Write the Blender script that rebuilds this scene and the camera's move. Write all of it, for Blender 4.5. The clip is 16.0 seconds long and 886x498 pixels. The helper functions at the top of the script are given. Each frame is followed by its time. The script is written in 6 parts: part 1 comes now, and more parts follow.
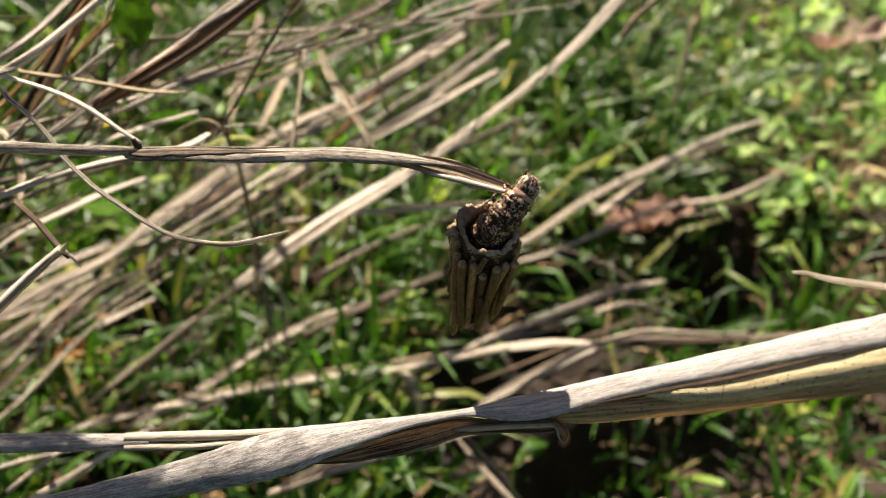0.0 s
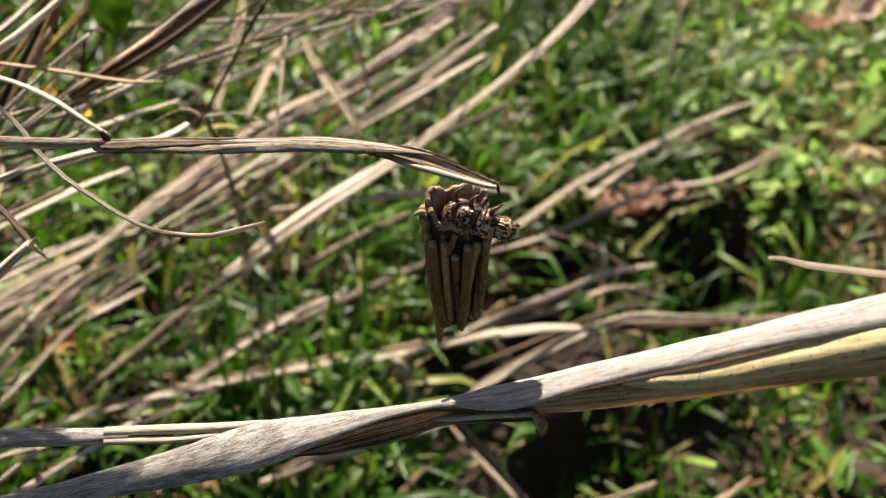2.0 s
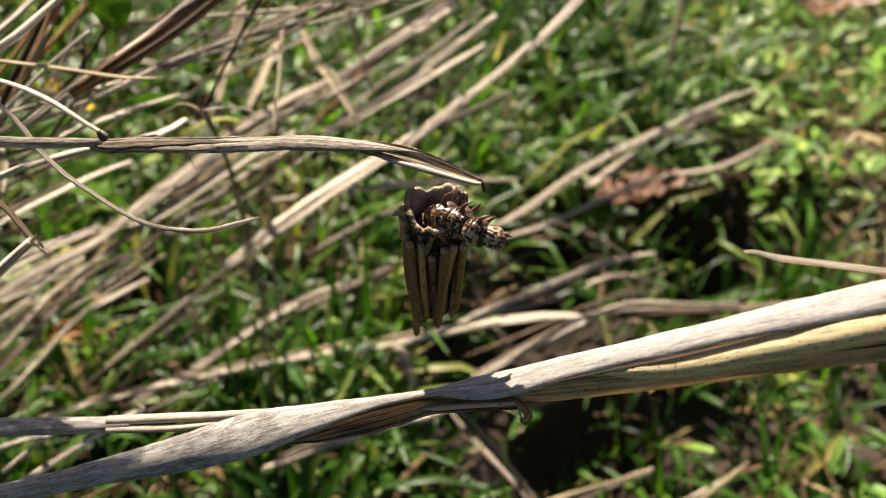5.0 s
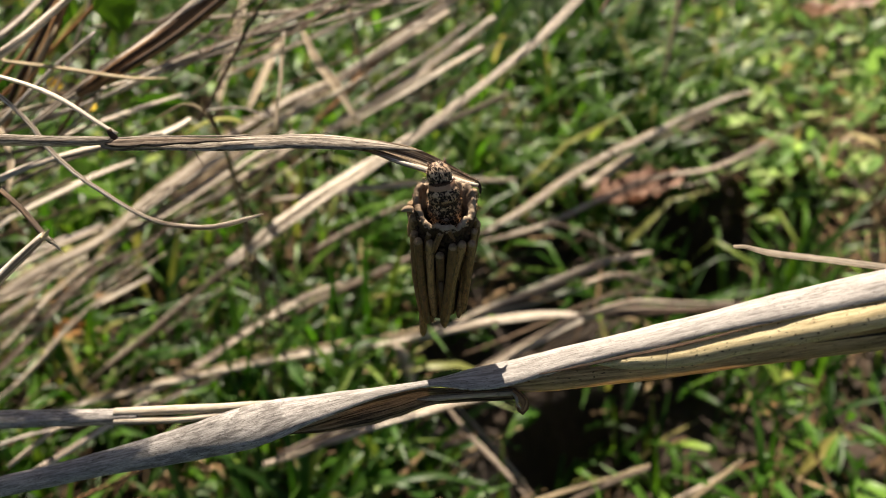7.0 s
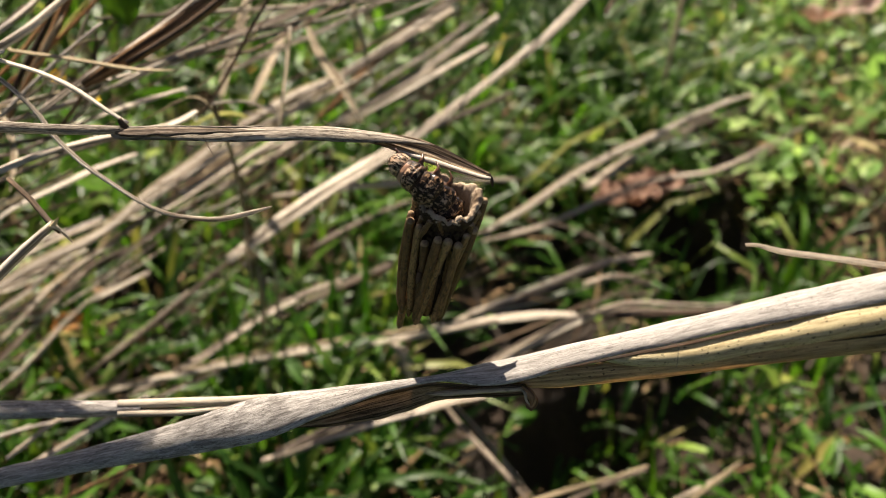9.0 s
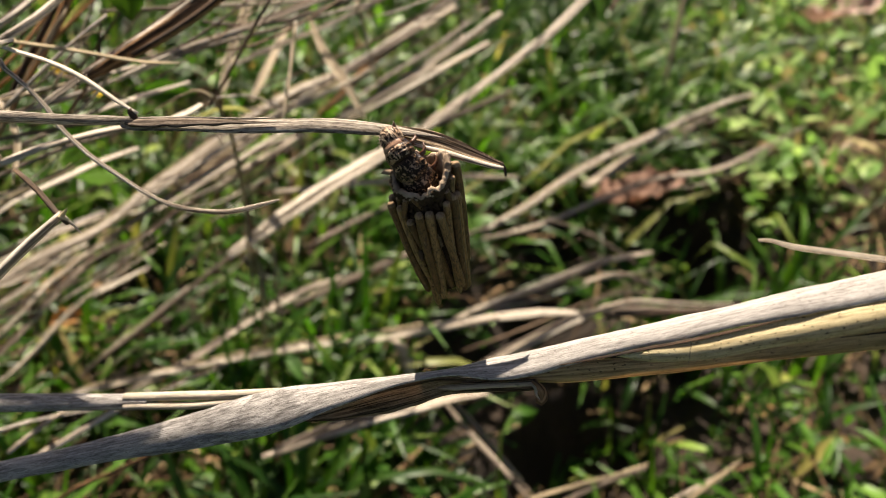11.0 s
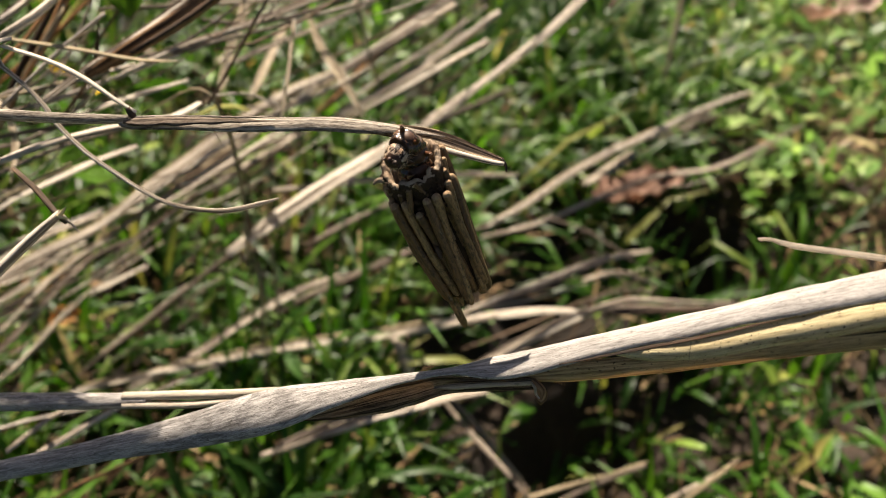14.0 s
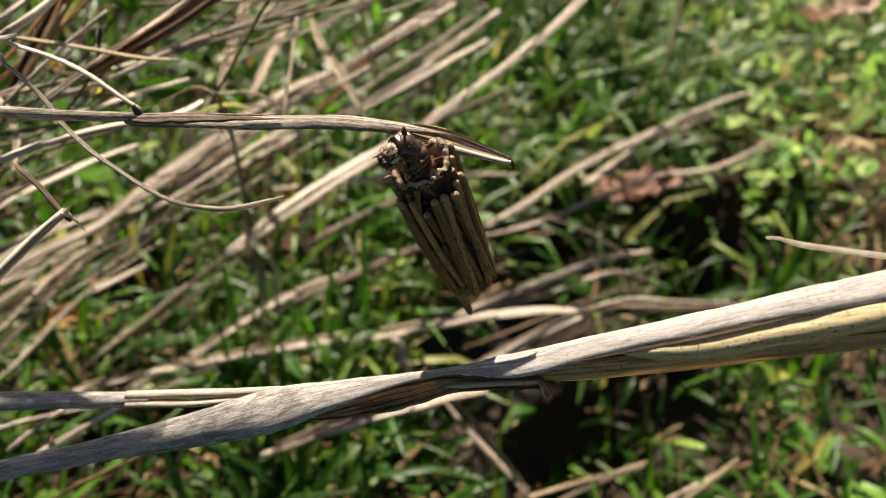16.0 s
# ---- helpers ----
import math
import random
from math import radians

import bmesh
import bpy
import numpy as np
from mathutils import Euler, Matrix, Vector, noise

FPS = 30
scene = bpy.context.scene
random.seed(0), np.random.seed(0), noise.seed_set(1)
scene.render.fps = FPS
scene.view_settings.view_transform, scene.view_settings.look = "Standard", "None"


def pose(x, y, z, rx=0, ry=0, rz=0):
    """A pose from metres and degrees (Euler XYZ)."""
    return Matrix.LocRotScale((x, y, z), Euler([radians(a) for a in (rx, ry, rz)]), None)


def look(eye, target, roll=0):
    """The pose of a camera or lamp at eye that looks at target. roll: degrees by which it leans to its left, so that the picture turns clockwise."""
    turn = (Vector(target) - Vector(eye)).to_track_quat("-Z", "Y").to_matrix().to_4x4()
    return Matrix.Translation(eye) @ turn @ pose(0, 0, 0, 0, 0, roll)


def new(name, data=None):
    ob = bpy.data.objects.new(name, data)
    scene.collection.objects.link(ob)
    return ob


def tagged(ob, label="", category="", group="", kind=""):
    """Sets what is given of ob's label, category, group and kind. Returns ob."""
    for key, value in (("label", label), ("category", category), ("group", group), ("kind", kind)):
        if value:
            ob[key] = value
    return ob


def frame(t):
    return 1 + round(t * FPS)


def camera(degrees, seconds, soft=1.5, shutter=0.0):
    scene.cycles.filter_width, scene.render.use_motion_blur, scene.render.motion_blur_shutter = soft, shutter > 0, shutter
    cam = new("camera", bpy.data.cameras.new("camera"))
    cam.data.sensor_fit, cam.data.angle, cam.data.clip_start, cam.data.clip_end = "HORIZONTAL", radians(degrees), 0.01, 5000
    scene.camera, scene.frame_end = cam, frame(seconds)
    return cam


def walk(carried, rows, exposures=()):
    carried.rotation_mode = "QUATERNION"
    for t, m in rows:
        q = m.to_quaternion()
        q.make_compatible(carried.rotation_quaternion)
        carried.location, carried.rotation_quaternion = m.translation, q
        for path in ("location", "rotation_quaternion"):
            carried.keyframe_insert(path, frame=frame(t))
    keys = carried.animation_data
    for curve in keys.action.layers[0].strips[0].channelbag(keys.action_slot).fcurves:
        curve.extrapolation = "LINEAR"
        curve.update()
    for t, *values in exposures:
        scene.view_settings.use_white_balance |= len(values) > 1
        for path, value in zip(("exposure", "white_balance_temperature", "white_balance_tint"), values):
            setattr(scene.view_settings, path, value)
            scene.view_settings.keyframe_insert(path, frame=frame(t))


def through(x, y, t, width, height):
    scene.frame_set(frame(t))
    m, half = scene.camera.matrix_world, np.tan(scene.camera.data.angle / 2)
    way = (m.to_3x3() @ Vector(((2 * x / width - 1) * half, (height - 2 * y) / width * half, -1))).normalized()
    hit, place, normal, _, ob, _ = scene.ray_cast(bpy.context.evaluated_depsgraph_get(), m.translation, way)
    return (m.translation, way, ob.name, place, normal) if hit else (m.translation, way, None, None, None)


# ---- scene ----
cam = camera(62.0, 16.0, soft=0.75)
PATH = [
    (0, (-0.00266, 0.02267, 0.34063), (-0.00098, 0.17359, 0.20940), 2.14),
    (0.5, (-0.00238, 0.02286, 0.34057), (-0.00001, 0.17285, 0.20830), 2.20),
    (1, (-0.00111, 0.02319, 0.34085), (0.00164, 0.17247, 0.20777), 2.19),
    (1.5, (-0.00058, 0.02348, 0.34070), (0.00249, 0.17213, 0.20693), 2.07),
    (2, (0.00052, 0.02400, 0.34045), (0.00330, 0.17225, 0.20623), 1.68),
    (2.5, (0.00133, 0.02455, 0.34035), (0.00344, 0.17222, 0.20547), 1.21),
    (3, (0.00107, 0.02571, 0.33982), (0.00247, 0.17251, 0.20399), 0.97),
    (3.5, (0.00013, 0.02699, 0.33898), (0.00073, 0.17293, 0.20223), 0.80),
    (4, (0.00153, 0.02581, 0.34040), (0.00212, 0.17147, 0.20335), 0.84),
    (6.5, (0.00389, 0.01900, 0.34567), (0.00609, 0.16527, 0.20929), 1.33),
    (7, (0.00316, 0.01886, 0.34555), (0.00486, 0.16495, 0.20896), 1.20),
    (7.5, (0.00181, 0.01817, 0.34526), (0.00349, 0.16445, 0.20888), 1.40),
    (8, (0.00136, 0.01842, 0.34482), (0.00320, 0.16469, 0.20843), 1.72),
    (8.5, (0.00088, 0.01863, 0.34464), (0.00301, 0.16477, 0.20811), 2.02),
    (9, (0.00089, 0.01853, 0.34453), (0.00366, 0.16469, 0.20804), 2.29),
    (11.5, (-0.00151, 0.01837, 0.34340), (0.00213, 0.16420, 0.20658), 2.93),
    (12, (-0.00129, 0.01853, 0.34348), (0.00229, 0.16428, 0.20658), 2.88),
    (12.5, (-0.00108, 0.01838, 0.34347), (0.00282, 0.16411, 0.20654), 2.90),
    (13, (-0.00167, 0.01811, 0.34337), (0.00254, 0.16376, 0.20637), 2.99),
    (13.5, (-0.00112, 0.01845, 0.34343), (0.00306, 0.16403, 0.20636), 2.97),
    (14, (-0.00139, 0.01865, 0.34345), (0.00264, 0.16420, 0.20634), 3.00),
    (14.5, (-0.00186, 0.01840, 0.34339), (0.00214, 0.16395, 0.20628), 3.03),
    (15, (-0.00168, 0.01860, 0.34347), (0.00258, 0.16414, 0.20636), 3.10),
    (15.5, (-0.00251, 0.01897, 0.34312), (0.00193, 0.16449, 0.20599), 3.15),
    (16, (-0.00284, 0.01873, 0.34303), (0.00195, 0.16425, 0.20591), 3.28),
]
EXPOSURES = [(0, 1.55, 7450, 13.8), (4, 1.55, 7450, 13.8), (6.4, 1.58, 7450, 13.8), (7, 1.40, 7450, 13.8), (16, 1.42, 7450, 13.8)]
walk(cam, [(t, look(eye, target, roll)) for t, eye, target, roll in PATH], exposures=EXPOSURES)
cam.data.dof.use_dof = True
cam.data.dof.focus_distance = 0.121
cam.data.dof.aperture_fstop = 17.5

# ---- daylight: clear sky, sun high behind the stalks
SUN_ELEVATION, SUN_AZIMUTH = radians(45), radians(103)
sun_way = Vector((math.cos(SUN_AZIMUTH) * math.cos(SUN_ELEVATION), math.sin(SUN_AZIMUTH) * math.cos(SUN_ELEVATION), math.sin(SUN_ELEVATION)))
world = bpy.data.worlds.new("sky")
scene.world = world
world.use_nodes = True
wn = world.node_tree
sky = wn.nodes.new("ShaderNodeTexSky")
sky.sky_type = "NISHITA"
sky.sun_disc = False
sky.dust_density = 1.2
sky.ozone_density = 0.2
sky.air_density = 0.45
sky.sun_elevation = SUN_ELEVATION
sky.sun_rotation = math.pi / 2 - SUN_AZIMUTH
wn.links.new(sky.outputs[0], wn.nodes["Background"].inputs[0])
wn.nodes["Background"].inputs[1].default_value = 0.05
sun = new("sun", bpy.data.lights.new("sun", "SUN"))
sun.data.energy, sun.data.angle, sun.data.color = 5.0, radians(0.5), (1.0, 0.95, 0.87)
sun.matrix_world = look(sun_way * 3, (0, 0, 0))


# ---- materials
class Mat:
    """A small helper to wire a node material."""

    def __init__(self, name):
        self.m = bpy.data.materials.new(name)
        self.m.use_nodes = True
        self.t = self.m.node_tree
        self.b = self.t.nodes["Principled BSDF"]
        self.out = self.t.nodes["Material Output"]

    def node(self, kind, **sockets):
        n = self.t.nodes.new(kind)
        for key, value in sockets.items():
            n.inputs[key.replace("_", " ")].default_value = value
        return n

    def link(self, a, b):
        self.t.links.new(a, b)

    def ramp(self, fac, stops):
        r = self.t.nodes.new("ShaderNodeValToRGB")
        e = r.color_ramp.elements
        while len(e) < len(stops):
            e.new(0.5)
        for el, (p, c) in zip(e, stops):
            el.position, el.color = p, (*c, 1)
        self.link(fac, r.inputs[0])
        return r.outputs[0]

    def noise(self, coord, scale, detail=3.0, rough=0.55, dist=0.0):
        n = self.node("ShaderNodeTexNoise", Scale=scale, Detail=detail, Roughness=rough, Distortion=dist)
        self.link(coord, n.inputs["Vector"])
        return n.outputs["Fac"]

    def stretch(self, source, sx, sy, sz):
        n = self.t.nodes.new("ShaderNodeMapping")
        n.inputs["Scale"].default_value = (sx, sy, sz)
        self.link(source, n.inputs["Vector"])
        return n.outputs[0]

    def mix(self, fac, a, b, mode="MIX"):
        n = self.t.nodes.new("ShaderNodeMix")
        n.data_type, n.blend_type = "RGBA", mode
        for value, socket in ((fac, n.inputs[0]), (a, n.inputs[6]), (b, n.inputs[7])):
            if hasattr(value, "links"):
                self.link(value, socket)
            elif socket == n.inputs[0]:
                socket.default_value = value
            else:
                socket.default_value = (*value, 1)
        return n.outputs[2]

    def bump(self, height, strength, distance):
        n = self.node("ShaderNodeBump", Strength=strength, Distance=distance)
        self.link(height, n.inputs["Height"])
        self.link(n.outputs[0], self.b.inputs["Normal"])

    def coord(self, which):
        return self.t.nodes.new("ShaderNodeTexCoord").outputs[which]


def straw_material(name, light, mid, dark, mould=0.5, spots=0.0, rough=0.85, streaks=0.6, thin=0.28, flecks=0.45, fine=1.0, aged=None):
    """Dry grass: fine fibres along the blade, grey mould in patches, dark specks."""
    k = Mat(name)
    uv = flat = k.coord("UV")
    obj = k.t.nodes.new("ShaderNodeObjectInfo").outputs["Random"]
    shift = k.t.nodes.new("ShaderNodeVectorMath")
    shift.operation = "ADD"
    k.link(uv, shift.inputs[0])
    k.link(obj, shift.inputs[1])
    uv = shift.outputs[0]
    fibres = k.noise(k.stretch(uv, 2600 * fine, 230 * fine, 1), 1.0, 5.0, 0.75)
    coarse = k.noise(k.stretch(uv, 850 * fine, 75 * fine, 1), 1.0, 5.0, 0.75)
    blotch = k.noise(k.stretch(uv, *((1000, 130) if fine > 2 else (520, 260)), 1), 1.0, 6.0, 0.8)
    col = k.ramp(fibres, [(0.40, dark), (0.49, mid), (0.57, light)])
    col = k.mix(0.35, col, k.ramp(coarse, [(0.36, dark), (0.48, mid), (0.62, light)]))
    streak = k.noise(k.stretch(uv, 900 * fine, 16 * fine, 1), 1.0, 3.0, 0.6)
    col = k.mix(streaks, col, k.ramp(streak, [(0.455, dark), (0.49, mid), (0.53, light)]))
    rot = 0.55 if fine > 2 else 0.08
    grey = k.ramp(blotch, [(0.41, (0, 0, 0)), (0.57, (mould, mould, mould))])
    streaky = k.mix(1.0, grey, k.ramp(coarse, [(0.40, (1, 1, 1)), (0.60, (rot, rot, rot))]), "MULTIPLY")
    col = k.mix(streaky, col, (0.085, 0.078, 0.07))
    fleck = k.noise(k.stretch(uv, 1900 * fine, 170 * fine, 1), 1.0, 7.0, 0.85)
    col = k.mix(flecks, col, k.ramp(fleck, [(0.40, (0.30, 0.27, 0.24)), (0.50, (0.86, 0.84, 0.80)), (0.56, (1.0, 1.0, 1.0))]), "MULTIPLY")
    if aged:
        # black mould in streaky patches, thick at the old end of the blade
        age = k.node("ShaderNodeSeparateXYZ")
        k.link(flat, age.inputs[0])
        span = k.node("ShaderNodeMapRange", From_Min=aged[0], From_Max=aged[1], To_Min=1.0, To_Max=aged[2])
        k.link(age.outputs["Y"], span.inputs["Value"])
        patch = k.ramp(k.noise(k.stretch(uv, 620, 190, 1), 1.0, 7.0, 0.74), [(0.49, (0, 0, 0)), (0.57, (0.6, 0.6, 0.6))])
        drawn = k.ramp(k.noise(k.stretch(uv, 2400, 120, 1), 1.0, 4.0, 0.7), [(0.46, (0, 0, 0)), (0.58, (0.8, 0.8, 0.8))])
        patch = k.mix(1.0, k.mix(0.35, patch, drawn), span.outputs[0], "MULTIPLY")
        col = k.mix(patch, col, (0.07, 0.063, 0.056))
    if spots:
        speck = k.noise(k.stretch(uv, 2300, 1300, 1), 1.0, 2.0, 0.5)
        col = k.mix(k.ramp(speck, [(0.66, (0, 0, 0)), (0.69, (spots, spots, spots))]), col, (0.03, 0.02, 0.012))
    k.link(col, k.b.inputs["Base Color"])
    k.b.inputs["Roughness"].default_value = rough
    k.b.inputs["Specular IOR Level"].default_value = 0.15
    k.bump(k.mix(0.5, k.ramp(fibres, [(0, (0, 0, 0)), (1, (1, 1, 1))]), k.ramp(coarse, [(0, (0, 0, 0)), (1, (1, 1, 1))])), 0.8, 0.00025)
    glow = k.node("ShaderNodeBsdfTranslucent")
    k.link(col, glow.inputs["Color"])
    both = k.node("ShaderNodeMixShader", Fac=thin)
    k.link(k.b.outputs[0], both.inputs[1])
    k.link(glow.outputs[0], both.inputs[2])
    k.link(both.outputs[0], k.out.inputs["Surface"])
    return k.m


STRAW = {
    "blade": straw_material("weathered_blade", (0.76, 0.725, 0.69), (0.62, 0.585, 0.55), (0.27, 0.245, 0.225), 0.5, 0.5, 0.85, 0.12, 0.3, 0.34, 3.2, (0.075, 0.125, 0.15)),
    "yellow": straw_material("yellow_straw", (0.82, 0.71, 0.44), (0.74, 0.62, 0.36), (0.42, 0.32, 0.17), 0.15, 0.9, 0.55, 0.2),
    # straw for the underside, its shade put into a browner colour
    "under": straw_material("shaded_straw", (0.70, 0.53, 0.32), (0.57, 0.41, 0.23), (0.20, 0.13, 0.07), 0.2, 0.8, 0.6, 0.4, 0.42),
    "striped": straw_material("striped_straw", (0.74, 0.60, 0.43), (0.44, 0.32, 0.21), (0.06, 0.038, 0.024), 0.1, 0.3, 0.85, 0.75, 0.35, 0.35, 1.7),
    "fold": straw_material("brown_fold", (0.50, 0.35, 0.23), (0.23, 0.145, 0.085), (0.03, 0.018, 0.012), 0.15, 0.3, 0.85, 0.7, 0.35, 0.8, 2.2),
    "seam": straw_material("open_seam", (0.42, 0.34, 0.27), (0.17, 0.125, 0.09), (0.03, 0.02, 0.015), 0.3, 0.5, 0.85, 0.5, 0.3, 0.9, 2.4),
    "stem": straw_material("mottled_stem", (0.84, 0.76, 0.65), (0.60, 0.52, 0.43), (0.055, 0.040, 0.032), 0.7, 0.6, 0.85, 0.45, 0.3, 0.95, 2.4),
    "pale": straw_material("pale_straw", (0.88, 0.80, 0.68), (0.75, 0.66, 0.54), (0.12, 0.086, 0.062), 0.28, 0.3, 0.85, 0.75),
    "palegrey": straw_material("faded_straw", (0.72, 0.63, 0.51), (0.57, 0.48, 0.38), (0.11, 0.08, 0.06), 0.22, 0.0, 0.85, 0.75),
    "tan": straw_material("tan_stem", (0.42, 0.30, 0.19), (0.29, 0.20, 0.125), (0.11, 0.072, 0.045), 0.3, 0.0, 0.85, 0.4, 0.55),
    "thin": straw_material("papery_straw", (0.90, 0.84, 0.75), (0.82, 0.75, 0.66), (0.48, 0.41, 0.33), 0.2, 0.0, 0.85, 0.4, 0.75),
    "grey": straw_material("grey_straw", (0.74, 0.67, 0.59), (0.55, 0.48, 0.41), (0.085, 0.066, 0.052), 0.45, 0.0, 0.85, 0.75),
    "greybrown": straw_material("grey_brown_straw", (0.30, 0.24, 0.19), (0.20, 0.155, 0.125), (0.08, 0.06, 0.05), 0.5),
    "straw": straw_material("tan_straw", (0.58, 0.48, 0.32), (0.44, 0.35, 0.22), (0.09, 0.062, 0.038), 0.3, 0.6),
    "brown": straw_material("brown_straw", (0.26, 0.18, 0.12), (0.15, 0.10, 0.07), (0.05, 0.035, 0.025), 0.5),
    "dark": straw_material("dark_brown_straw", (0.16, 0.10, 0.065), (0.07, 0.045, 0.03), (0.025, 0.017, 0.012), 0.4),
    "rust": straw_material("rust_straw", (0.62, 0.34, 0.15), (0.42, 0.21, 0.085), (0.12, 0.06, 0.03), 0.3),
    "umber": straw_material("umber_straw", (0.50, 0.29, 0.155), (0.24, 0.125, 0.06), (0.022, 0.014, 0.009), 0.2, 0.0, 0.85, 0.75, 0.28, 0.6),
    "lime": straw_material("yellowing_blade", (0.62, 0.60, 0.20), (0.50, 0.50, 0.14), (0.24, 0.26, 0.07), 0.15, 0.0, 0.7, 0.3, 0.5),
}


def leaf_material(name, stops, through, rough=0.45, share=0.4, gloss=0.25):
    """Living leaves: colour by leaf, light showing through."""
    k = Mat(name)
    geo = k.t.nodes.new("ShaderNodeNewGeometry")
    col = k.ramp(geo.outputs["Random Per Island"], stops)
    patch = k.noise(k.coord("Object"), 130.0, 3.0)
    col = k.mix(k.ramp(patch, [(0.4, (0, 0, 0)), (0.75, (0.5, 0.5, 0.5))]), col, k.mix(0.5, col, (0.10, 0.12, 0.03)))
    k.link(col, k.b.inputs["Base Color"])
    k.b.inputs["Roughness"].default_value = rough
    k.b.inputs["Specular IOR Level"].default_value = gloss
    tr = k.node("ShaderNodeBsdfTranslucent")
    k.link(k.mix(1.0, col, through, "MULTIPLY"), tr.inputs["Color"])
    mixer = k.node("ShaderNodeMixShader", Fac=share)
    k.link(k.b.outputs[0], mixer.inputs[1])
    k.link(tr.outputs[0], mixer.inputs[2])
    k.link(mixer.outputs[0], k.out.inputs["Surface"])
    return k.m


GRASS = leaf_material("grass_blades", [(0.0, (0.008, 0.034, 0.004)), (0.45, (0.025, 0.088, 0.008)), (0.78, (0.085, 0.20, 0.024)), (0.93, (0.18, 0.24, 0.05)), (1.0, (0.34, 0.27, 0.12))], (1.5, 1.65, 0.7), 0.42, 0.42)
HERB = leaf_material("herb_leaves", [(0.0, (0.012, 0.046, 0.006)), (0.45, (0.046, 0.140, 0.014)), (0.80, (0.15, 0.30, 0.040)), (0.92, (0.30, 0.36, 0.075)), (0.96, (0.32, 0.19, 0.085)), (1.0, (0.24, 0.115, 0.055))], (1.4, 1.5, 0.9), 0.42, 0.42)
# yellow-green weeds, paler than the herbs to stand in for sunlight
SUNLIT_WEED = leaf_material("sunlit_weed_leaves", [(0.0, (0.07, 0.17, 0.035)), (0.5, (0.23, 0.40, 0.11)), (0.88, (0.46, 0.60, 0.23)), (0.95, (0.42, 0.34, 0.16)), (1.0, (0.32, 0.165, 0.09))], (1.25, 1.3, 0.9), 0.4, 0.45)
DEEP = leaf_material("broad_leaf", [(0.0, (0.085, 0.19, 0.02)), (1.0, (0.11, 0.23, 0.028))], (2.0, 2.2, 0.9), 0.4, 0.3)
LITTER = leaf_material("litter", [(0.0, (0.03, 0.019, 0.011)), (0.5, (0.070, 0.040, 0.022)), (0.85, (0.17, 0.10, 0.055)), (1.0, (0.44, 0.32, 0.19))], (1.2, 1.0, 0.8), 0.8, 0.2, 0.14)


def soil_material():
    k = Mat("soil")
    p = k.coord("Object")
    col = k.ramp(k.noise(p, 22.0, 5.0, 0.65), [(0.3, (0.010, 0.007, 0.005)), (0.55, (0.032, 0.020, 0.012)), (0.8, (0.085, 0.052, 0.035))])
    col = k.mix(k.ramp(k.noise(p, 240.0, 3.0), [(0.4, (0, 0, 0)), (0.7, (0.6, 0.6, 0.6))]), col, (0.02, 0.014, 0.009))
    # turf takes over beyond the bare patch
    far = k.node("ShaderNodeVectorMath")
    far.operation = "LENGTH"
    k.link(p, far.inputs[0])
    turf = k.ramp(k.noise(p, 9.0, 6.0, 0.7), [(0.35, (0.008, 0.021, 0.004)), (0.55, (0.021, 0.045, 0.010)), (0.75, (0.052, 0.062, 0.020))])
    span = k.node("ShaderNodeMapRange", From_Min=0.8, From_Max=1.3)
    k.link(far.outputs["Value"], span.inputs["Value"])
    col = k.mix(span.outputs[0], col, turf)
    k.link(col, k.b.inputs["Base Color"])
    k.b.inputs["Roughness"].default_value = 0.95
    k.bump(k.noise(p, 160.0, 5.0), 0.8, 0.004)
    return k.m


SOIL = soil_material()


def plain_material(name, light, dark, scale, rough=0.7, bump=0.0003, spec=0.15, low=0.35, high=0.65):
    """Two tones mingled at a fine and a coarse scale."""
    k = Mat(name)
    p = k.coord("Object")
    fine, wide = k.noise(p, scale, 5.0, 0.65), k.noise(p, scale * 0.22, 3.0)
    col = k.mix(0.65, k.ramp(fine, [(low, dark), (high, light)]), k.ramp(wide, [(0.35, dark), (0.65, light)]))
    k.link(col, k.b.inputs["Base Color"])
    k.b.inputs["Roughness"].default_value = rough
    k.b.inputs["Specular IOR Level"].default_value = spec
    k.bump(fine, 0.8, bump)
    return k.m


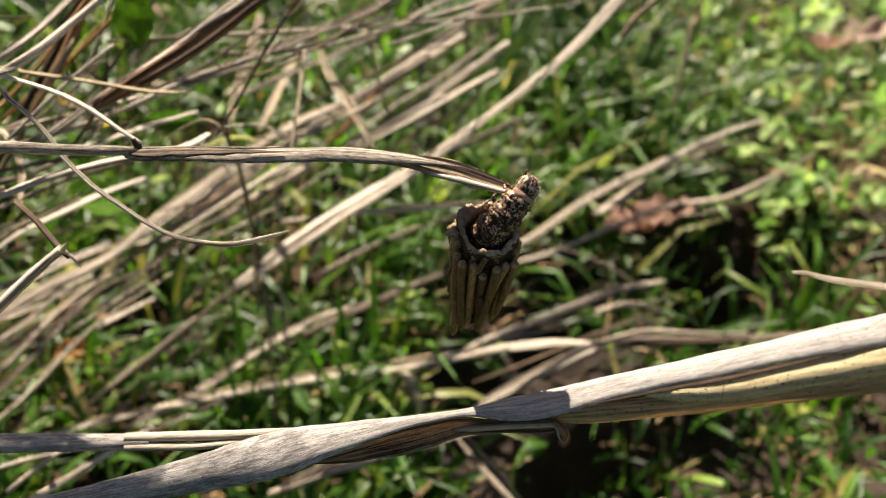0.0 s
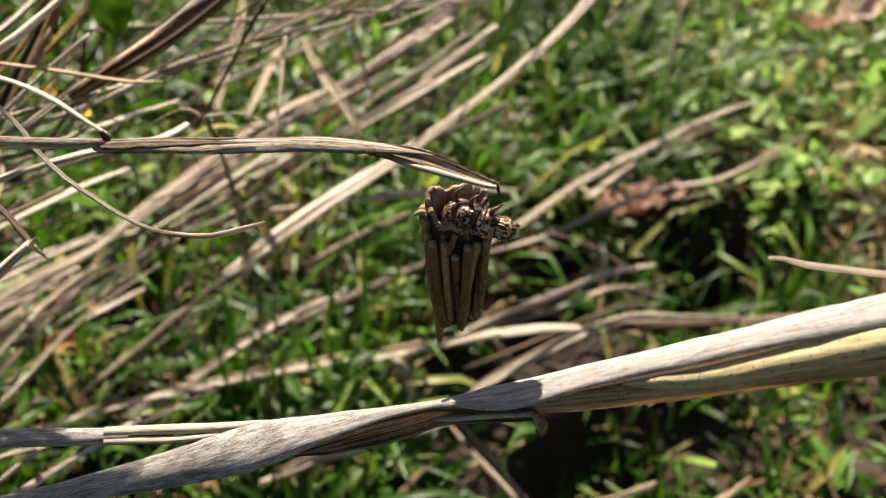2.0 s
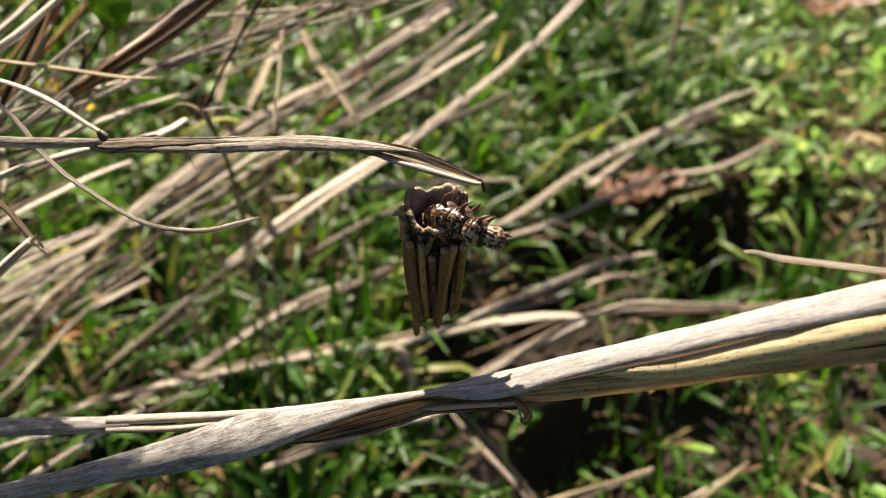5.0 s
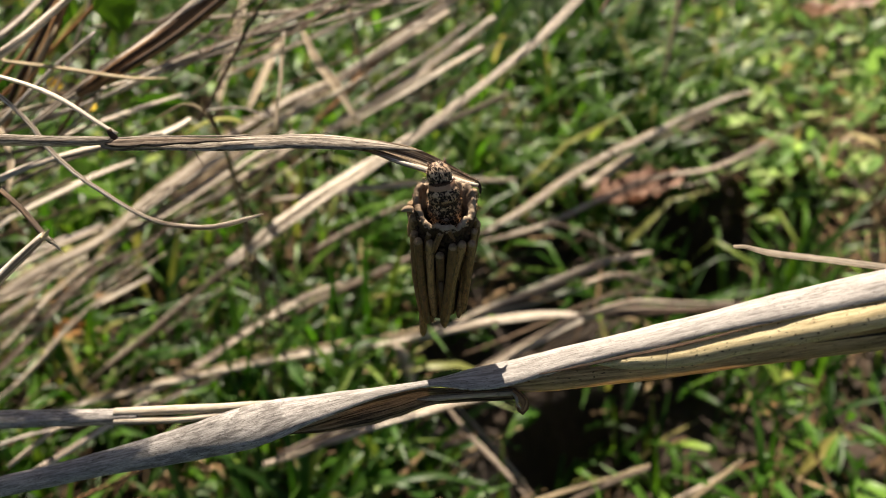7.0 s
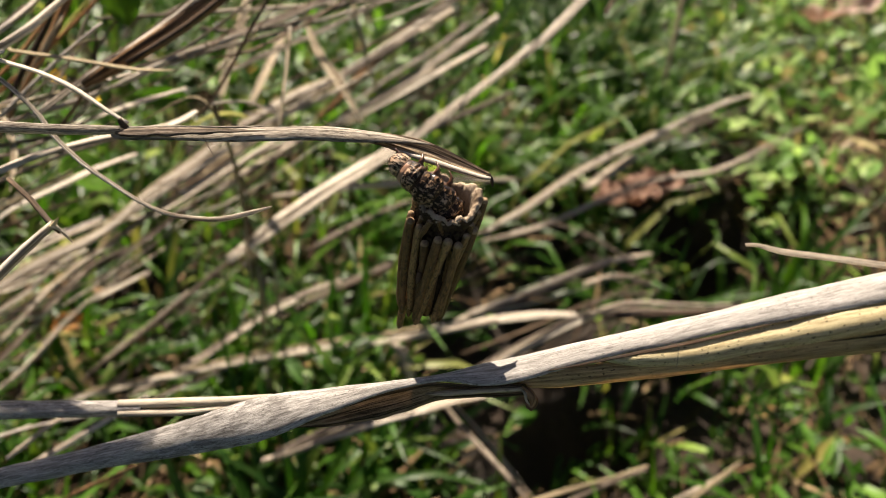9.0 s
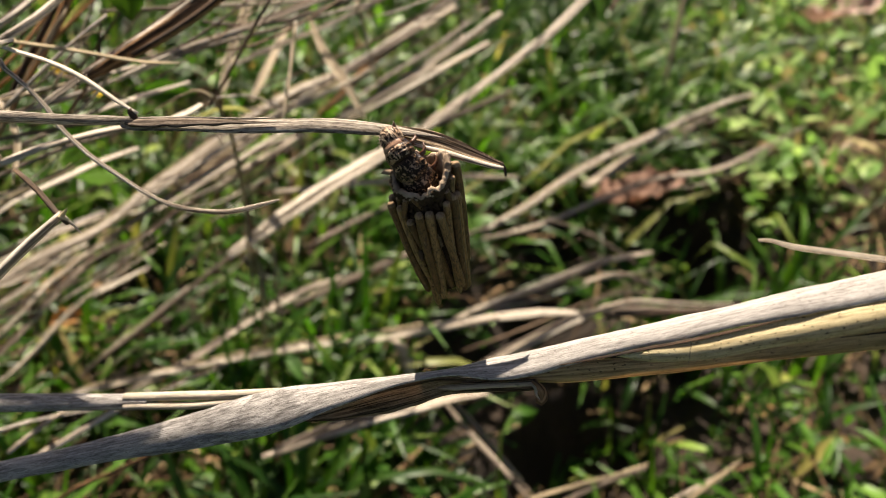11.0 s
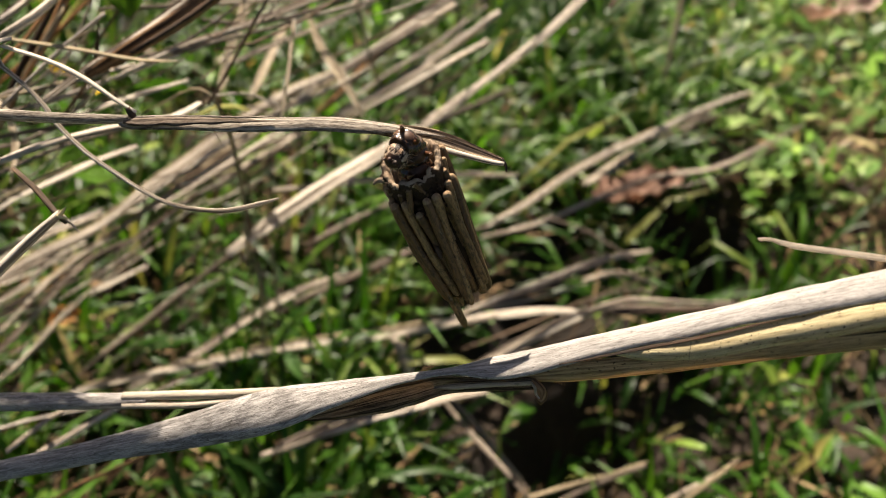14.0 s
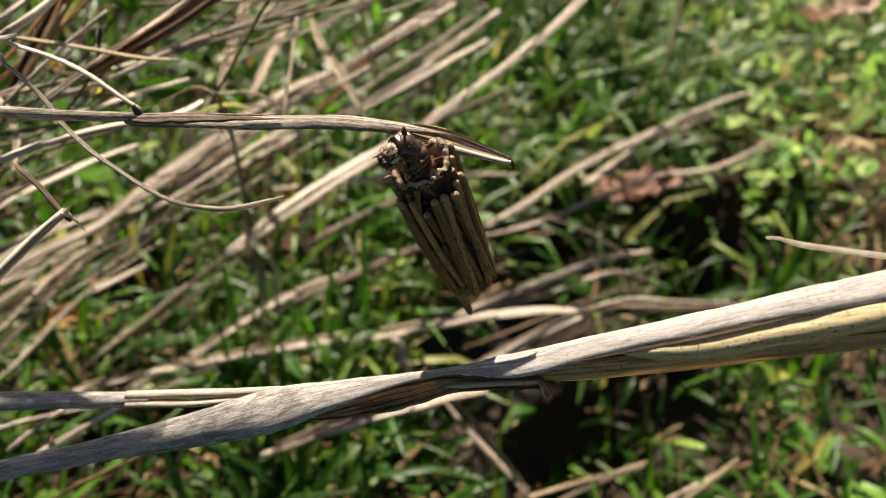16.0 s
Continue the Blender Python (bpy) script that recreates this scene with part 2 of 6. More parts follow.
def twig_material():
    """Small cut twigs: bark colour by twig, fine length grain, pale flakes."""
    k = Mat("twig_bark")
    uv = k.coord("UV")
    rnd = k.t.nodes.new("ShaderNodeObjectInfo").outputs["Random"]
    base = k.ramp(rnd, [(0.0, (0.095, 0.048, 0.018)), (0.5, (0.195, 0.102, 0.039)), (1.0, (0.35, 0.21, 0.09))])
    shift = k.t.nodes.new("ShaderNodeVectorMath")
    shift.operation = "ADD"
    k.link(uv, shift.inputs[0])
    k.link(rnd, shift.inputs[1])
    grain = k.noise(k.stretch(shift.outputs[0], 4200, 700, 1), 1.0, 5.0, 0.75)
    flake = k.noise(k.stretch(shift.outputs[0], 900, 420, 1), 1.0, 4.0, 0.7)
    col = k.mix(k.ramp(grain, [(0.36, (0.75, 0.75, 0.75)), (0.52, (0, 0, 0))]), base, (0.025, 0.016, 0.01))
    blot = k.noise(k.stretch(shift.outputs[0], 1500, 900, 1), 1.0, 5.0, 0.7)
    col = k.mix(k.ramp(blot, [(0.36, (0.8, 0.8, 0.8)), (0.5, (0.1, 0.1, 0.1)), (0.6, (0, 0, 0))]), col, (0.03, 0.019, 0.011))
    col = k.mix(k.ramp(flake, [(0.64, (0, 0, 0)), (0.72, (0.45, 0.45, 0.45))]), col, (0.38, 0.29, 0.18))
    k.link(col, k.b.inputs["Base Color"])
    k.b.inputs["Roughness"].default_value = 0.5
    k.b.inputs["Specular IOR Level"].default_value = 0.32
    k.bump(k.mix(0.6, grain, blot), 0.8, 0.00025)
    return k.m


TWIG = twig_material()
CUT = plain_material("twig_cut_end", (0.40, 0.275, 0.165), (0.15, 0.095, 0.05), 2500.0, 0.85)
SILK = plain_material("bag_silk", (0.44, 0.345, 0.25), (0.12, 0.075, 0.045), 900.0, 0.9, 0.0004)
# brown silk, darkened as well to stand for shade below the rim
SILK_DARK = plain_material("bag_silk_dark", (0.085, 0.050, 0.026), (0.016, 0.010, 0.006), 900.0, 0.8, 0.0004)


def skin_material(name, pale, warm, dark, cover, scale, rough, along=1.0, gloss=0.12):
    """Larval skin: pale ground, warm cast and dark jagged markings."""
    k = Mat(name)
    p = k.coord("Object")
    warp = k.stretch(p, 1.0, 1.0, along)
    marks = k.noise(warp, scale, 4.0, 0.6, 1.0)
    cast = k.noise(p, scale * 0.4, 2.0)
    col = k.ramp(cast, [(0.38, warm), (0.58, pale)])
    col = k.mix(k.ramp(marks, [(cover - 0.035, (1, 1, 1)), (cover + 0.02, (0, 0, 0))]), col, dark)
    k.link(col, k.b.inputs["Base Color"])
    k.b.inputs["Roughness"].default_value = rough
    k.b.inputs["Specular IOR Level"].default_value = gloss
    k.bump(k.noise(p, scale * 2.2, 3.0), 0.35, 0.0002)
    return k.m


SKIN_HEAD = skin_material("head_shield", (0.56, 0.42, 0.30), (0.40, 0.26, 0.165), (0.020, 0.011, 0.007), 0.525, 2100.0, 0.45, 0.3)
SKIN_SHIELD = skin_material("neck_shield", (0.50, 0.355, 0.24), (0.34, 0.20, 0.12), (0.020, 0.011, 0.007), 0.535, 1500.0, 0.45, 0.7)
SKIN_THORAX = skin_material("thorax_plate", (0.40, 0.265, 0.17), (0.20, 0.115, 0.065), (0.020, 0.011, 0.007), 0.553, 1500.0, 0.45)
SKIN_BODY = skin_material("abdomen_skin", (0.34, 0.215, 0.13), (0.16, 0.085, 0.045), (0.018, 0.010, 0.006), 0.563, 1500.0, 0.45)
SKIN_SIDE = skin_material("side_skin", (0.30, 0.185, 0.105), (0.15, 0.078, 0.040), (0.014, 0.008, 0.005), 0.535, 1600.0, 0.4)
SKIN_JOINT = plain_material("joint_skin", (0.075, 0.040, 0.022), (0.016, 0.009, 0.006), 1500.0, 0.6, 0.0001, 0.1)
SKIN_COLLAR = plain_material("neck_collar", (0.46, 0.285, 0.195), (0.27, 0.145, 0.09), 700.0, 0.5, 0.0001, 0.15)
CHITIN = plain_material("dark_chitin", (0.10, 0.045, 0.022), (0.018, 0.010, 0.007), 1600.0, 0.5, 0.0001, 0.3)
BELLY = skin_material("belly_skin", (0.15, 0.075, 0.038), (0.055, 0.027, 0.014), (0.010, 0.006, 0.004), 0.54, 1200.0, 0.25, 1.0, 0.5)
CLAW = plain_material("leg_chitin", (0.14, 0.050, 0.018), (0.022, 0.010, 0.005), 1500.0, 0.35, 0.0001, 0.5)
DEADLEAF = plain_material("fallen_leaf", (0.46, 0.29, 0.22), (0.13, 0.065, 0.04), 150.0, 0.75, 0.002)
PINKLEAF = plain_material("bleached_leaf", (0.70, 0.56, 0.48), (0.40, 0.27, 0.22), 50.0, 0.7, 0.002)
ORANGELEAF = plain_material("orange_leaf", (0.66, 0.38, 0.15), (0.34, 0.16, 0.06), 120.0, 0.7, 0.002)
PETAL = plain_material("yellow_petal", (0.88, 0.68, 0.06), (0.78, 0.52, 0.03), 200.0, 0.6, 0.001)


# ---- mesh helpers
def part(name, bm, material, parent=None, label=""):
    """Links a bmesh as one mesh object, under a thing when one is given."""
    me = bpy.data.meshes.new(name)
    bm.to_mesh(me)
    bm.free()
    for m in material if isinstance(material, (list, tuple)) else [material]:
        me.materials.append(m)
    ob = new(name, me)
    if parent is not None:
        ob.parent = parent
    if label:
        ob["label"] = label
    return ob


def empty(name):
    ob = new(name)
    ob.empty_display_size = 0.004
    return ob


def curve_points(pts, step):
    """A smooth line through (x, y, z, width) points, cut evenly."""
    p = np.array(pts, float)
    ext = np.vstack([2 * p[0] - p[1], p, 2 * p[-1] - p[-2]])
    out = []
    for i in range(1, len(ext) - 2):
        a, b, c, d = ext[i - 1:i + 3]
        n = max(2, int(np.linalg.norm(c[:3] - b[:3]) / step))
        for k in range(n):
            u = k / n
            out.append(0.5 * (2 * b + (c - a) * u + (2 * a - 5 * b + 4 * c - d) * u * u + (3 * b - a - 3 * c + d) * u ** 3))
    out.append(ext[-2])
    return np.array(out)


FACING = Vector((0.0, -0.22, 0.97))
UPWARD = Vector((0.0, 0.08, 1.0))
STALKWARD = Vector((0.0, 0.25, 1.0))
OUTWARD = Vector((0.0, -0.97, 0.10))


def sweep(bm, pts, style, step=0.003, cup=0.28, thick=0.00022, roll=0.0, rough=0.05, seed=0, facing=FACING):
    """Sweeps a blade (cupped strip with thickness) or a stem (uneven tube) along pts; UV is across and along, in metres."""
    rnd = random.Random(seed)
    line = curve_points(pts, step)
    uvs = bm.loops.layers.uv.verify()
    n = 10 if style == "tube" else 7
    rings, along, dist = [], [], 0.0
    off = rnd.uniform(0, 50)
    phase = rnd.uniform(0, 9)
    for i, q in enumerate(line):
        a, b = line[max(i - 1, 0)][:3], line[min(i + 1, len(line) - 1)][:3]
        tan = Vector(b - a).normalized()
        if i:
            dist += float(np.linalg.norm(q[:3] - line[i - 1][:3]))
        f = (facing - tan * facing.dot(tan)).normalized()
        turn = roll if not callable(roll) else roll(i / (len(line) - 1))
        if turn:
            f = Matrix.Rotation(radians(turn), 3, tan) @ f
        s = tan.cross(f)
        c, w = Vector(q[:3]), max(float(q[3]), 0.00004)
        w *= 1 + rough * 1.6 * noise.noise((dist * 90 + phase, off, 0))
        ring = []
        if style == "tube":
            for k in range(n):
                an = 2 * math.pi * k / n
                r = 0.5 * w * (1 + rough * noise.noise((math.cos(an) * 1.5 + off, math.sin(an) * 1.5, dist * 120)))
                r *= 1 - 0.10 * max(0, math.cos(an - phase)) ** 6
                ring.append(c + s * math.cos(an) * r + f * math.sin(an) * r * 0.8)
        else:
            for k in range(n):
                u = k / (n - 1) * 2 - 1
                edge = 1 + rough * 1.2 * noise.noise((dist * 400, u * 3 + off, 3)) if abs(u) == 1 else 1
                h = -cup * w * (u * u - 0.4) + 0.03 * w * noise.noise((dist * 150, u * 2 + off, 7))
                ring.append(c + s * (0.5 * w * u * edge) + f * h)
            t = min(thick, 0.2 * w)
            ring += [v - f * t for v in reversed(ring)]
        rings.append([bm.verts.new(v) for v in ring])
        along.append(dist)
    m = len(rings[0])
    width = max(p[3] for p in pts)
    for i in range(len(rings) - 1):
        for k in range(m):
            k2 = (k + 1) % m
            face = bm.faces.new((rings[i][k], rings[i][k2], rings[i + 1][k2], rings[i + 1][k]))
            face.smooth = True
            us = ((k, along[i]), (k + 1, along[i]), (k + 1, along[i + 1]), (k, along[i + 1]))
            for loop, (kk, v) in zip(face.loops, us):
                x = kk / m * 3.1 if style == "tube" else (kk if kk < n else 2 * n - 1 - kk) / (n - 1)
                loop[uvs].uv = (x * width + off * 0.01, v)
    for ring in (rings[0], rings[-1]):
        try:
            bm.faces.new(ring if ring is rings[-1] else list(reversed(ring)))
        except ValueError:
            pass
    return bm


def strip(name, pts, style, material, parent=None, label="", **kw):
    return part(name, sweep(bmesh.new(), pts, style, **kw), material, parent, label)


# ---- ground and grass
def hollow(x, y):
    """Height of the ground: gentle lumps with two deeper hollows."""
    z = 0.012 * noise.noise((x * 5, y * 5, 0)) + 0.006 * noise.noise((x * 17, y * 17, 4))
    for hx, hy, r, d in ((0.192, 0.418, 0.065, 0.14), (0.085, 0.240, 0.065, 0.115), (-0.15, 0.22, 0.05, 0.04), (0.012, 0.30, 0.03, 0.06), (0.085, 0.40, 0.03, 0.05), (0.068, 0.362, 0.035, 0.06), (-0.10, 0.31, 0.03, 0.035)):
        z -= d * math.exp(-((x - hx) ** 2 + (y - hy) ** 2) / (r * r))
    return z


def in_hole(x, y):
    """The dark bare holes in the growth."""
    return any((x - hx) ** 2 + ((y - hy + 0.02) * 0.65) ** 2 < r * r for hx, hy, r in ((0.196, 0.428, 0.050), (0.068, 0.250, 0.040), (0.012, 0.298, 0.033), (0.085, 0.40, 0.030), (0.068, 0.372, 0.030)))


def ground():
    bm = bmesh.new()
    xs = [-60, -12, -4, -2] + [i * 0.0125 for i in range(-80, 81)] + [2, 4, 12, 60]
    ys = [-60, -12, -4, -1.5] + [i * 0.0125 for i in range(-20, 121)] + [2.5, 5, 14, 60]
    grid = [[bm.verts.new((x, y, hollow(x, y) if abs(x) < 3 and -2 < y < 4 else 0)) for x in xs] for y in ys]
    for a, b in zip(grid, grid[1:]):
        for i in range(len(xs) - 1):
            bm.faces.new((a[i], a[i + 1], b[i + 1], b[i])).smooth = True
    tagged(part("ground", bm, SOIL), "brown earth with patches of bare soil under grass", "ground", kind="structure")


def scatter(name, label, category, material, count, place, shape, seed):
    """Many small leaves joined into one mesh of stuff."""
    rnd = random.Random(seed)
    verts, faces = [], []
    made = 0
    while made < count:
        spot = place(rnd)
        if spot is None:
            continue
        made += 1
        shape(rnd, *spot, verts, faces)
    me = bpy.data.meshes.new(name)
    me.from_pydata(verts, [], faces)
    me.materials.append(material)
    me.shade_smooth()
    return tagged(new(name, me), label, category, kind="stuff")


def near_field(rnd):
    """A spot on the ground before the stalks, denser near by."""
    y = 0.10 + 1.5 * rnd.random() ** 1.35
    x = rnd.uniform(-1, 1) * (0.22 + 0.62 * y)
    return x, y


def worn(x, y):
    """Worn brown patches with little but litter on them."""
    return any((x - hx) ** 2 + ((y - hy) * 0.7) ** 2 < r * r * (1 + 0.7 * noise.noise((x * 45, y * 45, 61))) for hx, hy, r in ((0.285, 0.402, 0.036), (0.335, 0.515, 0.026), (0.245, 0.79, 0.035)))


def green_amount(x, y):
    """How green the ground is: patchy, bare in the hollows."""
    bare = -2.5 if in_hole(x, y) and noise.noise((x * 70, y * 70, 3)) < 0.38 else -1.0 if worn(x, y) else 0.0
    near = (-0.12 if -0.15 < x < 0.2 else 0.25) if y < 0.45 else 0.0
    return bare + near + noise.noise((x * 6 + 3, y * 6, 1.5)) + 0.5 * noise.noise((x * 15, y * 15, 8)) + 0.9 * noise.noise((x * 30, y * 30, 17)) - (0.04 if y > 0.4 else 0.0)


def herbs_amount(x, y):
    """Broad-leaved herbs fill the sunny side, grass blades the rest."""
    return 0.9 * (x * 2.3 + (y - 0.42) * 0.5 - 0.12) + 0.6 * noise.noise((x * 7, y * 7, 21))


def grass_spot(rnd):
    x, y = near_field(rnd)
    if green_amount(x, y) < -0.65 + 0.3 * rnd.random() or x > 0.03 and y < 0.36 and rnd.random() < 0.3:
        return None
    if herbs_amount(x, y) > 0.10 + 0.6 * rnd.random():
        return None
    return x, y


def litter_spot(rnd):
    x, y = near_field(rnd)
    return (x, y) if not in_hole(x, y) and (y > 0.36 or rnd.random() < (0.15 if x > 0.03 else 0.4) or worn(x, y)) else None


def herb_spot(rnd):
    x, y = near_field(rnd)
    if y < 0.40 and rnd.random() < (0.80 if x > 0.03 else 0.75):
        return None
    if green_amount(x, y) < -0.65 + 0.3 * rnd.random() or herbs_amount(x, y) < -1.0 + 0.7 * rnd.random():
        return None
    return x, y


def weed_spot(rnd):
    """The dense patch of weeds at the far sunny side, brightened by leaf colour."""
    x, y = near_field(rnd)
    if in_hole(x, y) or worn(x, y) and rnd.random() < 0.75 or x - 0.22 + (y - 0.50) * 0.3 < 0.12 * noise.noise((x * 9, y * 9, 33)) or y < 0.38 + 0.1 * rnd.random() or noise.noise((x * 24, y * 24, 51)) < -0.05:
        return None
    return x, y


def grass_tuft(rnd, x, y, verts, faces):
    """A few blades from one root, leaning apart."""
    size = rnd.uniform(0.6, 1.25) * min(1.0, 0.7 + max(0.0, y - 0.2) * 1.2) * (0.78 if x > 0.0 and y < 0.36 else 1.0)
    for _ in range(rnd.randint(4, 10) if y > 0.36 else rnd.randint(2, 6)):
        grass_blade(rnd, x + rnd.gauss(0, 0.006), y + rnd.gauss(0, 0.006), size, verts, faces)


def grass_blade(rnd, x, y, size, verts, faces):
    z = hollow(x, y) - 0.003
    length = rnd.uniform(0.045, 0.135) * size
    w = rnd.uniform(0.0009, 0.0027)
    head = rnd.gauss(0.6, 1.3)
    lean = rnd.uniform(0.4, 1.7)
    dx, dy = math.cos(head), math.sin(head)
    sx, sy = -dy, dx
    i0 = len(verts)
    px = pz = 0.0
    ang = math.pi / 2 - lean * 0.3
    for k in range(4):
        ww = w * (1, 1.05, 0.8, 0)[k]
        cx, cy, cz = x + dx * px, y + dy * px, z + pz
        if k < 3:
            verts += [(cx - sx * ww, cy - sy * ww, cz), (cx, cy, cz - 0.3 * ww), (cx + sx * ww, cy + sy * ww, cz)]
        else:
            verts.append((cx, cy, cz))
        px += math.cos(ang) * length / 3
        pz += math.sin(ang) * length / 3
        ang -= lean * rnd.uniform(0.4, 0.9)
    for k in range(2):
        a = i0 + 3 * k
        faces += [(a, a + 1, a + 4, a + 3), (a + 1, a + 2, a + 5, a + 4)]
    a = i0 + 6
    faces += [(a, a + 1, a + 3), (a + 1, a + 2, a + 3)]


def meadow_tuft(rnd, x, y, verts, faces):
    """A wider tuft of the meadow round about."""
    size = rnd.uniform(1.0, 2.2)
    for _ in range(7):
        grass_blade(rnd, x + rnd.gauss(0, 0.03), y + rnd.gauss(0, 0.03), size, verts, faces)


def herb_plant(rnd, x, y, verts, faces):
    """A short leaning sprig with leaves in turn up its stem."""
    tall, head = rnd.uniform(0.008, 0.06), rnd.uniform(0, 6.283)
    reach, leaf = rnd.uniform(0.0, 0.03), rnd.uniform(0.010, 0.034) * min(1.0, 0.8 + max(0.0, y - 0.2) * 1.0)
    for k in range(rnd.randint(4, 9)):
        u = rnd.random()
        herb_leaf(rnd, x + math.cos(head) * reach * u, y + math.sin(head) * reach * u, tall * u, leaf * rnd.uniform(0.6, 1.1), verts, faces)


def weed_plant(rnd, x, y, verts, faces):
    """A low sprig of small narrow leaves."""
    tall, head = rnd.uniform(0.006, 0.05), rnd.uniform(0, 6.283)
    reach, leaf = rnd.uniform(0.0, 0.02), rnd.uniform(0.014, 0.036)
    for k in range(rnd.randint(4, 8)):
        u = rnd.random()
        herb_leaf(rnd, x + math.cos(head) * reach * u, y + math.sin(head) * reach * u, tall * u, leaf * rnd.uniform(0.6, 1.2), verts, faces)


def herb_leaf(rnd, x, y, up, length, verts, faces):
    """A pointed oval leaf, folded along its midrib."""
    z = hollow(x, y) + up
    head = rnd.uniform(0, 6.283)
    w, tilt = length * rnd.uniform(0.06, 0.19), rnd.gauss(0.3, 0.5)
    dx, dy = math.cos(head), math.sin(head)
    fold = rnd.uniform(0.1, 0.5)
    bend = rnd.uniform(-0.2, 0.5)
    i0 = len(verts)
    for u, k in ((0, 0.0), (0.25, 0.8), (0.55, 1.0), (0.8, 0.62), (1.0, 0.0)):
        r, h = (0.15 + u) * length * math.cos(tilt), u * length * math.sin(tilt) - bend * length * u * u
        cx, cy, cz = x + dx * r, y + dy * r, z + h
        verts += [(cx - dy * w * k, cy + dx * w * k, cz + fold * w * k), (cx, cy, cz), (cx + dy * w * k, cy - dx * w * k, cz + fold * w * k)]
    for s in range(4):
        a = i0 + 3 * s
        faces += [(a, a + 1, a + 4, a + 3), (a + 1, a + 2, a + 5, a + 4)]


def litter_bit(rnd, x, y, verts, faces):
    z = hollow(x, y) + 0.012 * rnd.random()
    length, head, w = rnd.uniform(0.01, 0.06), rnd.gauss(0.6, 0.9), rnd.uniform(0.0005, 0.0018)
    dx, dy = math.cos(head), math.sin(head)
    i0 = len(verts)
    for u in (0, 0.35, 0.7, 1):
        r = u * length
        h = z + 0.008 * math.sin(u * 3) + u * rnd.uniform(0, 0.012)
        k = w * (1 - 0.7 * u)
        verts += [(x + dx * r - dy * k, y + dy * r + dx * k, h), (x + dx * r + dy * k, y + dy * r - dx * k, h + 0.3 * k)]
    for s in range(3):
        a = i0 + 2 * s
        faces.append((a, a + 1, a + 3, a + 2))


def meadow_spot(rnd):
    """A spot anywhere round about, thinner far off; the ground in sight has its own growth."""
    r, a = abs(rnd.gauss(0, 2.1)), rnd.uniform(0, 6.283)
    x, y = r * math.cos(a), 0.4 + r * math.sin(a)
    if (x * x + y * y) < 0.04:
        return None
    if 0.08 < y < 1.62 and abs(x) < 0.24 + 0.62 * y:
        return None
    return x, y


def weed_edge_spot(rnd):
    """The weeds thin out beyond the dense patch."""
    x, y = 0.75 + rnd.gauss(0, 0.5), 1.0 + rnd.gauss(0, 0.5)
    if y < 0.2 or x < 0.1 or 0.08 < y < 1.62 and abs(x) < 0.24 + 0.62 * y or noise.noise((x * 6, y * 6, 52)) < -0.1:
        return None
    return x, y


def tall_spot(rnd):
    """Clumps of tall grass added out of view beyond the weeds, towards the sun, to shade the ground."""
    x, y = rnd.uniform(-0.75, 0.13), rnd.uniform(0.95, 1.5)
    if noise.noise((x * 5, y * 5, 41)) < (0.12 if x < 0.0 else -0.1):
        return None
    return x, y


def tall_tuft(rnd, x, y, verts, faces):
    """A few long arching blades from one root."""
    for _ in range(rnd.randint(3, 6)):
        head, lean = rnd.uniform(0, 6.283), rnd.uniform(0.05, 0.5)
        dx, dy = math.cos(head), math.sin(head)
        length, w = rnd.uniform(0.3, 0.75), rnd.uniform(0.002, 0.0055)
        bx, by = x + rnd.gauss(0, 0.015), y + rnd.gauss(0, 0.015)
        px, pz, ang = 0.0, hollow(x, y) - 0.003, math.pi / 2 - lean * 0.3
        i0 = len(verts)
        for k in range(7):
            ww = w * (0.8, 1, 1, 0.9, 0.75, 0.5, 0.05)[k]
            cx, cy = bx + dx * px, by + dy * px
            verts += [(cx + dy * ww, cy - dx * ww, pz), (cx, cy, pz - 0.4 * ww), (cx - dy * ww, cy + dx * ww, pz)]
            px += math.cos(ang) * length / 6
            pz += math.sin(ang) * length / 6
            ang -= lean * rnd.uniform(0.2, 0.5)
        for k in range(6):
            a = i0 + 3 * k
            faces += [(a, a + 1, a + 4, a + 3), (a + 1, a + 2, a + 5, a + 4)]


ground()
# unseen tall grass, added to throw dappled shade over the growth
scatter("shade_grass", "tall green grass added out of view to shade the ground", "grass", GRASS, 84, tall_spot, tall_tuft, 16)
scatter("grass", "green grass blades growing thickly from the ground", "grass", GRASS, 1900, grass_spot, grass_tuft, 11)
scatter("herb_foliage", "small bright green oval weed leaves covering the ground", "weeds", HERB, 2300, herb_spot, herb_plant, 12)
scatter("weed_foliage", "yellow-green weed leaves in a dense patch, coloured paler for sunlight", "weeds", SUNLIT_WEED, 1250, weed_spot, weed_plant, 15)
scatter("weed_foliage", "scattered yellow-green weeds at the edge of the patch", "weeds", SUNLIT_WEED, 1300, weed_edge_spot, weed_plant, 17)
scatter("meadow_grass", "green grass tufts of the meadow round about", "grass", GRASS, 11000, meadow_spot, meadow_tuft, 14)
scatter("leaf_litter", "dry brown straw litter on the soil", "litter", LITTER, 15000, litter_spot, litter_bit, 13)


# ---- dry stalks behind and beside the stem
COUNT = [0]


RUNS = []
STRAND = {"pale": ("brown", "palegrey"), "palegrey": ("greybrown", "pale"), "thin": ("pale", "pale"), "grey": ("brown", "pale"), "brown": ("dark", "grey"), "dark": ("brown", "rust"), "stem": ("dark", "pale"), "umber": ("dark", "pale"), "lime": ("straw", "lime"), "tan": ("umber", "straw"), "rust": ("straw", "dark"), "straw": ("brown", "pale"), "greybrown": ("dark", "palegrey")}


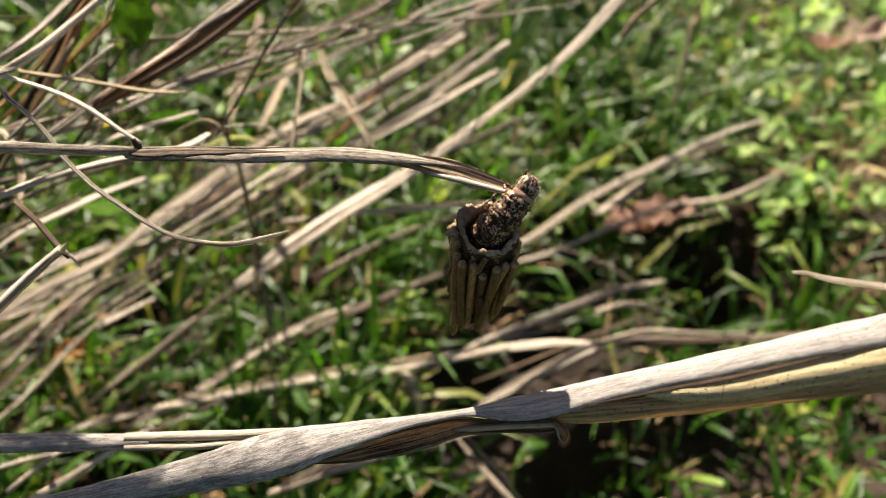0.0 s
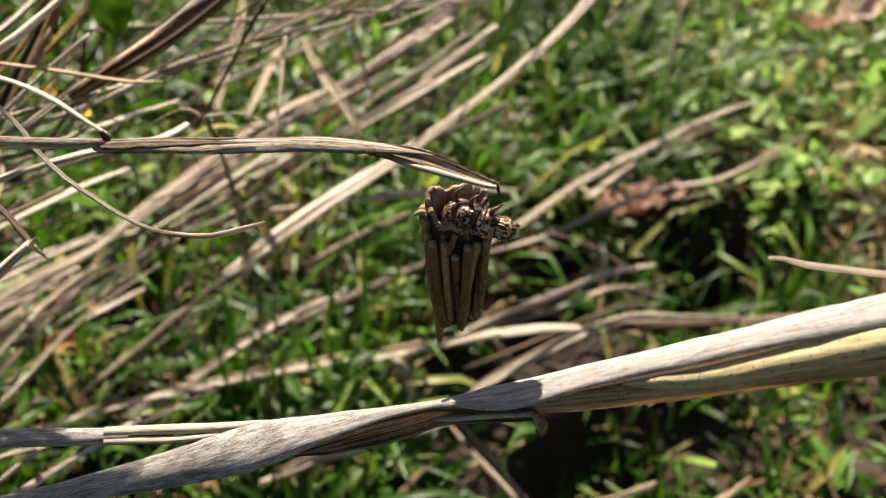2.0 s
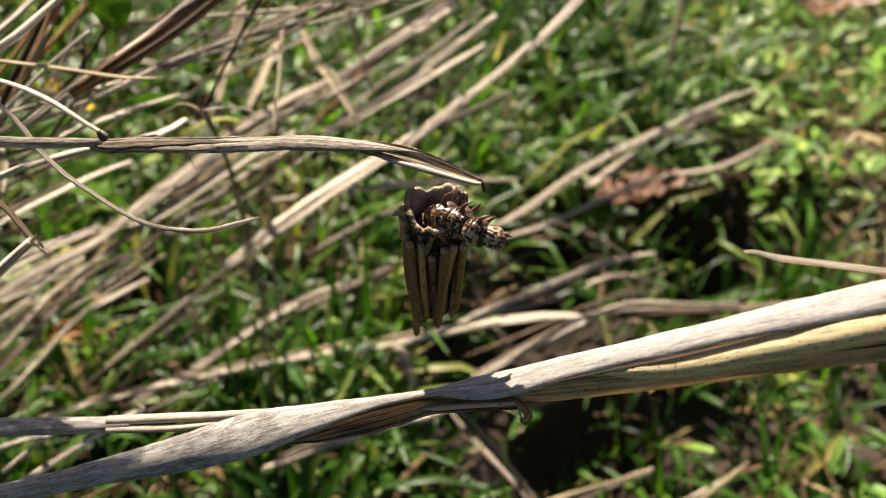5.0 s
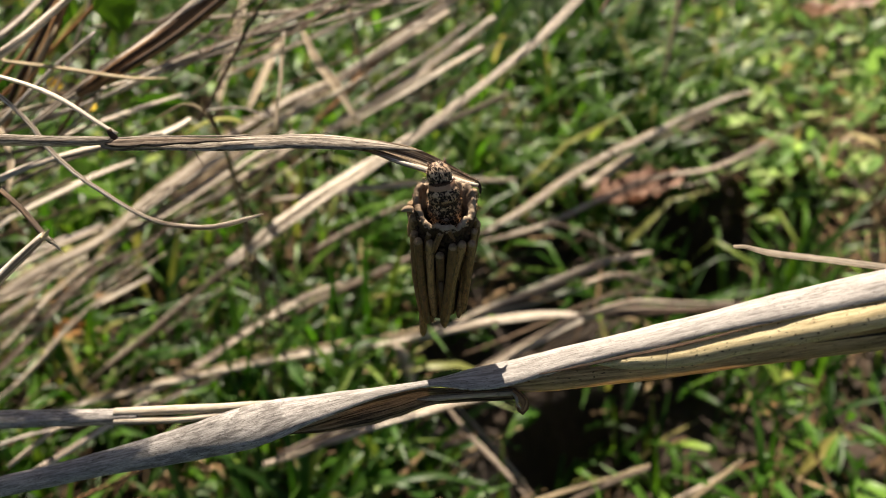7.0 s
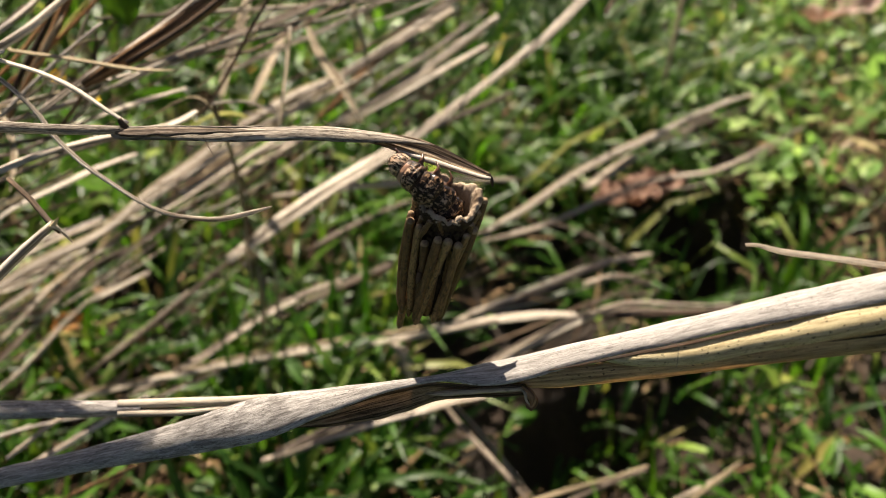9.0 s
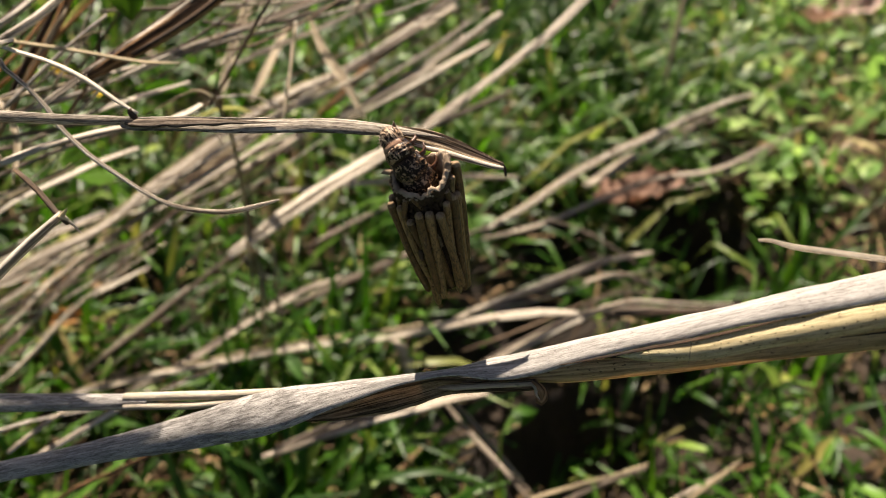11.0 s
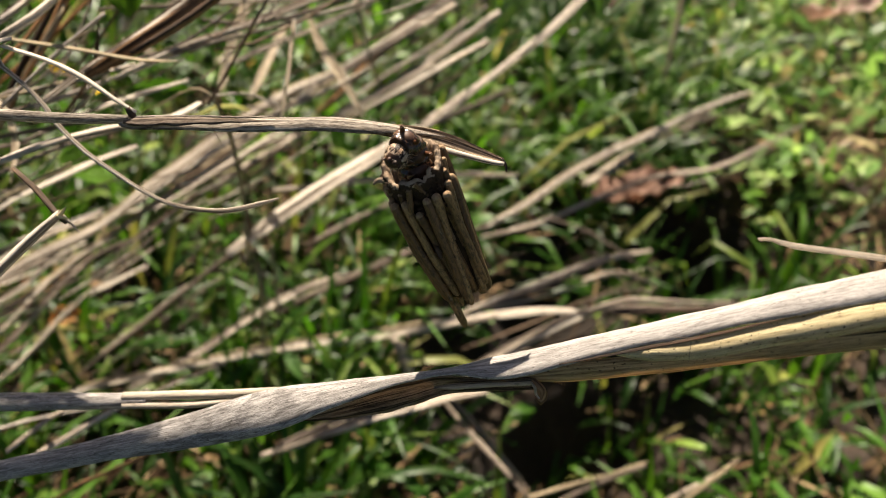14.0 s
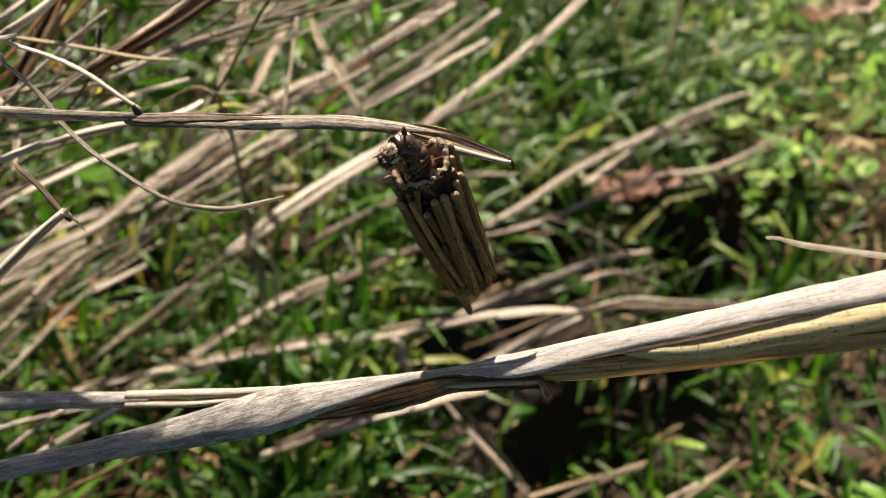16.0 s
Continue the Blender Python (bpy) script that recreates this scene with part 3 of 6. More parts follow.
def stalk(name, label, tone, style, pts):
    """A dry stalk or leaf, split along its length into a main strand and loose strips of sheath."""
    COUNT[0] += 1
    n = COUNT[0]
    if style not in ("wide", "plain") and tone not in ("thin", "lime") and len(pts) > 4:
        RUNS.append(pts)
    rnd = random.Random(n)
    face = sun_way if style == "wide" else Vector((0.0, 0.1, 1.0)) if style == "plain" else OUTWARD if tone in ("thin", "umber") else STALKWARD
    wide = max(p[3] for p in pts)
    split = wide > 0.0016 and style not in ("wide", "plain") and len(pts) > 3
    main = [(x, y, z, w * ((0.72 if style == "tube" else 0.9) if split else 0.32 if style == "wide" else 1.0)) for x, y, z, w in pts]
    ob = strip(name, main, "tube" if style == "tube" else "leaf", STRAW[tone], seed=n, step=0.005, rough=0.5 if style == "wide" else 0.14, cup=0.02 if style == "plain" else 0.12, thick=0.0004, facing=face)
    if style == "wide":
        # the added shade leaf is cut lengthwise: a second strip beside the first, with light falling between
        torn = [(*(Vector(q[:3]) + Vector((0.0, 0.69, -0.73)) * q[3] * 0.48), q[3] * 0.22) for q in pts]
        strip("torn_strip", torn, "leaf", STRAW[tone], ob, "second strip of the added shade leaf", seed=n + 400, step=0.005, rough=0.5, thick=0.0004, facing=face)
    if style == "plain":
        rib = [(x, y - 0.0002, z + 0.03 * w, 0.10 * w) for x, y, z, w in pts]
        strip("midrib", rib, "tube", STRAW["palegrey"], ob, "pale raised midrib", seed=n + 600, step=0.006)
    if split:
        line = curve_points(pts, 0.006)
        first = rnd.choice((-1, 1))
        for side, other in zip((first, -first), STRAND[tone]):
            a, b = int(len(line) * rnd.uniform(0.0, 0.15)), int(len(line) * rnd.uniform(0.75, 1.0))
            off = rnd.uniform(0, 30)
            if other == "brown" and wide > 0.0034:
                other = "straw"
            loose = []
            for i in range(a, b, 3):
                q = line[i]
                tan = Vector(line[min(i + 1, len(line) - 1)][:3] - line[max(i - 1, 0)][:3]).normalized()
                across = tan.cross(FACING).normalized()
                wander = 0.34 + 0.16 * noise.noise((i * 0.09, off, 0))
                lift = Vector(q[:3]) + across * side * q[3] * wander + FACING * q[3] * (0.22 + 0.2 * noise.noise((i * 0.07, off, 5)))
                loose.append((*lift, q[3] * (0.34 + 0.12 * noise.noise((i * 0.11, off, 9)))))
            if len(loose) > 3:
                strip("loose_sheath", loose, "leaf", STRAW[other], ob, "loose strip of dry sheath", seed=n + 300 + side, step=0.005, rough=0.16, cup=0.3, thick=0.0003)
    return tagged(ob, label, "dry grass", "dry stalks of the tussock")


stalk("dry_leaf_strip", "thin pale dry leaf strip arched above the stem", "pale", "leaf", [(-0.2553, 0.0571, -0.0050, 0.00119), (-0.2086, 0.0718, 0.1397, 0.00119), (-0.1110, 0.1025, 0.2795, 0.00119), (-0.0666, 0.1165, 0.2895, 0.00119), (-0.0647, 0.1171, 0.2887, 0.00121), (-0.0610, 0.1172, 0.2875, 0.00122), (-0.0573, 0.1171, 0.2860, 0.00123), (-0.0535, 0.1165, 0.2840, 0.00114), (-0.0498, 0.1158, 0.2812, 0.00106), (-0.0469, 0.1153, 0.2793, 0.00078)])
stalk("dry_leaf_strip", "slender grey dry leaf curling behind the stem", "pale", "tube", [(-0.2513, 0.2557, -0.0050, 0.00105), (-0.2121, 0.2300, 0.1297, 0.00105), (-0.1307, 0.1766, 0.2594, 0.00105), (-0.0909, 0.1505, 0.2694, 0.00105), (-0.0857, 0.1471, 0.2674, 0.00104), (-0.0806, 0.1438, 0.2655, 0.00104), (-0.0761, 0.1402, 0.2632, 0.00103), (-0.0728, 0.1368, 0.2612, 0.00102), (-0.0663, 0.1316, 0.2589, 0.00101), (-0.0604, 0.1283, 0.2570, 0.00100), (-0.0546, 0.1252, 0.2553, 0.00099), (-0.0490, 0.1228, 0.2544, 0.00099), (-0.0434, 0.1214, 0.2545, 0.00098), (-0.0382, 0.1213, 0.2546, 0.00107), (-0.0329, 0.1213, 0.2562, 0.00106), (-0.0288, 0.1222, 0.2572, 0.00035)])
stalk("dry_leaf_scrap", "pale withered leaf scrap hanging with a frayed tip", "thin", "leaf", [(-0.1154, 0.1830, 0.2375, 0.00163), (-0.1137, 0.1835, 0.2330, 0.00183), (-0.1140, 0.1839, 0.2274, 0.00204), (-0.1153, 0.1842, 0.2216, 0.00191), (-0.1185, 0.1844, 0.2146, 0.00177), (-0.1217, 0.1844, 0.2075, 0.00036)])
STUB = stalk("broken_stalk", "broken grey dry stalk with a frayed splintered end", "pale", "tube", [(-0.2294, 0.0130, -0.0050, 0.00253), (-0.1887, 0.0341, 0.1138, 0.00253), (-0.1047, 0.0777, 0.2277, 0.00253), (-0.0699, 0.0958, 0.2586, 0.00253), (-0.0651, 0.0983, 0.2628, 0.00251), (-0.0611, 0.1004, 0.2660, 0.00235), (-0.0568, 0.1026, 0.2692, 0.00198)])
stalk("bent_stalk", "dark dry stalk kinked beside a broken stub", "brown", "tube", [(-0.0738, 0.1207, 0.2631, 0.00093), (-0.0681, 0.1159, 0.2625, 0.00107), (-0.0632, 0.1109, 0.2622, 0.00104), (-0.0609, 0.1093, 0.2612, 0.00075)])
stalk("dry_leaf_strip", "flat brown dry leaf strip with a narrow tip", "straw", "leaf", [(-0.2957, 0.1667, -0.0050, 0.00177), (-0.2500, 0.1693, 0.1239, 0.00177), (-0.1557, 0.1744, 0.2478, 0.00177), (-0.1064, 0.1772, 0.2578, 0.00177), (-0.1003, 0.1775, 0.2569, 0.00193), (-0.0902, 0.1775, 0.2557, 0.00209), (-0.0817, 0.1783, 0.2539, 0.00196), (-0.0717, 0.1789, 0.2520, 0.00168), (-0.0632, 0.1788, 0.2521, 0.00076)])
stalk("dry_stalk", "dark brown dry stalk with a pale upper side", "umber", "leaf", [(-0.0852, 0.1760, 0.2485, 0.00181), (-0.0764, 0.1819, 0.2521, 0.00388), (-0.0680, 0.1921, 0.2544, 0.00473), (-0.0623, 0.1995, 0.2567, 0.00482), (-0.0537, 0.2098, 0.2605, 0.00446), (-0.0220, 0.2378, 0.2772, 0.00374)])
stalk("dry_stalk", "pale dry grass stalk", "pale", "tube", [(-0.0972, 0.1708, 0.2426, 0.00188), (-0.0902, 0.1768, 0.2463, 0.00214), (-0.0817, 0.1832, 0.2504, 0.00228), (-0.0751, 0.1907, 0.2528, 0.00233), (-0.0695, 0.1981, 0.2549, 0.00238), (-0.0623, 0.2067, 0.2585, 0.00230), (-0.0322, 0.2335, 0.2751, 0.00192)])
stalk("dry_stalk", "thick pale dry grass stalk", "pale", "tube", [(-0.2487, 0.0461, -0.0050, 0.00326), (-0.2138, 0.0757, 0.1203, 0.00326), (-0.1417, 0.1365, 0.2406, 0.00326), (-0.1057, 0.1669, 0.2572, 0.00326), (-0.0995, 0.1722, 0.2601, 0.00330), (-0.0942, 0.1782, 0.2623, 0.00314), (-0.0911, 0.1865, 0.2638, 0.00300), (-0.0869, 0.1953, 0.2660, 0.00285), (-0.0638, 0.2246, 0.2801, 0.00243)])
stalk("dry_stalk", "weathered grey dry grass stalk", "grey", "tube", [(-0.2827, 0.1120, -0.0050, 0.00276), (-0.2426, 0.1320, 0.1128, 0.00276), (-0.1603, 0.1730, 0.2255, 0.00276), (-0.1202, 0.1929, 0.2479, 0.00276), (-0.1131, 0.1965, 0.2519, 0.00276), (-0.1103, 0.2043, 0.2530, 0.00257), (-0.1071, 0.2133, 0.2553, 0.00264), (-0.0871, 0.2449, 0.2709, 0.00224)])
stalk("dry_leaf", "broad rusty brown dry leaf blade", "rust", "leaf", [(-0.2513, 0.0970, -0.0050, 0.00517), (-0.2191, 0.1234, 0.0895, 0.00517), (-0.1541, 0.1768, 0.1790, 0.00517), (-0.1285, 0.1979, 0.2164, 0.00517), (-0.1206, 0.2043, 0.2279, 0.00655), (-0.1147, 0.2092, 0.2362, 0.00721), (-0.1104, 0.2148, 0.2422, 0.00649), (-0.1052, 0.2237, 0.2518, 0.00541), (-0.0941, 0.2425, 0.2721, 0.00433)])
stalk("dry_leaf", "rusty brown dry leaf blade", "rust", "leaf", [(-0.2660, 0.0924, -0.0050, 0.00309), (-0.2307, 0.1177, 0.1035, 0.00309), (-0.1588, 0.1693, 0.2070, 0.00309), (-0.1246, 0.1937, 0.2340, 0.00309), (-0.1187, 0.1980, 0.2387, 0.00343), (-0.1120, 0.2033, 0.2445, 0.00343), (-0.1047, 0.2107, 0.2526, 0.00309), (-0.0869, 0.2287, 0.2723, 0.00247)])
stalk("dry_stalk", "thin grey dry stalk with a frayed tip", "grey", "tube", [(-0.1101, 0.1776, 0.2377, 0.00110), (-0.1051, 0.1824, 0.2416, 0.00111), (-0.0959, 0.1900, 0.2484, 0.00124), (-0.0908, 0.1942, 0.2516, 0.00125), (-0.0866, 0.1978, 0.2541, 0.00100)])
stalk("dry_leaf_scrap", "fine curled straw frill on a thin stalk", "straw", "tube", [(-0.0938, 0.1887, 0.2500, 0.00049), (-0.0919, 0.1908, 0.2508, 0.00062), (-0.0895, 0.1927, 0.2515, 0.00050), (-0.0857, 0.1931, 0.2521, 0.00037)])
stalk("dry_stalk", "pale dry grass stalk crossing behind the stem", "pale", "tube", [(-0.0944, 0.2083, 0.2285, 0.00198), (-0.0800, 0.2184, 0.2324, 0.00261), (-0.0647, 0.2272, 0.2349, 0.00282), (-0.0540, 0.2349, 0.2361, 0.00288), (-0.0391, 0.2442, 0.2391, 0.00279), (-0.0290, 0.2523, 0.2408, 0.00285), (0.0456, 0.2952, 0.2600, 0.00246)])
stalk("dry_stalk", "thin grey dry grass stalk", "grey", "tube", [(-0.0977, 0.2272, 0.2193, 0.00170), (-0.0810, 0.2353, 0.2240, 0.00188), (-0.0639, 0.2423, 0.2262, 0.00191), (-0.0448, 0.2519, 0.2282, 0.00180), (-0.0247, 0.2627, 0.2301, 0.00168), (-0.0114, 0.2703, 0.2313, 0.00154), (0.1165, 0.3214, 0.2522, 0.00135)])
stalk("dry_stalk", "weathered pale dry stalk split along its length", "pale", "leaf", [(-0.2896, 0.1174, -0.0050, 0.00301), (-0.2496, 0.1337, 0.1106, 0.00301), (-0.1680, 0.1669, 0.2212, 0.00301), (-0.1228, 0.1852, 0.2324, 0.00301), (-0.1160, 0.1880, 0.2340, 0.00336), (-0.1052, 0.1919, 0.2356, 0.00340), (-0.0956, 0.1955, 0.2368, 0.00343), (-0.0837, 0.2007, 0.2383, 0.00244)])
stalk("dry_stalk", "grey dry grass stalk", "grey", "tube", [(-0.2996, 0.1547, -0.0050, 0.00221), (-0.2586, 0.1644, 0.1039, 0.00221), (-0.1757, 0.1842, 0.2077, 0.00221), (-0.1288, 0.1953, 0.2210, 0.00221), (-0.1193, 0.1976, 0.2237, 0.00249), (-0.1091, 0.2016, 0.2254, 0.00279), (-0.1001, 0.2069, 0.2269, 0.00227), (-0.0916, 0.2145, 0.2279, 0.00145)])
stalk("dry_stalk", "broad pale dry leaf blade with a shaded fold", "pale", "leaf", [(-0.2632, 0.0579, -0.0050, 0.00368), (-0.2252, 0.0799, 0.1144, 0.00368), (-0.1476, 0.1249, 0.2288, 0.00368), (-0.1049, 0.1496, 0.2388, 0.00368), (-0.0986, 0.1533, 0.2400, 0.00401), (-0.0921, 0.1571, 0.2413, 0.00406), (-0.0845, 0.1614, 0.2417, 0.00384), (-0.0767, 0.1654, 0.2419, 0.00361), (-0.0651, 0.1713, 0.2412, 0.00309), (-0.0599, 0.1781, 0.2412, 0.00191)])
stalk("dry_stalk", "brown dry stalk under a pale blade", "brown", "tube", [(-0.2980, 0.1412, -0.0050, 0.00211), (-0.2570, 0.1510, 0.1041, 0.00211), (-0.1740, 0.1708, 0.2081, 0.00211), (-0.1271, 0.1819, 0.2214, 0.00211), (-0.1180, 0.1841, 0.2240, 0.00211), (-0.1089, 0.1852, 0.2255, 0.00185), (-0.0952, 0.1871, 0.2279, 0.00158)])
stalk("dry_stalk", "long grey dry stalk reaching across the grass", "pale", "tube", [(-0.3213, 0.1832, -0.0050, 0.00479), (-0.2952, 0.1965, 0.0367, 0.00479), (-0.2479, 0.2208, 0.0735, 0.00479), (-0.2068, 0.2417, 0.0928, 0.00479), (-0.1782, 0.2564, 0.1063, 0.00525), (-0.1620, 0.2639, 0.1105, 0.00552), (-0.1491, 0.2736, 0.1138, 0.00560), (-0.1328, 0.2887, 0.1231, 0.00568), (-0.1169, 0.3011, 0.1294, 0.00554), (-0.1014, 0.3197, 0.1350, 0.00617), (-0.0875, 0.3350, 0.1371, 0.00683), (-0.0727, 0.3506, 0.1396, 0.00701), (-0.0510, 0.3661, 0.1421, 0.00617), (-0.0368, 0.3769, 0.1467, 0.00573), (-0.0162, 0.3917, 0.1557, 0.00633), (0.0079, 0.4141, 0.1657, 0.00649), (0.0806, 0.4692, 0.2016, 0.00540)])
stalk("dry_stalk", "long brown dry stalk reaching across the grass", "straw", "tube", [(-0.2903, 0.1558, -0.0050, 0.00305), (-0.2680, 0.1741, 0.0353, 0.00305), (-0.2278, 0.2069, 0.0707, 0.00305), (-0.1914, 0.2366, 0.0879, 0.00305), (-0.1743, 0.2507, 0.0960, 0.00353), (-0.1590, 0.2635, 0.1028, 0.00403), (-0.1291, 0.2833, 0.1175, 0.00409), (-0.1113, 0.2974, 0.1257, 0.00415), (-0.0943, 0.3118, 0.1342, 0.00421), (-0.0768, 0.3246, 0.1410, 0.00403), (-0.0636, 0.3410, 0.1442, 0.00341), (-0.0496, 0.3548, 0.1447, 0.00301)])
stalk("dry_stalk", "slim pale dry stalk in the grass", "pale", "tube", [(-0.1165, 0.2928, 0.1206, 0.00277), (-0.1086, 0.2956, 0.1238, 0.00415), (-0.0954, 0.3030, 0.1292, 0.00418), (-0.0807, 0.3110, 0.1337, 0.00374), (-0.0682, 0.3190, 0.1353, 0.00332)])
stalk("dry_stalk", "faded pale dry stalk", "pale", "tube", [(-0.2042, 0.2994, 0.0812, 0.00301), (-0.1868, 0.3027, 0.0852, 0.00376), (-0.1637, 0.3059, 0.0893, 0.00376), (-0.1512, 0.3116, 0.0884, 0.00305)])
stalk("dead_stem", "brown withered stem bent over at the top", "straw", "tube", [(-0.0855, 0.1967, 0.2238, 0.00055), (-0.0764, 0.1970, 0.2287, 0.00082), (-0.0688, 0.1977, 0.2326, 0.00122), (-0.0640, 0.1969, 0.2320, 0.00122), (-0.0617, 0.1980, 0.2259, 0.00111), (-0.0648, 0.2109, 0.2103, 0.00121), (-0.0743, 0.2425, 0.1706, 0.00148), (-0.0825, 0.2652, 0.1215, 0.00196), (-0.0845, 0.2718, 0.0701, 0.00244), (-0.0838, 0.2507, 0.0185, 0.00257)])
stalk("dry_leaf_scrap", "fine grey leaf thread arching between stalks", "grey", "tube", [(-0.0639, 0.2008, 0.2287, 0.00055), (-0.0589, 0.2030, 0.2283, 0.00084), (-0.0539, 0.2054, 0.2267, 0.00085), (-0.0474, 0.2077, 0.2220, 0.00073)])
stalk("dead_stem", "thin brown upright dead stem", "straw", "tube", [(-0.0347, 0.3077, 0.2118, 0.00218), (-0.0308, 0.2982, 0.2019, 0.00218), (-0.0274, 0.2933, 0.1895, 0.00201), (-0.0244, 0.2913, 0.1802, 0.00184)])
stalk("dead_stem", "faded brown upright dead stem", "straw", "tube", [(-0.0773, 0.2567, 0.0105, 0.00264), (-0.0787, 0.2691, 0.0383, 0.00231), (-0.0804, 0.2861, 0.0636, 0.00203), (-0.0823, 0.2966, 0.0820, 0.00200)])
stalk("dry_leaf_scrap", "pale twisted leaf scrap hanging behind the stem", "thin", "leaf", [(-0.0516, 0.2895, 0.2125, 0.00147), (-0.0492, 0.2913, 0.2017, 0.00253), (-0.0458, 0.2927, 0.1917, 0.00442), (-0.0406, 0.2935, 0.1831, 0.00425), (-0.0360, 0.2943, 0.1719, 0.00300), (-0.0316, 0.2947, 0.1615, 0.00140)])
stalk("dry_straw", "thin pale straw hanging upright", "thin", "tube", [(-0.0418, 0.2168, 0.2449, 0.00167), (-0.0436, 0.2180, 0.2372, 0.00172), (-0.0454, 0.2190, 0.2282, 0.00133), (-0.0478, 0.2197, 0.2188, 0.00137), (-0.0500, 0.2201, 0.2090, 0.00125)])
stalk("dry_leaf", "faded pale leaf blade seen behind the stalks", "thin", "leaf", [(-0.0850, 0.3397, 0.2006, 0.00337), (-0.0921, 0.3429, 0.1827, 0.00429), (-0.1006, 0.3450, 0.1654, 0.00445), (-0.1098, 0.3466, 0.1405, 0.00298)])
stalk("dry_leaf", "faded grey leaf blade seen behind the stalks", "thin", "leaf", [(-0.0708, 0.3474, 0.1800, 0.00278), (-0.0785, 0.3493, 0.1670, 0.00408), (-0.0862, 0.3510, 0.1525, 0.00420), (-0.0972, 0.3524, 0.1324, 0.00262)])
stalk("dry_stalk", "broad pale dry stalk leaning through the grass", "pale", "plain", [(-0.0926, 0.2600, 0.1084, 0.00645), (-0.0753, 0.2701, 0.1181, 0.01001), (-0.0575, 0.2779, 0.1285, 0.01115), (-0.0397, 0.2843, 0.1388, 0.01166), (-0.0195, 0.2902, 0.1500, 0.01069), (-0.0022, 0.2958, 0.1608, 0.00773), (0.0196, 0.3036, 0.1756, 0.00508), (0.0327, 0.3090, 0.1847, 0.00506), (0.0455, 0.3145, 0.1938, 0.00587), (0.0570, 0.3205, 0.2035, 0.00666), (0.0683, 0.3278, 0.2145, 0.00661), (0.1030, 0.3522, 0.2469, 0.00524)])
stalk("dry_stalk", "pale dry stalk with a bright broken end", "pale", "tube", [(-0.0635, 0.3535, 0.1137, 0.00422), (-0.0394, 0.3637, 0.1254, 0.00527), (-0.0214, 0.3706, 0.1332, 0.00501), (0.0086, 0.3851, 0.1495, 0.00527), (0.0235, 0.3930, 0.1583, 0.00633), (0.0331, 0.3979, 0.1638, 0.00580)])
stalk("dry_stalk", "orange brown dry leaf sheath", "rust", "tube", [(-0.0638, 0.3598, 0.1204, 0.00369), (-0.0519, 0.3672, 0.1287, 0.00475), (-0.0341, 0.3810, 0.1439, 0.00685), (-0.0164, 0.3953, 0.1522, 0.00801), (0.0049, 0.4119, 0.1633, 0.00811), (0.0204, 0.4266, 0.1721, 0.00766), (0.0808, 0.4763, 0.2101, 0.00629)])
stalk("dry_stalk", "short grey brown dry stalk", "greybrown", "tube", [(-0.0089, 0.3790, 0.0987, 0.00624), (0.0073, 0.3843, 0.1049, 0.00624), (0.0268, 0.3901, 0.1116, 0.00567), (0.0447, 0.3963, 0.1188, 0.00397)])
stalk("dry_stalk", "faint pale dry stalk", "palegrey", "tube", [(-0.0826, 0.3150, 0.1015, 0.00351), (-0.0594, 0.3168, 0.1040, 0.00451), (-0.0333, 0.3189, 0.1071, 0.00451), (0.0045, 0.3248, 0.1072, 0.00381), (0.0449, 0.3294, 0.1061, 0.00308)])
stalk("dry_stalk", "slim brown dry stalk among green blades", "greybrown", "tube", [(-0.0889, 0.2972, 0.0240, 0.00332), (-0.0636, 0.3062, 0.0344, 0.00443), (-0.0355, 0.3192, 0.0417, 0.00448), (-0.0001, 0.3334, 0.0506, 0.00425), (0.0332, 0.3484, 0.0529, 0.00406)])
stalk("dry_stalk", "long slim dry stalk across the grass", "pale", "tube", [(0.0299, 0.3465, 0.0508, 0.00464), (0.0577, 0.3655, 0.0572, 0.00534), (0.0831, 0.3850, 0.0641, 0.00576), (0.1132, 0.4040, 0.0707, 0.00589), (0.1446, 0.4215, 0.0756, 0.00569), (0.1809, 0.4410, 0.0828, 0.00549), (0.2120, 0.4528, 0.0889, 0.00261)])
stalk("dry_stalk", "dim grey dry stalk across the grass", "palegrey", "tube", [(0.0308, 0.3511, 0.0411, 0.00356), (0.0657, 0.3608, 0.0452, 0.00360), (0.1058, 0.3798, 0.0520, 0.00337), (0.1405, 0.3966, 0.0563, 0.00376), (0.1841, 0.4091, 0.0564, 0.00352), (0.2253, 0.4294, 0.0646, 0.00294), (0.2501, 0.4422, 0.0715, 0.00198)])
stalk("dry_stalk", "pale dry stalk beside a brown fallen leaf", "palegrey", "leaf", [(0.0959, 0.3898, 0.0550, 0.00565), (0.1105, 0.3977, 0.0609, 0.00891), (0.1290, 0.4082, 0.0683, 0.00652)])
stalk("dry_stalk", "long pale bent dry leaf blade lying low", "pale", "leaf", [(-0.1802, 0.2157, 0.0514, 0.00292), (-0.1636, 0.2217, 0.0539, 0.00412), (-0.1410, 0.2267, 0.0569, 0.00474), (-0.1207, 0.2313, 0.0596, 0.00506), (-0.0948, 0.2507, 0.0474, 0.00572), (-0.0583, 0.2681, 0.0377, 0.00636), (-0.0165, 0.2688, 0.0471, 0.00727), (0.0127, 0.2697, 0.0563, 0.00848), (0.0412, 0.2702, 0.0635, 0.00775), (0.0582, 0.2707, 0.0660, 0.00644), (0.0755, 0.2704, 0.0662, 0.00386)])
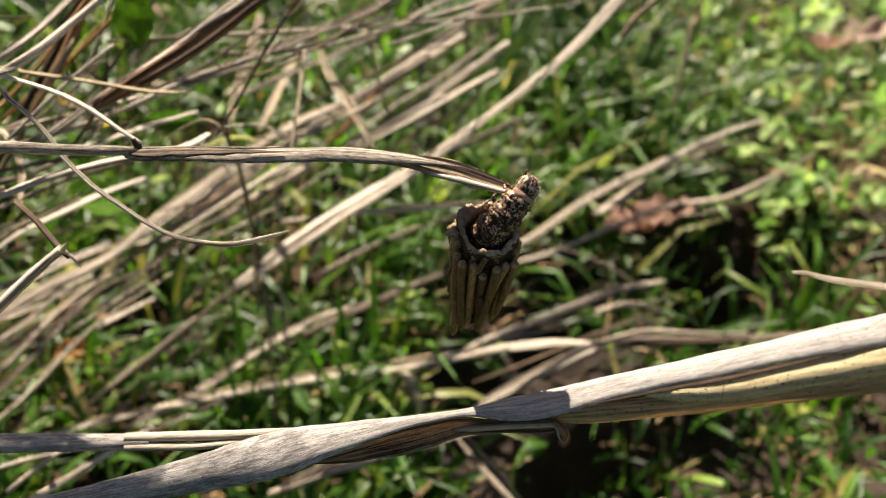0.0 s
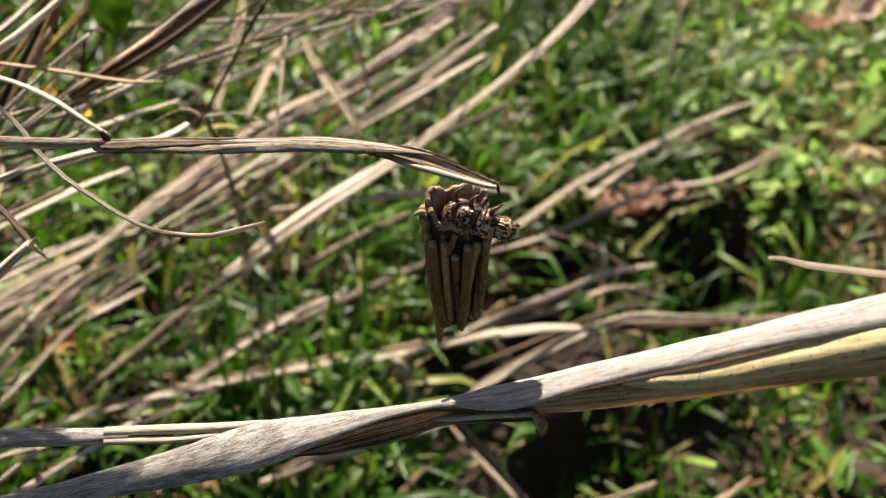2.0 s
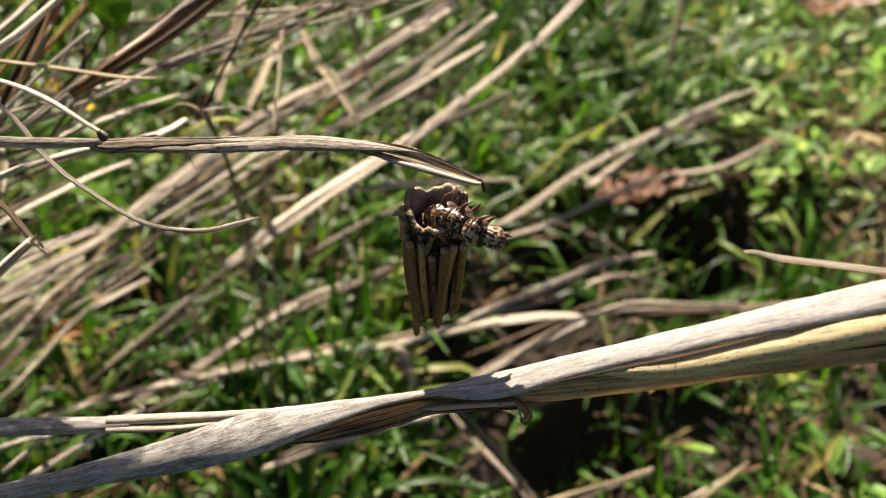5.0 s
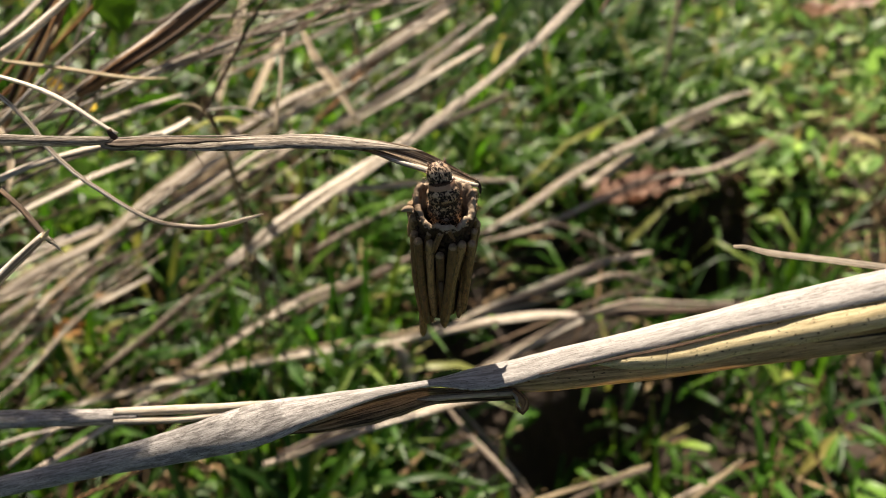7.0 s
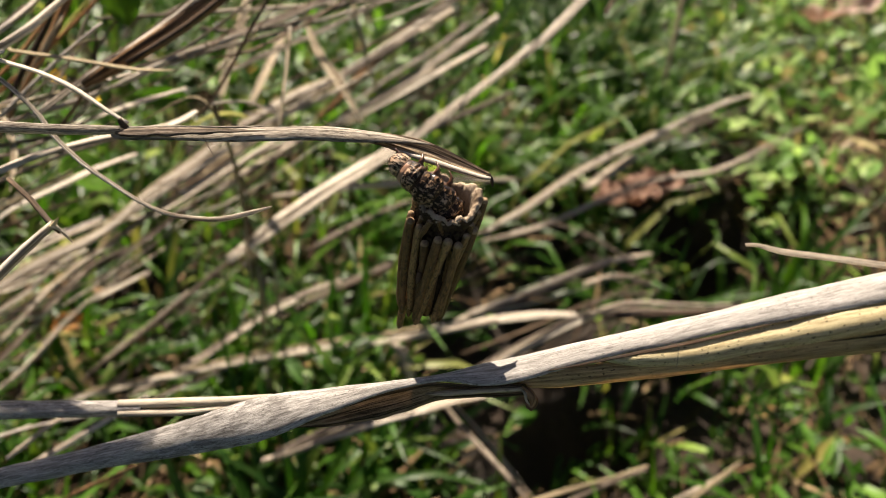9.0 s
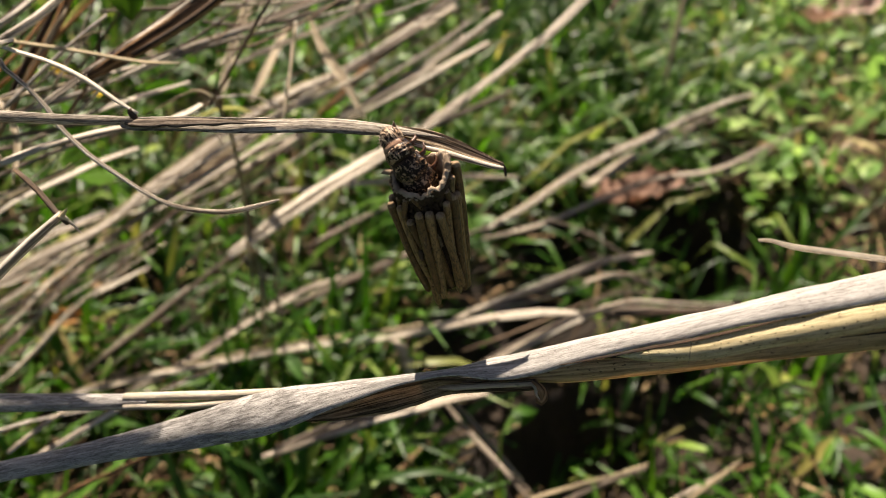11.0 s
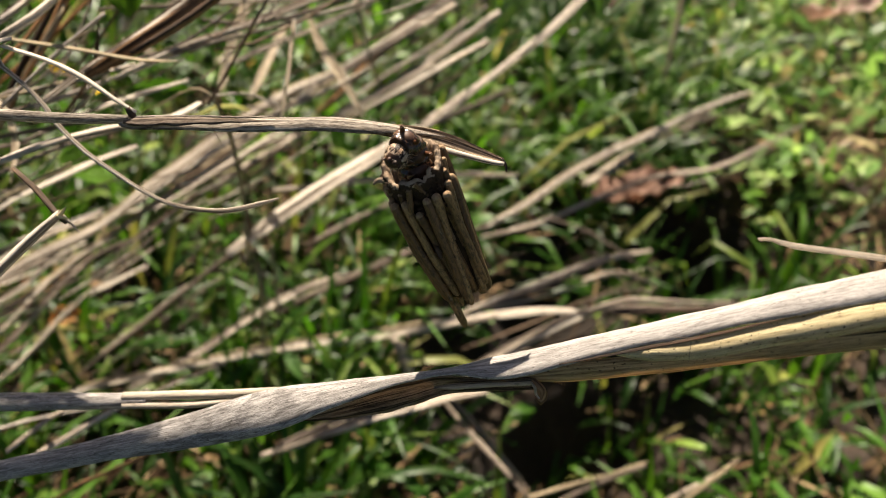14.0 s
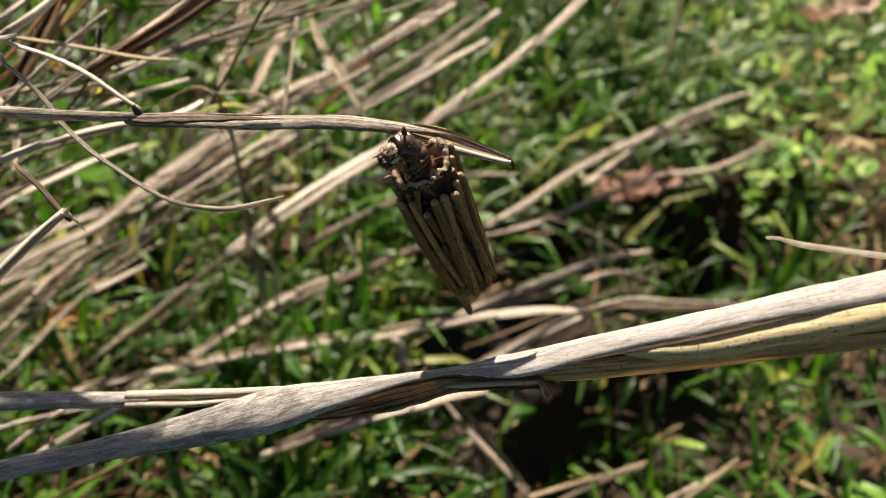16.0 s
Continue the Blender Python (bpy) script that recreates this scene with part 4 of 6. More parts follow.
stalk("dry_stalk", "slender dry stalk crossing a pale blade", "palegrey", "tube", [(-0.1428, 0.2260, 0.0489, 0.00231), (-0.1224, 0.2342, 0.0553, 0.00371), (-0.1091, 0.2537, 0.0501, 0.00390), (-0.0945, 0.2762, 0.0453, 0.00360), (-0.0747, 0.2993, 0.0412, 0.00540), (-0.0511, 0.3134, 0.0423, 0.00388)])
stalk("dry_stalk", "forked pale dry stalk", "palegrey", "leaf", [(0.0137, 0.2909, 0.0350, 0.00295), (0.0292, 0.2957, 0.0406, 0.00493), (0.0516, 0.3040, 0.0428, 0.00598), (0.0776, 0.3149, 0.0479, 0.00605), (0.1037, 0.3239, 0.0538, 0.00458), (0.1275, 0.3299, 0.0551, 0.00257)])
stalk("dry_leaf", "arched pale dry leaf blade", "palegrey", "leaf", [(0.0884, 0.3163, 0.0424, 0.00292), (0.0981, 0.3184, 0.0449, 0.00438), (0.1113, 0.3201, 0.0456, 0.00512), (0.1248, 0.3180, 0.0423, 0.00440), (0.1334, 0.3158, 0.0388, 0.00147)])
stalk("dry_stalk", "grey dry stalk leaning behind the blade", "palegrey", "tube", [(0.0140, 0.2550, 0.0261, 0.00308), (0.0318, 0.2630, 0.0322, 0.00465), (0.0587, 0.2739, 0.0417, 0.00519), (0.0859, 0.2841, 0.0505, 0.00574), (0.1080, 0.2902, 0.0547, 0.00420)])
stalk("dry_leaf", "wide dim dry leaf lying in the grass", "greybrown", "leaf", [(0.0929, 0.2873, 0.0482, 0.00687), (0.1112, 0.2885, 0.0500, 0.01030), (0.1436, 0.2921, 0.0475, 0.00765), (0.2018, 0.2980, 0.0483, 0.00493)])
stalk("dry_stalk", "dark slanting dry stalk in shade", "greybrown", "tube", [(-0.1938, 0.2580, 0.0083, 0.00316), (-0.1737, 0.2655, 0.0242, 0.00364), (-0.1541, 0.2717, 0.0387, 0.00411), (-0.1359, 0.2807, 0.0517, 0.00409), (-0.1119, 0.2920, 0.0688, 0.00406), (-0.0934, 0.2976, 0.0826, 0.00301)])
stalk("dry_stalk", "dark dry stalk of the side bundle", "greybrown", "tube", [(-0.2745, 0.1215, -0.0050, 0.00392), (-0.2583, 0.1431, 0.0292, 0.00392), (-0.2299, 0.1812, 0.0584, 0.00392), (-0.2007, 0.2201, 0.0700, 0.00392), (-0.1938, 0.2294, 0.0728, 0.00397), (-0.1815, 0.2434, 0.0807, 0.00403), (-0.1728, 0.2567, 0.0879, 0.00364), (-0.1596, 0.2695, 0.0945, 0.00369), (-0.1445, 0.2788, 0.0976, 0.00281)])
stalk("dry_stalk", "pale dry stalk of the side bundle", "palegrey", "tube", [(-0.3042, 0.1615, -0.0050, 0.00295), (-0.2791, 0.1749, 0.0306, 0.00295), (-0.2340, 0.1990, 0.0612, 0.00295), (-0.1950, 0.2199, 0.0846, 0.00295), (-0.1854, 0.2250, 0.0903, 0.00295), (-0.1715, 0.2411, 0.1006, 0.00300), (-0.1593, 0.2539, 0.1071, 0.00305), (-0.1492, 0.2632, 0.1100, 0.00265)])
stalk("dry_stalk", "pale dry stalk of the side bundle", "pale", "tube", [(-0.3095, 0.1699, -0.0050, 0.00327), (-0.2818, 0.1822, 0.0411, 0.00327), (-0.2309, 0.2049, 0.0821, 0.00327), (-0.1894, 0.2234, 0.1030, 0.00327), (-0.1801, 0.2275, 0.1077, 0.00327), (-0.1695, 0.2347, 0.1127, 0.00329), (-0.1594, 0.2443, 0.1188, 0.00291), (-0.1499, 0.2521, 0.1202, 0.00211)])
stalk("dry_leaf", "short pale leaf blade lying in the grass", "pale", "leaf", [(-0.1892, 0.2900, 0.0424, 0.00343), (-0.1771, 0.2942, 0.0474, 0.00515), (-0.1651, 0.2985, 0.0523, 0.00481), (-0.1536, 0.3024, 0.0567, 0.00275)])
stalk("dry_stalk", "pale dry stalk low in the grass", "palegrey", "tube", [(-0.1194, 0.1308, 0.1528, 0.00194), (-0.1142, 0.1355, 0.1550, 0.00224), (-0.1093, 0.1406, 0.1562, 0.00227), (-0.1052, 0.1461, 0.1549, 0.00203)])
stalk("dry_stalk", "smooth pale dry stalk low in the grass", "pale", "tube", [(-0.1105, 0.1228, 0.1591, 0.00237), (-0.1060, 0.1247, 0.1613, 0.00264), (-0.0994, 0.1313, 0.1612, 0.00284), (-0.0908, 0.1388, 0.1621, 0.00305), (-0.0835, 0.1492, 0.1588, 0.00232)])
stalk("dry_stalk", "orange brown dry stalk low in the grass", "umber", "tube", [(-0.1228, 0.1350, 0.1133, 0.00190), (-0.1138, 0.1392, 0.1181, 0.00206), (-0.1020, 0.1441, 0.1207, 0.00223), (-0.0918, 0.1495, 0.1224, 0.00194), (-0.0807, 0.1540, 0.1202, 0.00132)])
stalk("dry_stalk", "pale dry leaf blade lying under the front blade", "palegrey", "leaf", [(-0.0666, 0.1789, 0.0741, 0.00309), (-0.0552, 0.1817, 0.0774, 0.00464), (-0.0439, 0.1849, 0.0812, 0.00567), (-0.0257, 0.1895, 0.0866, 0.00592), (-0.0075, 0.1924, 0.0903, 0.00567), (0.0085, 0.1957, 0.0942, 0.00567), (0.0244, 0.1977, 0.0968, 0.00412)])
stalk("dry_stalk", "reddish jointed dry stalk in the grass", "rust", "tube", [(-0.1006, 0.2016, -0.0195, 0.00301), (-0.0893, 0.2095, -0.0108, 0.00351), (-0.0757, 0.2178, -0.0016, 0.00351), (-0.0669, 0.2215, -0.0003, 0.00403), (-0.0512, 0.2226, -0.0030, 0.00203)])
stalk("dry_stalk", "short pale dry stalk in the grass", "palegrey", "tube", [(0.1114, 0.1934, 0.0074, 0.00332), (0.1260, 0.2007, 0.0112, 0.00383), (0.1404, 0.2066, 0.0150, 0.00409), (0.1510, 0.2110, 0.0186, 0.00289)])
stalk("dry_stalk", "dim dry stalk in the grass", "greybrown", "tube", [(0.0607, 0.1979, -0.0040, 0.00390), (0.0778, 0.2054, 0.0017, 0.00441), (0.0955, 0.2124, 0.0052, 0.00445), (0.1140, 0.2191, 0.0056, 0.00250)])
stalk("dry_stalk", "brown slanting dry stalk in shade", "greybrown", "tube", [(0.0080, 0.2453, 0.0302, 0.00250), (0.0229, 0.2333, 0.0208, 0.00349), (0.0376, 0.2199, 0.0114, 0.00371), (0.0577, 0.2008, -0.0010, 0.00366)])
stalk("dry_stalk", "thin grey dry stalk among the far stalks", "grey", "tube", [(-0.0478, 0.3818, 0.1151, 0.00221), (-0.0258, 0.3930, 0.1277, 0.00277), (0.0025, 0.4056, 0.1419, 0.00277), (0.0280, 0.4242, 0.1552, 0.00224)])
stalk("dry_stalk", "thin brown dry stalk among the far stalks", "brown", "tube", [(-0.1545, 0.2777, 0.0888, 0.00190), (-0.1384, 0.2857, 0.0979, 0.00237), (-0.1168, 0.2965, 0.1099, 0.00261), (-0.0937, 0.3109, 0.1186, 0.00192)])
stalk("dry_stalk", "thin faded dry stalk of the bundle", "palegrey", "tube", [(-0.3232, 0.2038, -0.0050, 0.00269), (-0.2964, 0.2143, 0.0341, 0.00269), (-0.2482, 0.2334, 0.0681, 0.00269), (-0.2053, 0.2504, 0.0874, 0.00269), (-0.1823, 0.2594, 0.0978, 0.00291), (-0.1591, 0.2755, 0.1082, 0.00296), (-0.1365, 0.2904, 0.1175, 0.00277), (-0.1184, 0.3023, 0.1234, 0.00187)])
stalk("dry_stalk", "slim grey dry stalk of the bundle", "grey", "tube", [(-0.3035, 0.1574, -0.0050, 0.00185), (-0.2724, 0.1714, 0.0596, 0.00185), (-0.2131, 0.1981, 0.1193, 0.00185), (-0.1718, 0.2168, 0.1403, 0.00185), (-0.1592, 0.2224, 0.1467, 0.00203), (-0.1469, 0.2302, 0.1481, 0.00207), (-0.1297, 0.2391, 0.1508, 0.00153)])
stalk("dry_stalk", "dim brown dry stalk among the grass", "greybrown", "tube", [(-0.0726, 0.3320, 0.0469, 0.00283), (-0.0402, 0.3440, 0.0606, 0.00368), (-0.0142, 0.3519, 0.0697, 0.00340), (0.0120, 0.3616, 0.0736, 0.00229)])
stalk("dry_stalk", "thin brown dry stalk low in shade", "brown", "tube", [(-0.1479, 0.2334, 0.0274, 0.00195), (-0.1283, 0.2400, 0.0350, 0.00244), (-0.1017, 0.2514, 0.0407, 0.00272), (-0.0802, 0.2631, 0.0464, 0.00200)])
stalk("dry_leaf", "pale curled dry leaf in the grass", "palegrey", "leaf", [(-0.0198, 0.2744, 0.0384, 0.00339), (-0.0128, 0.2664, 0.0344, 0.00875), (-0.0094, 0.2583, 0.0289, 0.00736), (-0.0112, 0.2512, 0.0212, 0.00268)])
stalk("dry_stalk", "brown thin stem leaning among weeds", "greybrown", "tube", [(0.0683, 0.3597, 0.0514, 0.00237), (0.0892, 0.3558, 0.0479, 0.00297), (0.1085, 0.3488, 0.0411, 0.00326), (0.1278, 0.3400, 0.0322, 0.00237)])
stalk("dry_stalk", "thin rusty stalk beside the upper stalks", "rust", "tube", [(-0.1335, 0.2101, 0.2220, 0.00131), (-0.1237, 0.2162, 0.2287, 0.00160), (-0.1122, 0.2236, 0.2369, 0.00160), (-0.1033, 0.2300, 0.2440, 0.00131), (-0.0756, 0.2499, 0.2659, 0.00104)])
stalk("dry_stalk", "thin pale stalk beside the upper stalks", "palegrey", "tube", [(-0.0968, 0.2659, 0.2240, 0.00137), (-0.0831, 0.2701, 0.2288, 0.00154), (-0.0694, 0.2750, 0.2344, 0.00154), (-0.0028, 0.2987, 0.2616, 0.00123)])
stalk("dry_stalk", "thin grey stalk low at the side", "grey", "tube", [(-0.2825, 0.1150, -0.0050, 0.00158), (-0.2506, 0.1232, 0.0576, 0.00158), (-0.1902, 0.1387, 0.1152, 0.00158), (-0.1438, 0.1506, 0.1293, 0.00158), (-0.1347, 0.1529, 0.1320, 0.00174), (-0.1244, 0.1580, 0.1304, 0.00161), (-0.1117, 0.1627, 0.1285, 0.00115)])
stalk("dry_stalk", "pale dry stalk of the leaning bundle", "pale", "tube", [(-0.1296, 0.2631, 0.1324, 0.00253), (-0.1068, 0.2743, 0.1451, 0.00316), (-0.0809, 0.2883, 0.1578, 0.00340), (-0.0527, 0.3038, 0.1707, 0.00257)])
stalk("dry_stalk", "pale dry leaf blade of the leaning bundle", "pale", "leaf", [(-0.1172, 0.2548, 0.1386, 0.00319), (-0.1032, 0.2606, 0.1452, 0.00452), (-0.0875, 0.2697, 0.1524, 0.00482), (-0.0716, 0.2788, 0.1597, 0.00431), (-0.0590, 0.2859, 0.1646, 0.00271)])
stalk("dry_stalk", "faded dry leaf blade of the leaning bundle", "palegrey", "leaf", [(-0.1110, 0.2906, 0.1185, 0.00361), (-0.0979, 0.2962, 0.1248, 0.00541), (-0.0874, 0.3013, 0.1305, 0.00541), (-0.0746, 0.3080, 0.1351, 0.00483), (-0.0644, 0.3145, 0.1394, 0.00304)])
stalk("dry_stalk", "pale dry stalk of the leaning bundle", "pale", "tube", [(-0.1593, 0.2685, 0.1081, 0.00269), (-0.1313, 0.2821, 0.1234, 0.00359), (-0.1013, 0.2988, 0.1392, 0.00383), (-0.0763, 0.3127, 0.1503, 0.00273)])
stalk("dry_stalk", "faded dry leaf blade reaching upwards", "palegrey", "leaf", [(-0.0580, 0.3351, 0.1527, 0.00433), (-0.0363, 0.3438, 0.1626, 0.00556), (-0.0093, 0.3581, 0.1743, 0.00592), (0.0071, 0.3687, 0.1817, 0.00503)])
stalk("dry_stalk", "pale dry stalk beside the leaning bundle", "pale", "leaf", [(-0.0665, 0.2735, 0.1746, 0.00258), (-0.0574, 0.2768, 0.1783, 0.00386), (-0.0487, 0.2817, 0.1809, 0.00415), (-0.0375, 0.2872, 0.1842, 0.00365), (-0.0286, 0.2926, 0.1873, 0.00210)])
stalk("dry_stalk", "pale thin dry stalk behind the stem", "pale", "tube", [(-0.0866, 0.2868, 0.1881, 0.00198), (-0.0696, 0.2924, 0.1946, 0.00257), (-0.0496, 0.3003, 0.2006, 0.00259), (-0.0316, 0.3090, 0.2060, 0.00241), (-0.0181, 0.3191, 0.2099, 0.00204), (0.0592, 0.3642, 0.2369, 0.00172)])
stalk("dry_stalk", "bleached dry leaf blade of the tussock", "pale", "leaf", [(-0.1285, 0.2080, 0.2053, 0.00237), (-0.1138, 0.2153, 0.2105, 0.00358), (-0.0975, 0.2223, 0.2141, 0.00363), (-0.0813, 0.2305, 0.2160, 0.00206)])
stalk("dry_stalk", "bleached dry stalk of the tussock", "palegrey", "tube", [(-0.2899, 0.1259, -0.0050, 0.00203), (-0.2528, 0.1416, 0.0944, 0.00203), (-0.1786, 0.1731, 0.1888, 0.00203), (-0.1343, 0.1919, 0.2025, 0.00203), (-0.1171, 0.1992, 0.2079, 0.00219), (-0.1033, 0.2053, 0.2104, 0.00222), (-0.0899, 0.2125, 0.2113, 0.00152)])
stalk("dry_stalk", "pale dry leaf blade of the far bundle", "pale", "leaf", [(-0.0489, 0.3398, 0.1288, 0.00391), (-0.0231, 0.3500, 0.1404, 0.00620), (-0.0003, 0.3618, 0.1493, 0.00658), (0.0259, 0.3748, 0.1595, 0.00398)])
stalk("dry_stalk", "bleached dry leaf blade close to the stem root", "pale", "leaf", [(-0.2857, 0.1235, -0.0050, 0.00312), (-0.2559, 0.1447, 0.0733, 0.00312), (-0.1977, 0.1861, 0.1465, 0.00312), (-0.1601, 0.2129, 0.1657, 0.00312), (-0.1495, 0.2203, 0.1711, 0.00450), (-0.1372, 0.2275, 0.1746, 0.00500), (-0.1235, 0.2367, 0.1775, 0.00464), (-0.1112, 0.2443, 0.1787, 0.00236)])
stalk("dry_stalk", "pale dry leaf blade of the side bundle", "pale", "leaf", [(-0.3130, 0.1769, -0.0050, 0.00361), (-0.2830, 0.1891, 0.0522, 0.00361), (-0.2265, 0.2120, 0.1045, 0.00361), (-0.1839, 0.2294, 0.1241, 0.00361), (-0.1681, 0.2358, 0.1314, 0.00515), (-0.1538, 0.2432, 0.1353, 0.00520), (-0.1368, 0.2503, 0.1391, 0.00368)])
stalk("dry_leaf", "narrow yellowing grass leaf behind the stalks", "lime", "leaf", [(-0.1310, 0.2476, 0.2181, 0.00129), (-0.1283, 0.2515, 0.2224, 0.00258), (-0.1247, 0.2555, 0.2267, 0.00258), (-0.1201, 0.2591, 0.2306, 0.00172), (-0.0910, 0.2816, 0.2554, 0.00137)])
stalk("dry_leaf", "yellow green bent grass leaf behind the stem", "lime", "leaf", [(-0.0909, 0.2464, 0.1888, 0.00185), (-0.0828, 0.2497, 0.1926, 0.00348), (-0.0745, 0.2506, 0.1938, 0.00324), (-0.0682, 0.2492, 0.1926, 0.00139)])
stalk("dry_straw", "tan dry straw standing in green leaves", "straw", "tube", [(0.1776, 0.5338, 0.1229, 0.00454), (0.1733, 0.5227, 0.1109, 0.00454), (0.1684, 0.5045, 0.0915, 0.00419), (0.1651, 0.4922, 0.0710, 0.00282)])
stalk("dry_stalk", "tan dry stalk lying in the grass by the hollow", "straw", "tube", [(0.0452, 0.1858, 0.0300, 0.00260), (0.0646, 0.1904, 0.0340, 0.00300), (0.0846, 0.1956, 0.0360, 0.00280), (0.1048, 0.2032, 0.0360, 0.00180)])
stalk("dry_stalk", "faded dry stalk leaning across the dark hollow", "greybrown", "tube", [(0.0088, 0.2391, 0.0300, 0.00180), (0.0208, 0.2170, 0.0360, 0.00260), (0.0345, 0.1975, 0.0400, 0.00260), (0.0475, 0.1806, 0.0400, 0.00220)])
stalk("dry_stalk", "pinkish tan dry stalk end in the grass", "straw", "tube", [(0.1183, 0.1863, 0.0300, 0.00220), (0.1292, 0.1923, 0.0340, 0.00300), (0.1410, 0.2002, 0.0360, 0.00300), (0.1508, 0.2077, 0.0340, 0.00140)])
# two unseen leaves added towards the sun, to shade the blades' left ends
stalk("dry_leaf", "unseen dry leaf blade added overhead to shade the blades below", "pale", "wide", [(-0.2901, 0.1843, -0.0050, 0.00911), (-0.2400, 0.1873, 0.1273, 0.00911), (-0.1346, 0.1934, 0.2546, 0.00911), (-0.1199, 0.1942, 0.3024, 0.00911), (-0.1129, 0.1946, 0.3252, 0.00911), (-0.1013, 0.1953, 0.3297, 0.00820), (-0.0917, 0.1962, 0.3323, 0.00870), (-0.0844, 0.1969, 0.3343, 0.00931), (-0.0720, 0.1973, 0.3389, 0.00160)])
stalk("dry_leaf", "unseen dry leaf blade added overhead to shade the blades below", "grey", "wide", [(-0.2955, 0.2198, -0.0050, 0.00901), (-0.2450, 0.2171, 0.1289, 0.00901), (-0.1387, 0.2113, 0.2578, 0.00901), (-0.1254, 0.2105, 0.3060, 0.00901), (-0.1196, 0.2102, 0.3269, 0.00901), (-0.1099, 0.2097, 0.3286, 0.00888), (-0.1016, 0.2092, 0.3298, 0.00863), (-0.0958, 0.2088, 0.3307, 0.00836), (-0.0906, 0.2085, 0.3315, 0.00106)])


LOOSE = {"brown": "thin brown loose straw caught among the stalks", "dark": "thin dark brown loose straw in the tussock", "greybrown": "thin grey brown loose straw caught among the stalks", "palegrey": "thin bleached loose straw lying along the stalks", "pale": "thin pale loose straw lying along the stalks"}


def loose_straws(count, seed):
    """Thin loose straws lying along the stalks of the tussock."""
    rnd = random.Random(seed)
    for i in range(count):
        run = curve_points(rnd.choice(RUNS), 0.008)
        if len(run) < 9:
            continue
        a = rnd.randint(0, len(run) - 8)
        b = min(len(run) - 1, a + rnd.randint(7, 26))
        off = Vector((rnd.gauss(0, 0.007), rnd.gauss(0.008, 0.008), rnd.gauss(-0.010, 0.009)))
        swing = Vector((rnd.gauss(0, 0.006), rnd.gauss(0, 0.006), rnd.gauss(0, 0.008)))
        wide = rnd.choice((0.0005, 0.0007, 0.0009, 0.0013, 0.0018)) * rnd.uniform(0.8, 1.2)
        pts = []
        for k in range(5):
            u = k / 4
            q = run[int(a + (b - a) * u)]
            c = Vector(q[:3]) + off + swing * (2 * u - 1) + Vector((0, 0, -0.004 * math.sin(math.pi * u)))
            pts.append((*c, wide * (0.6, 1.0, 1.0, 0.85, 0.3)[k]))
        tone = rnd.choice(("brown", "dark", "greybrown", "greybrown", "palegrey", "brown", "pale", "brown"))
        if min(p[1] for p in pts) < 0.165:
            continue
        tagged(strip("loose_straw", pts, "leaf", STRAW[tone], step=0.012, cup=0.35, thick=0.0002, roll=rnd.uniform(-70, 70), rough=0.12, seed=seed + i), LOOSE[tone], "straw", "loose straws")


loose_straws(170, 700)

strip("splinter", [(-0.05653, 0.10220, 0.26946, 0.00051), (-0.05559, 0.10136, 0.26933, 0.00042), (-0.05444, 0.10053, 0.26877, 0.00034), (-0.05313, 0.09958, 0.26810, 0.00008)], "leaf", STRAW["thin"], STUB, "pale splinter at the break", step=0.0006, seed=251, cup=0.3)
strip("splinter", [(-0.05669, 0.10147, 0.26941, 0.00076), (-0.05611, 0.10184, 0.27012, 0.00067), (-0.05549, 0.10223, 0.27070, 0.00017)], "leaf", STRAW["yellow"], STUB, "yellow frayed end", step=0.0004, seed=252, cup=0.4, rough=0.4)
strip("splinter", [(-0.05686, 0.10164, 0.26959, 0.00067), (-0.05578, 0.10119, 0.26958, 0.00050), (-0.05471, 0.10095, 0.26950, 0.00008)], "leaf", STRAW["yellow"], STUB, "yellow frayed end", step=0.0004, seed=253, cup=0.4, rough=0.4)

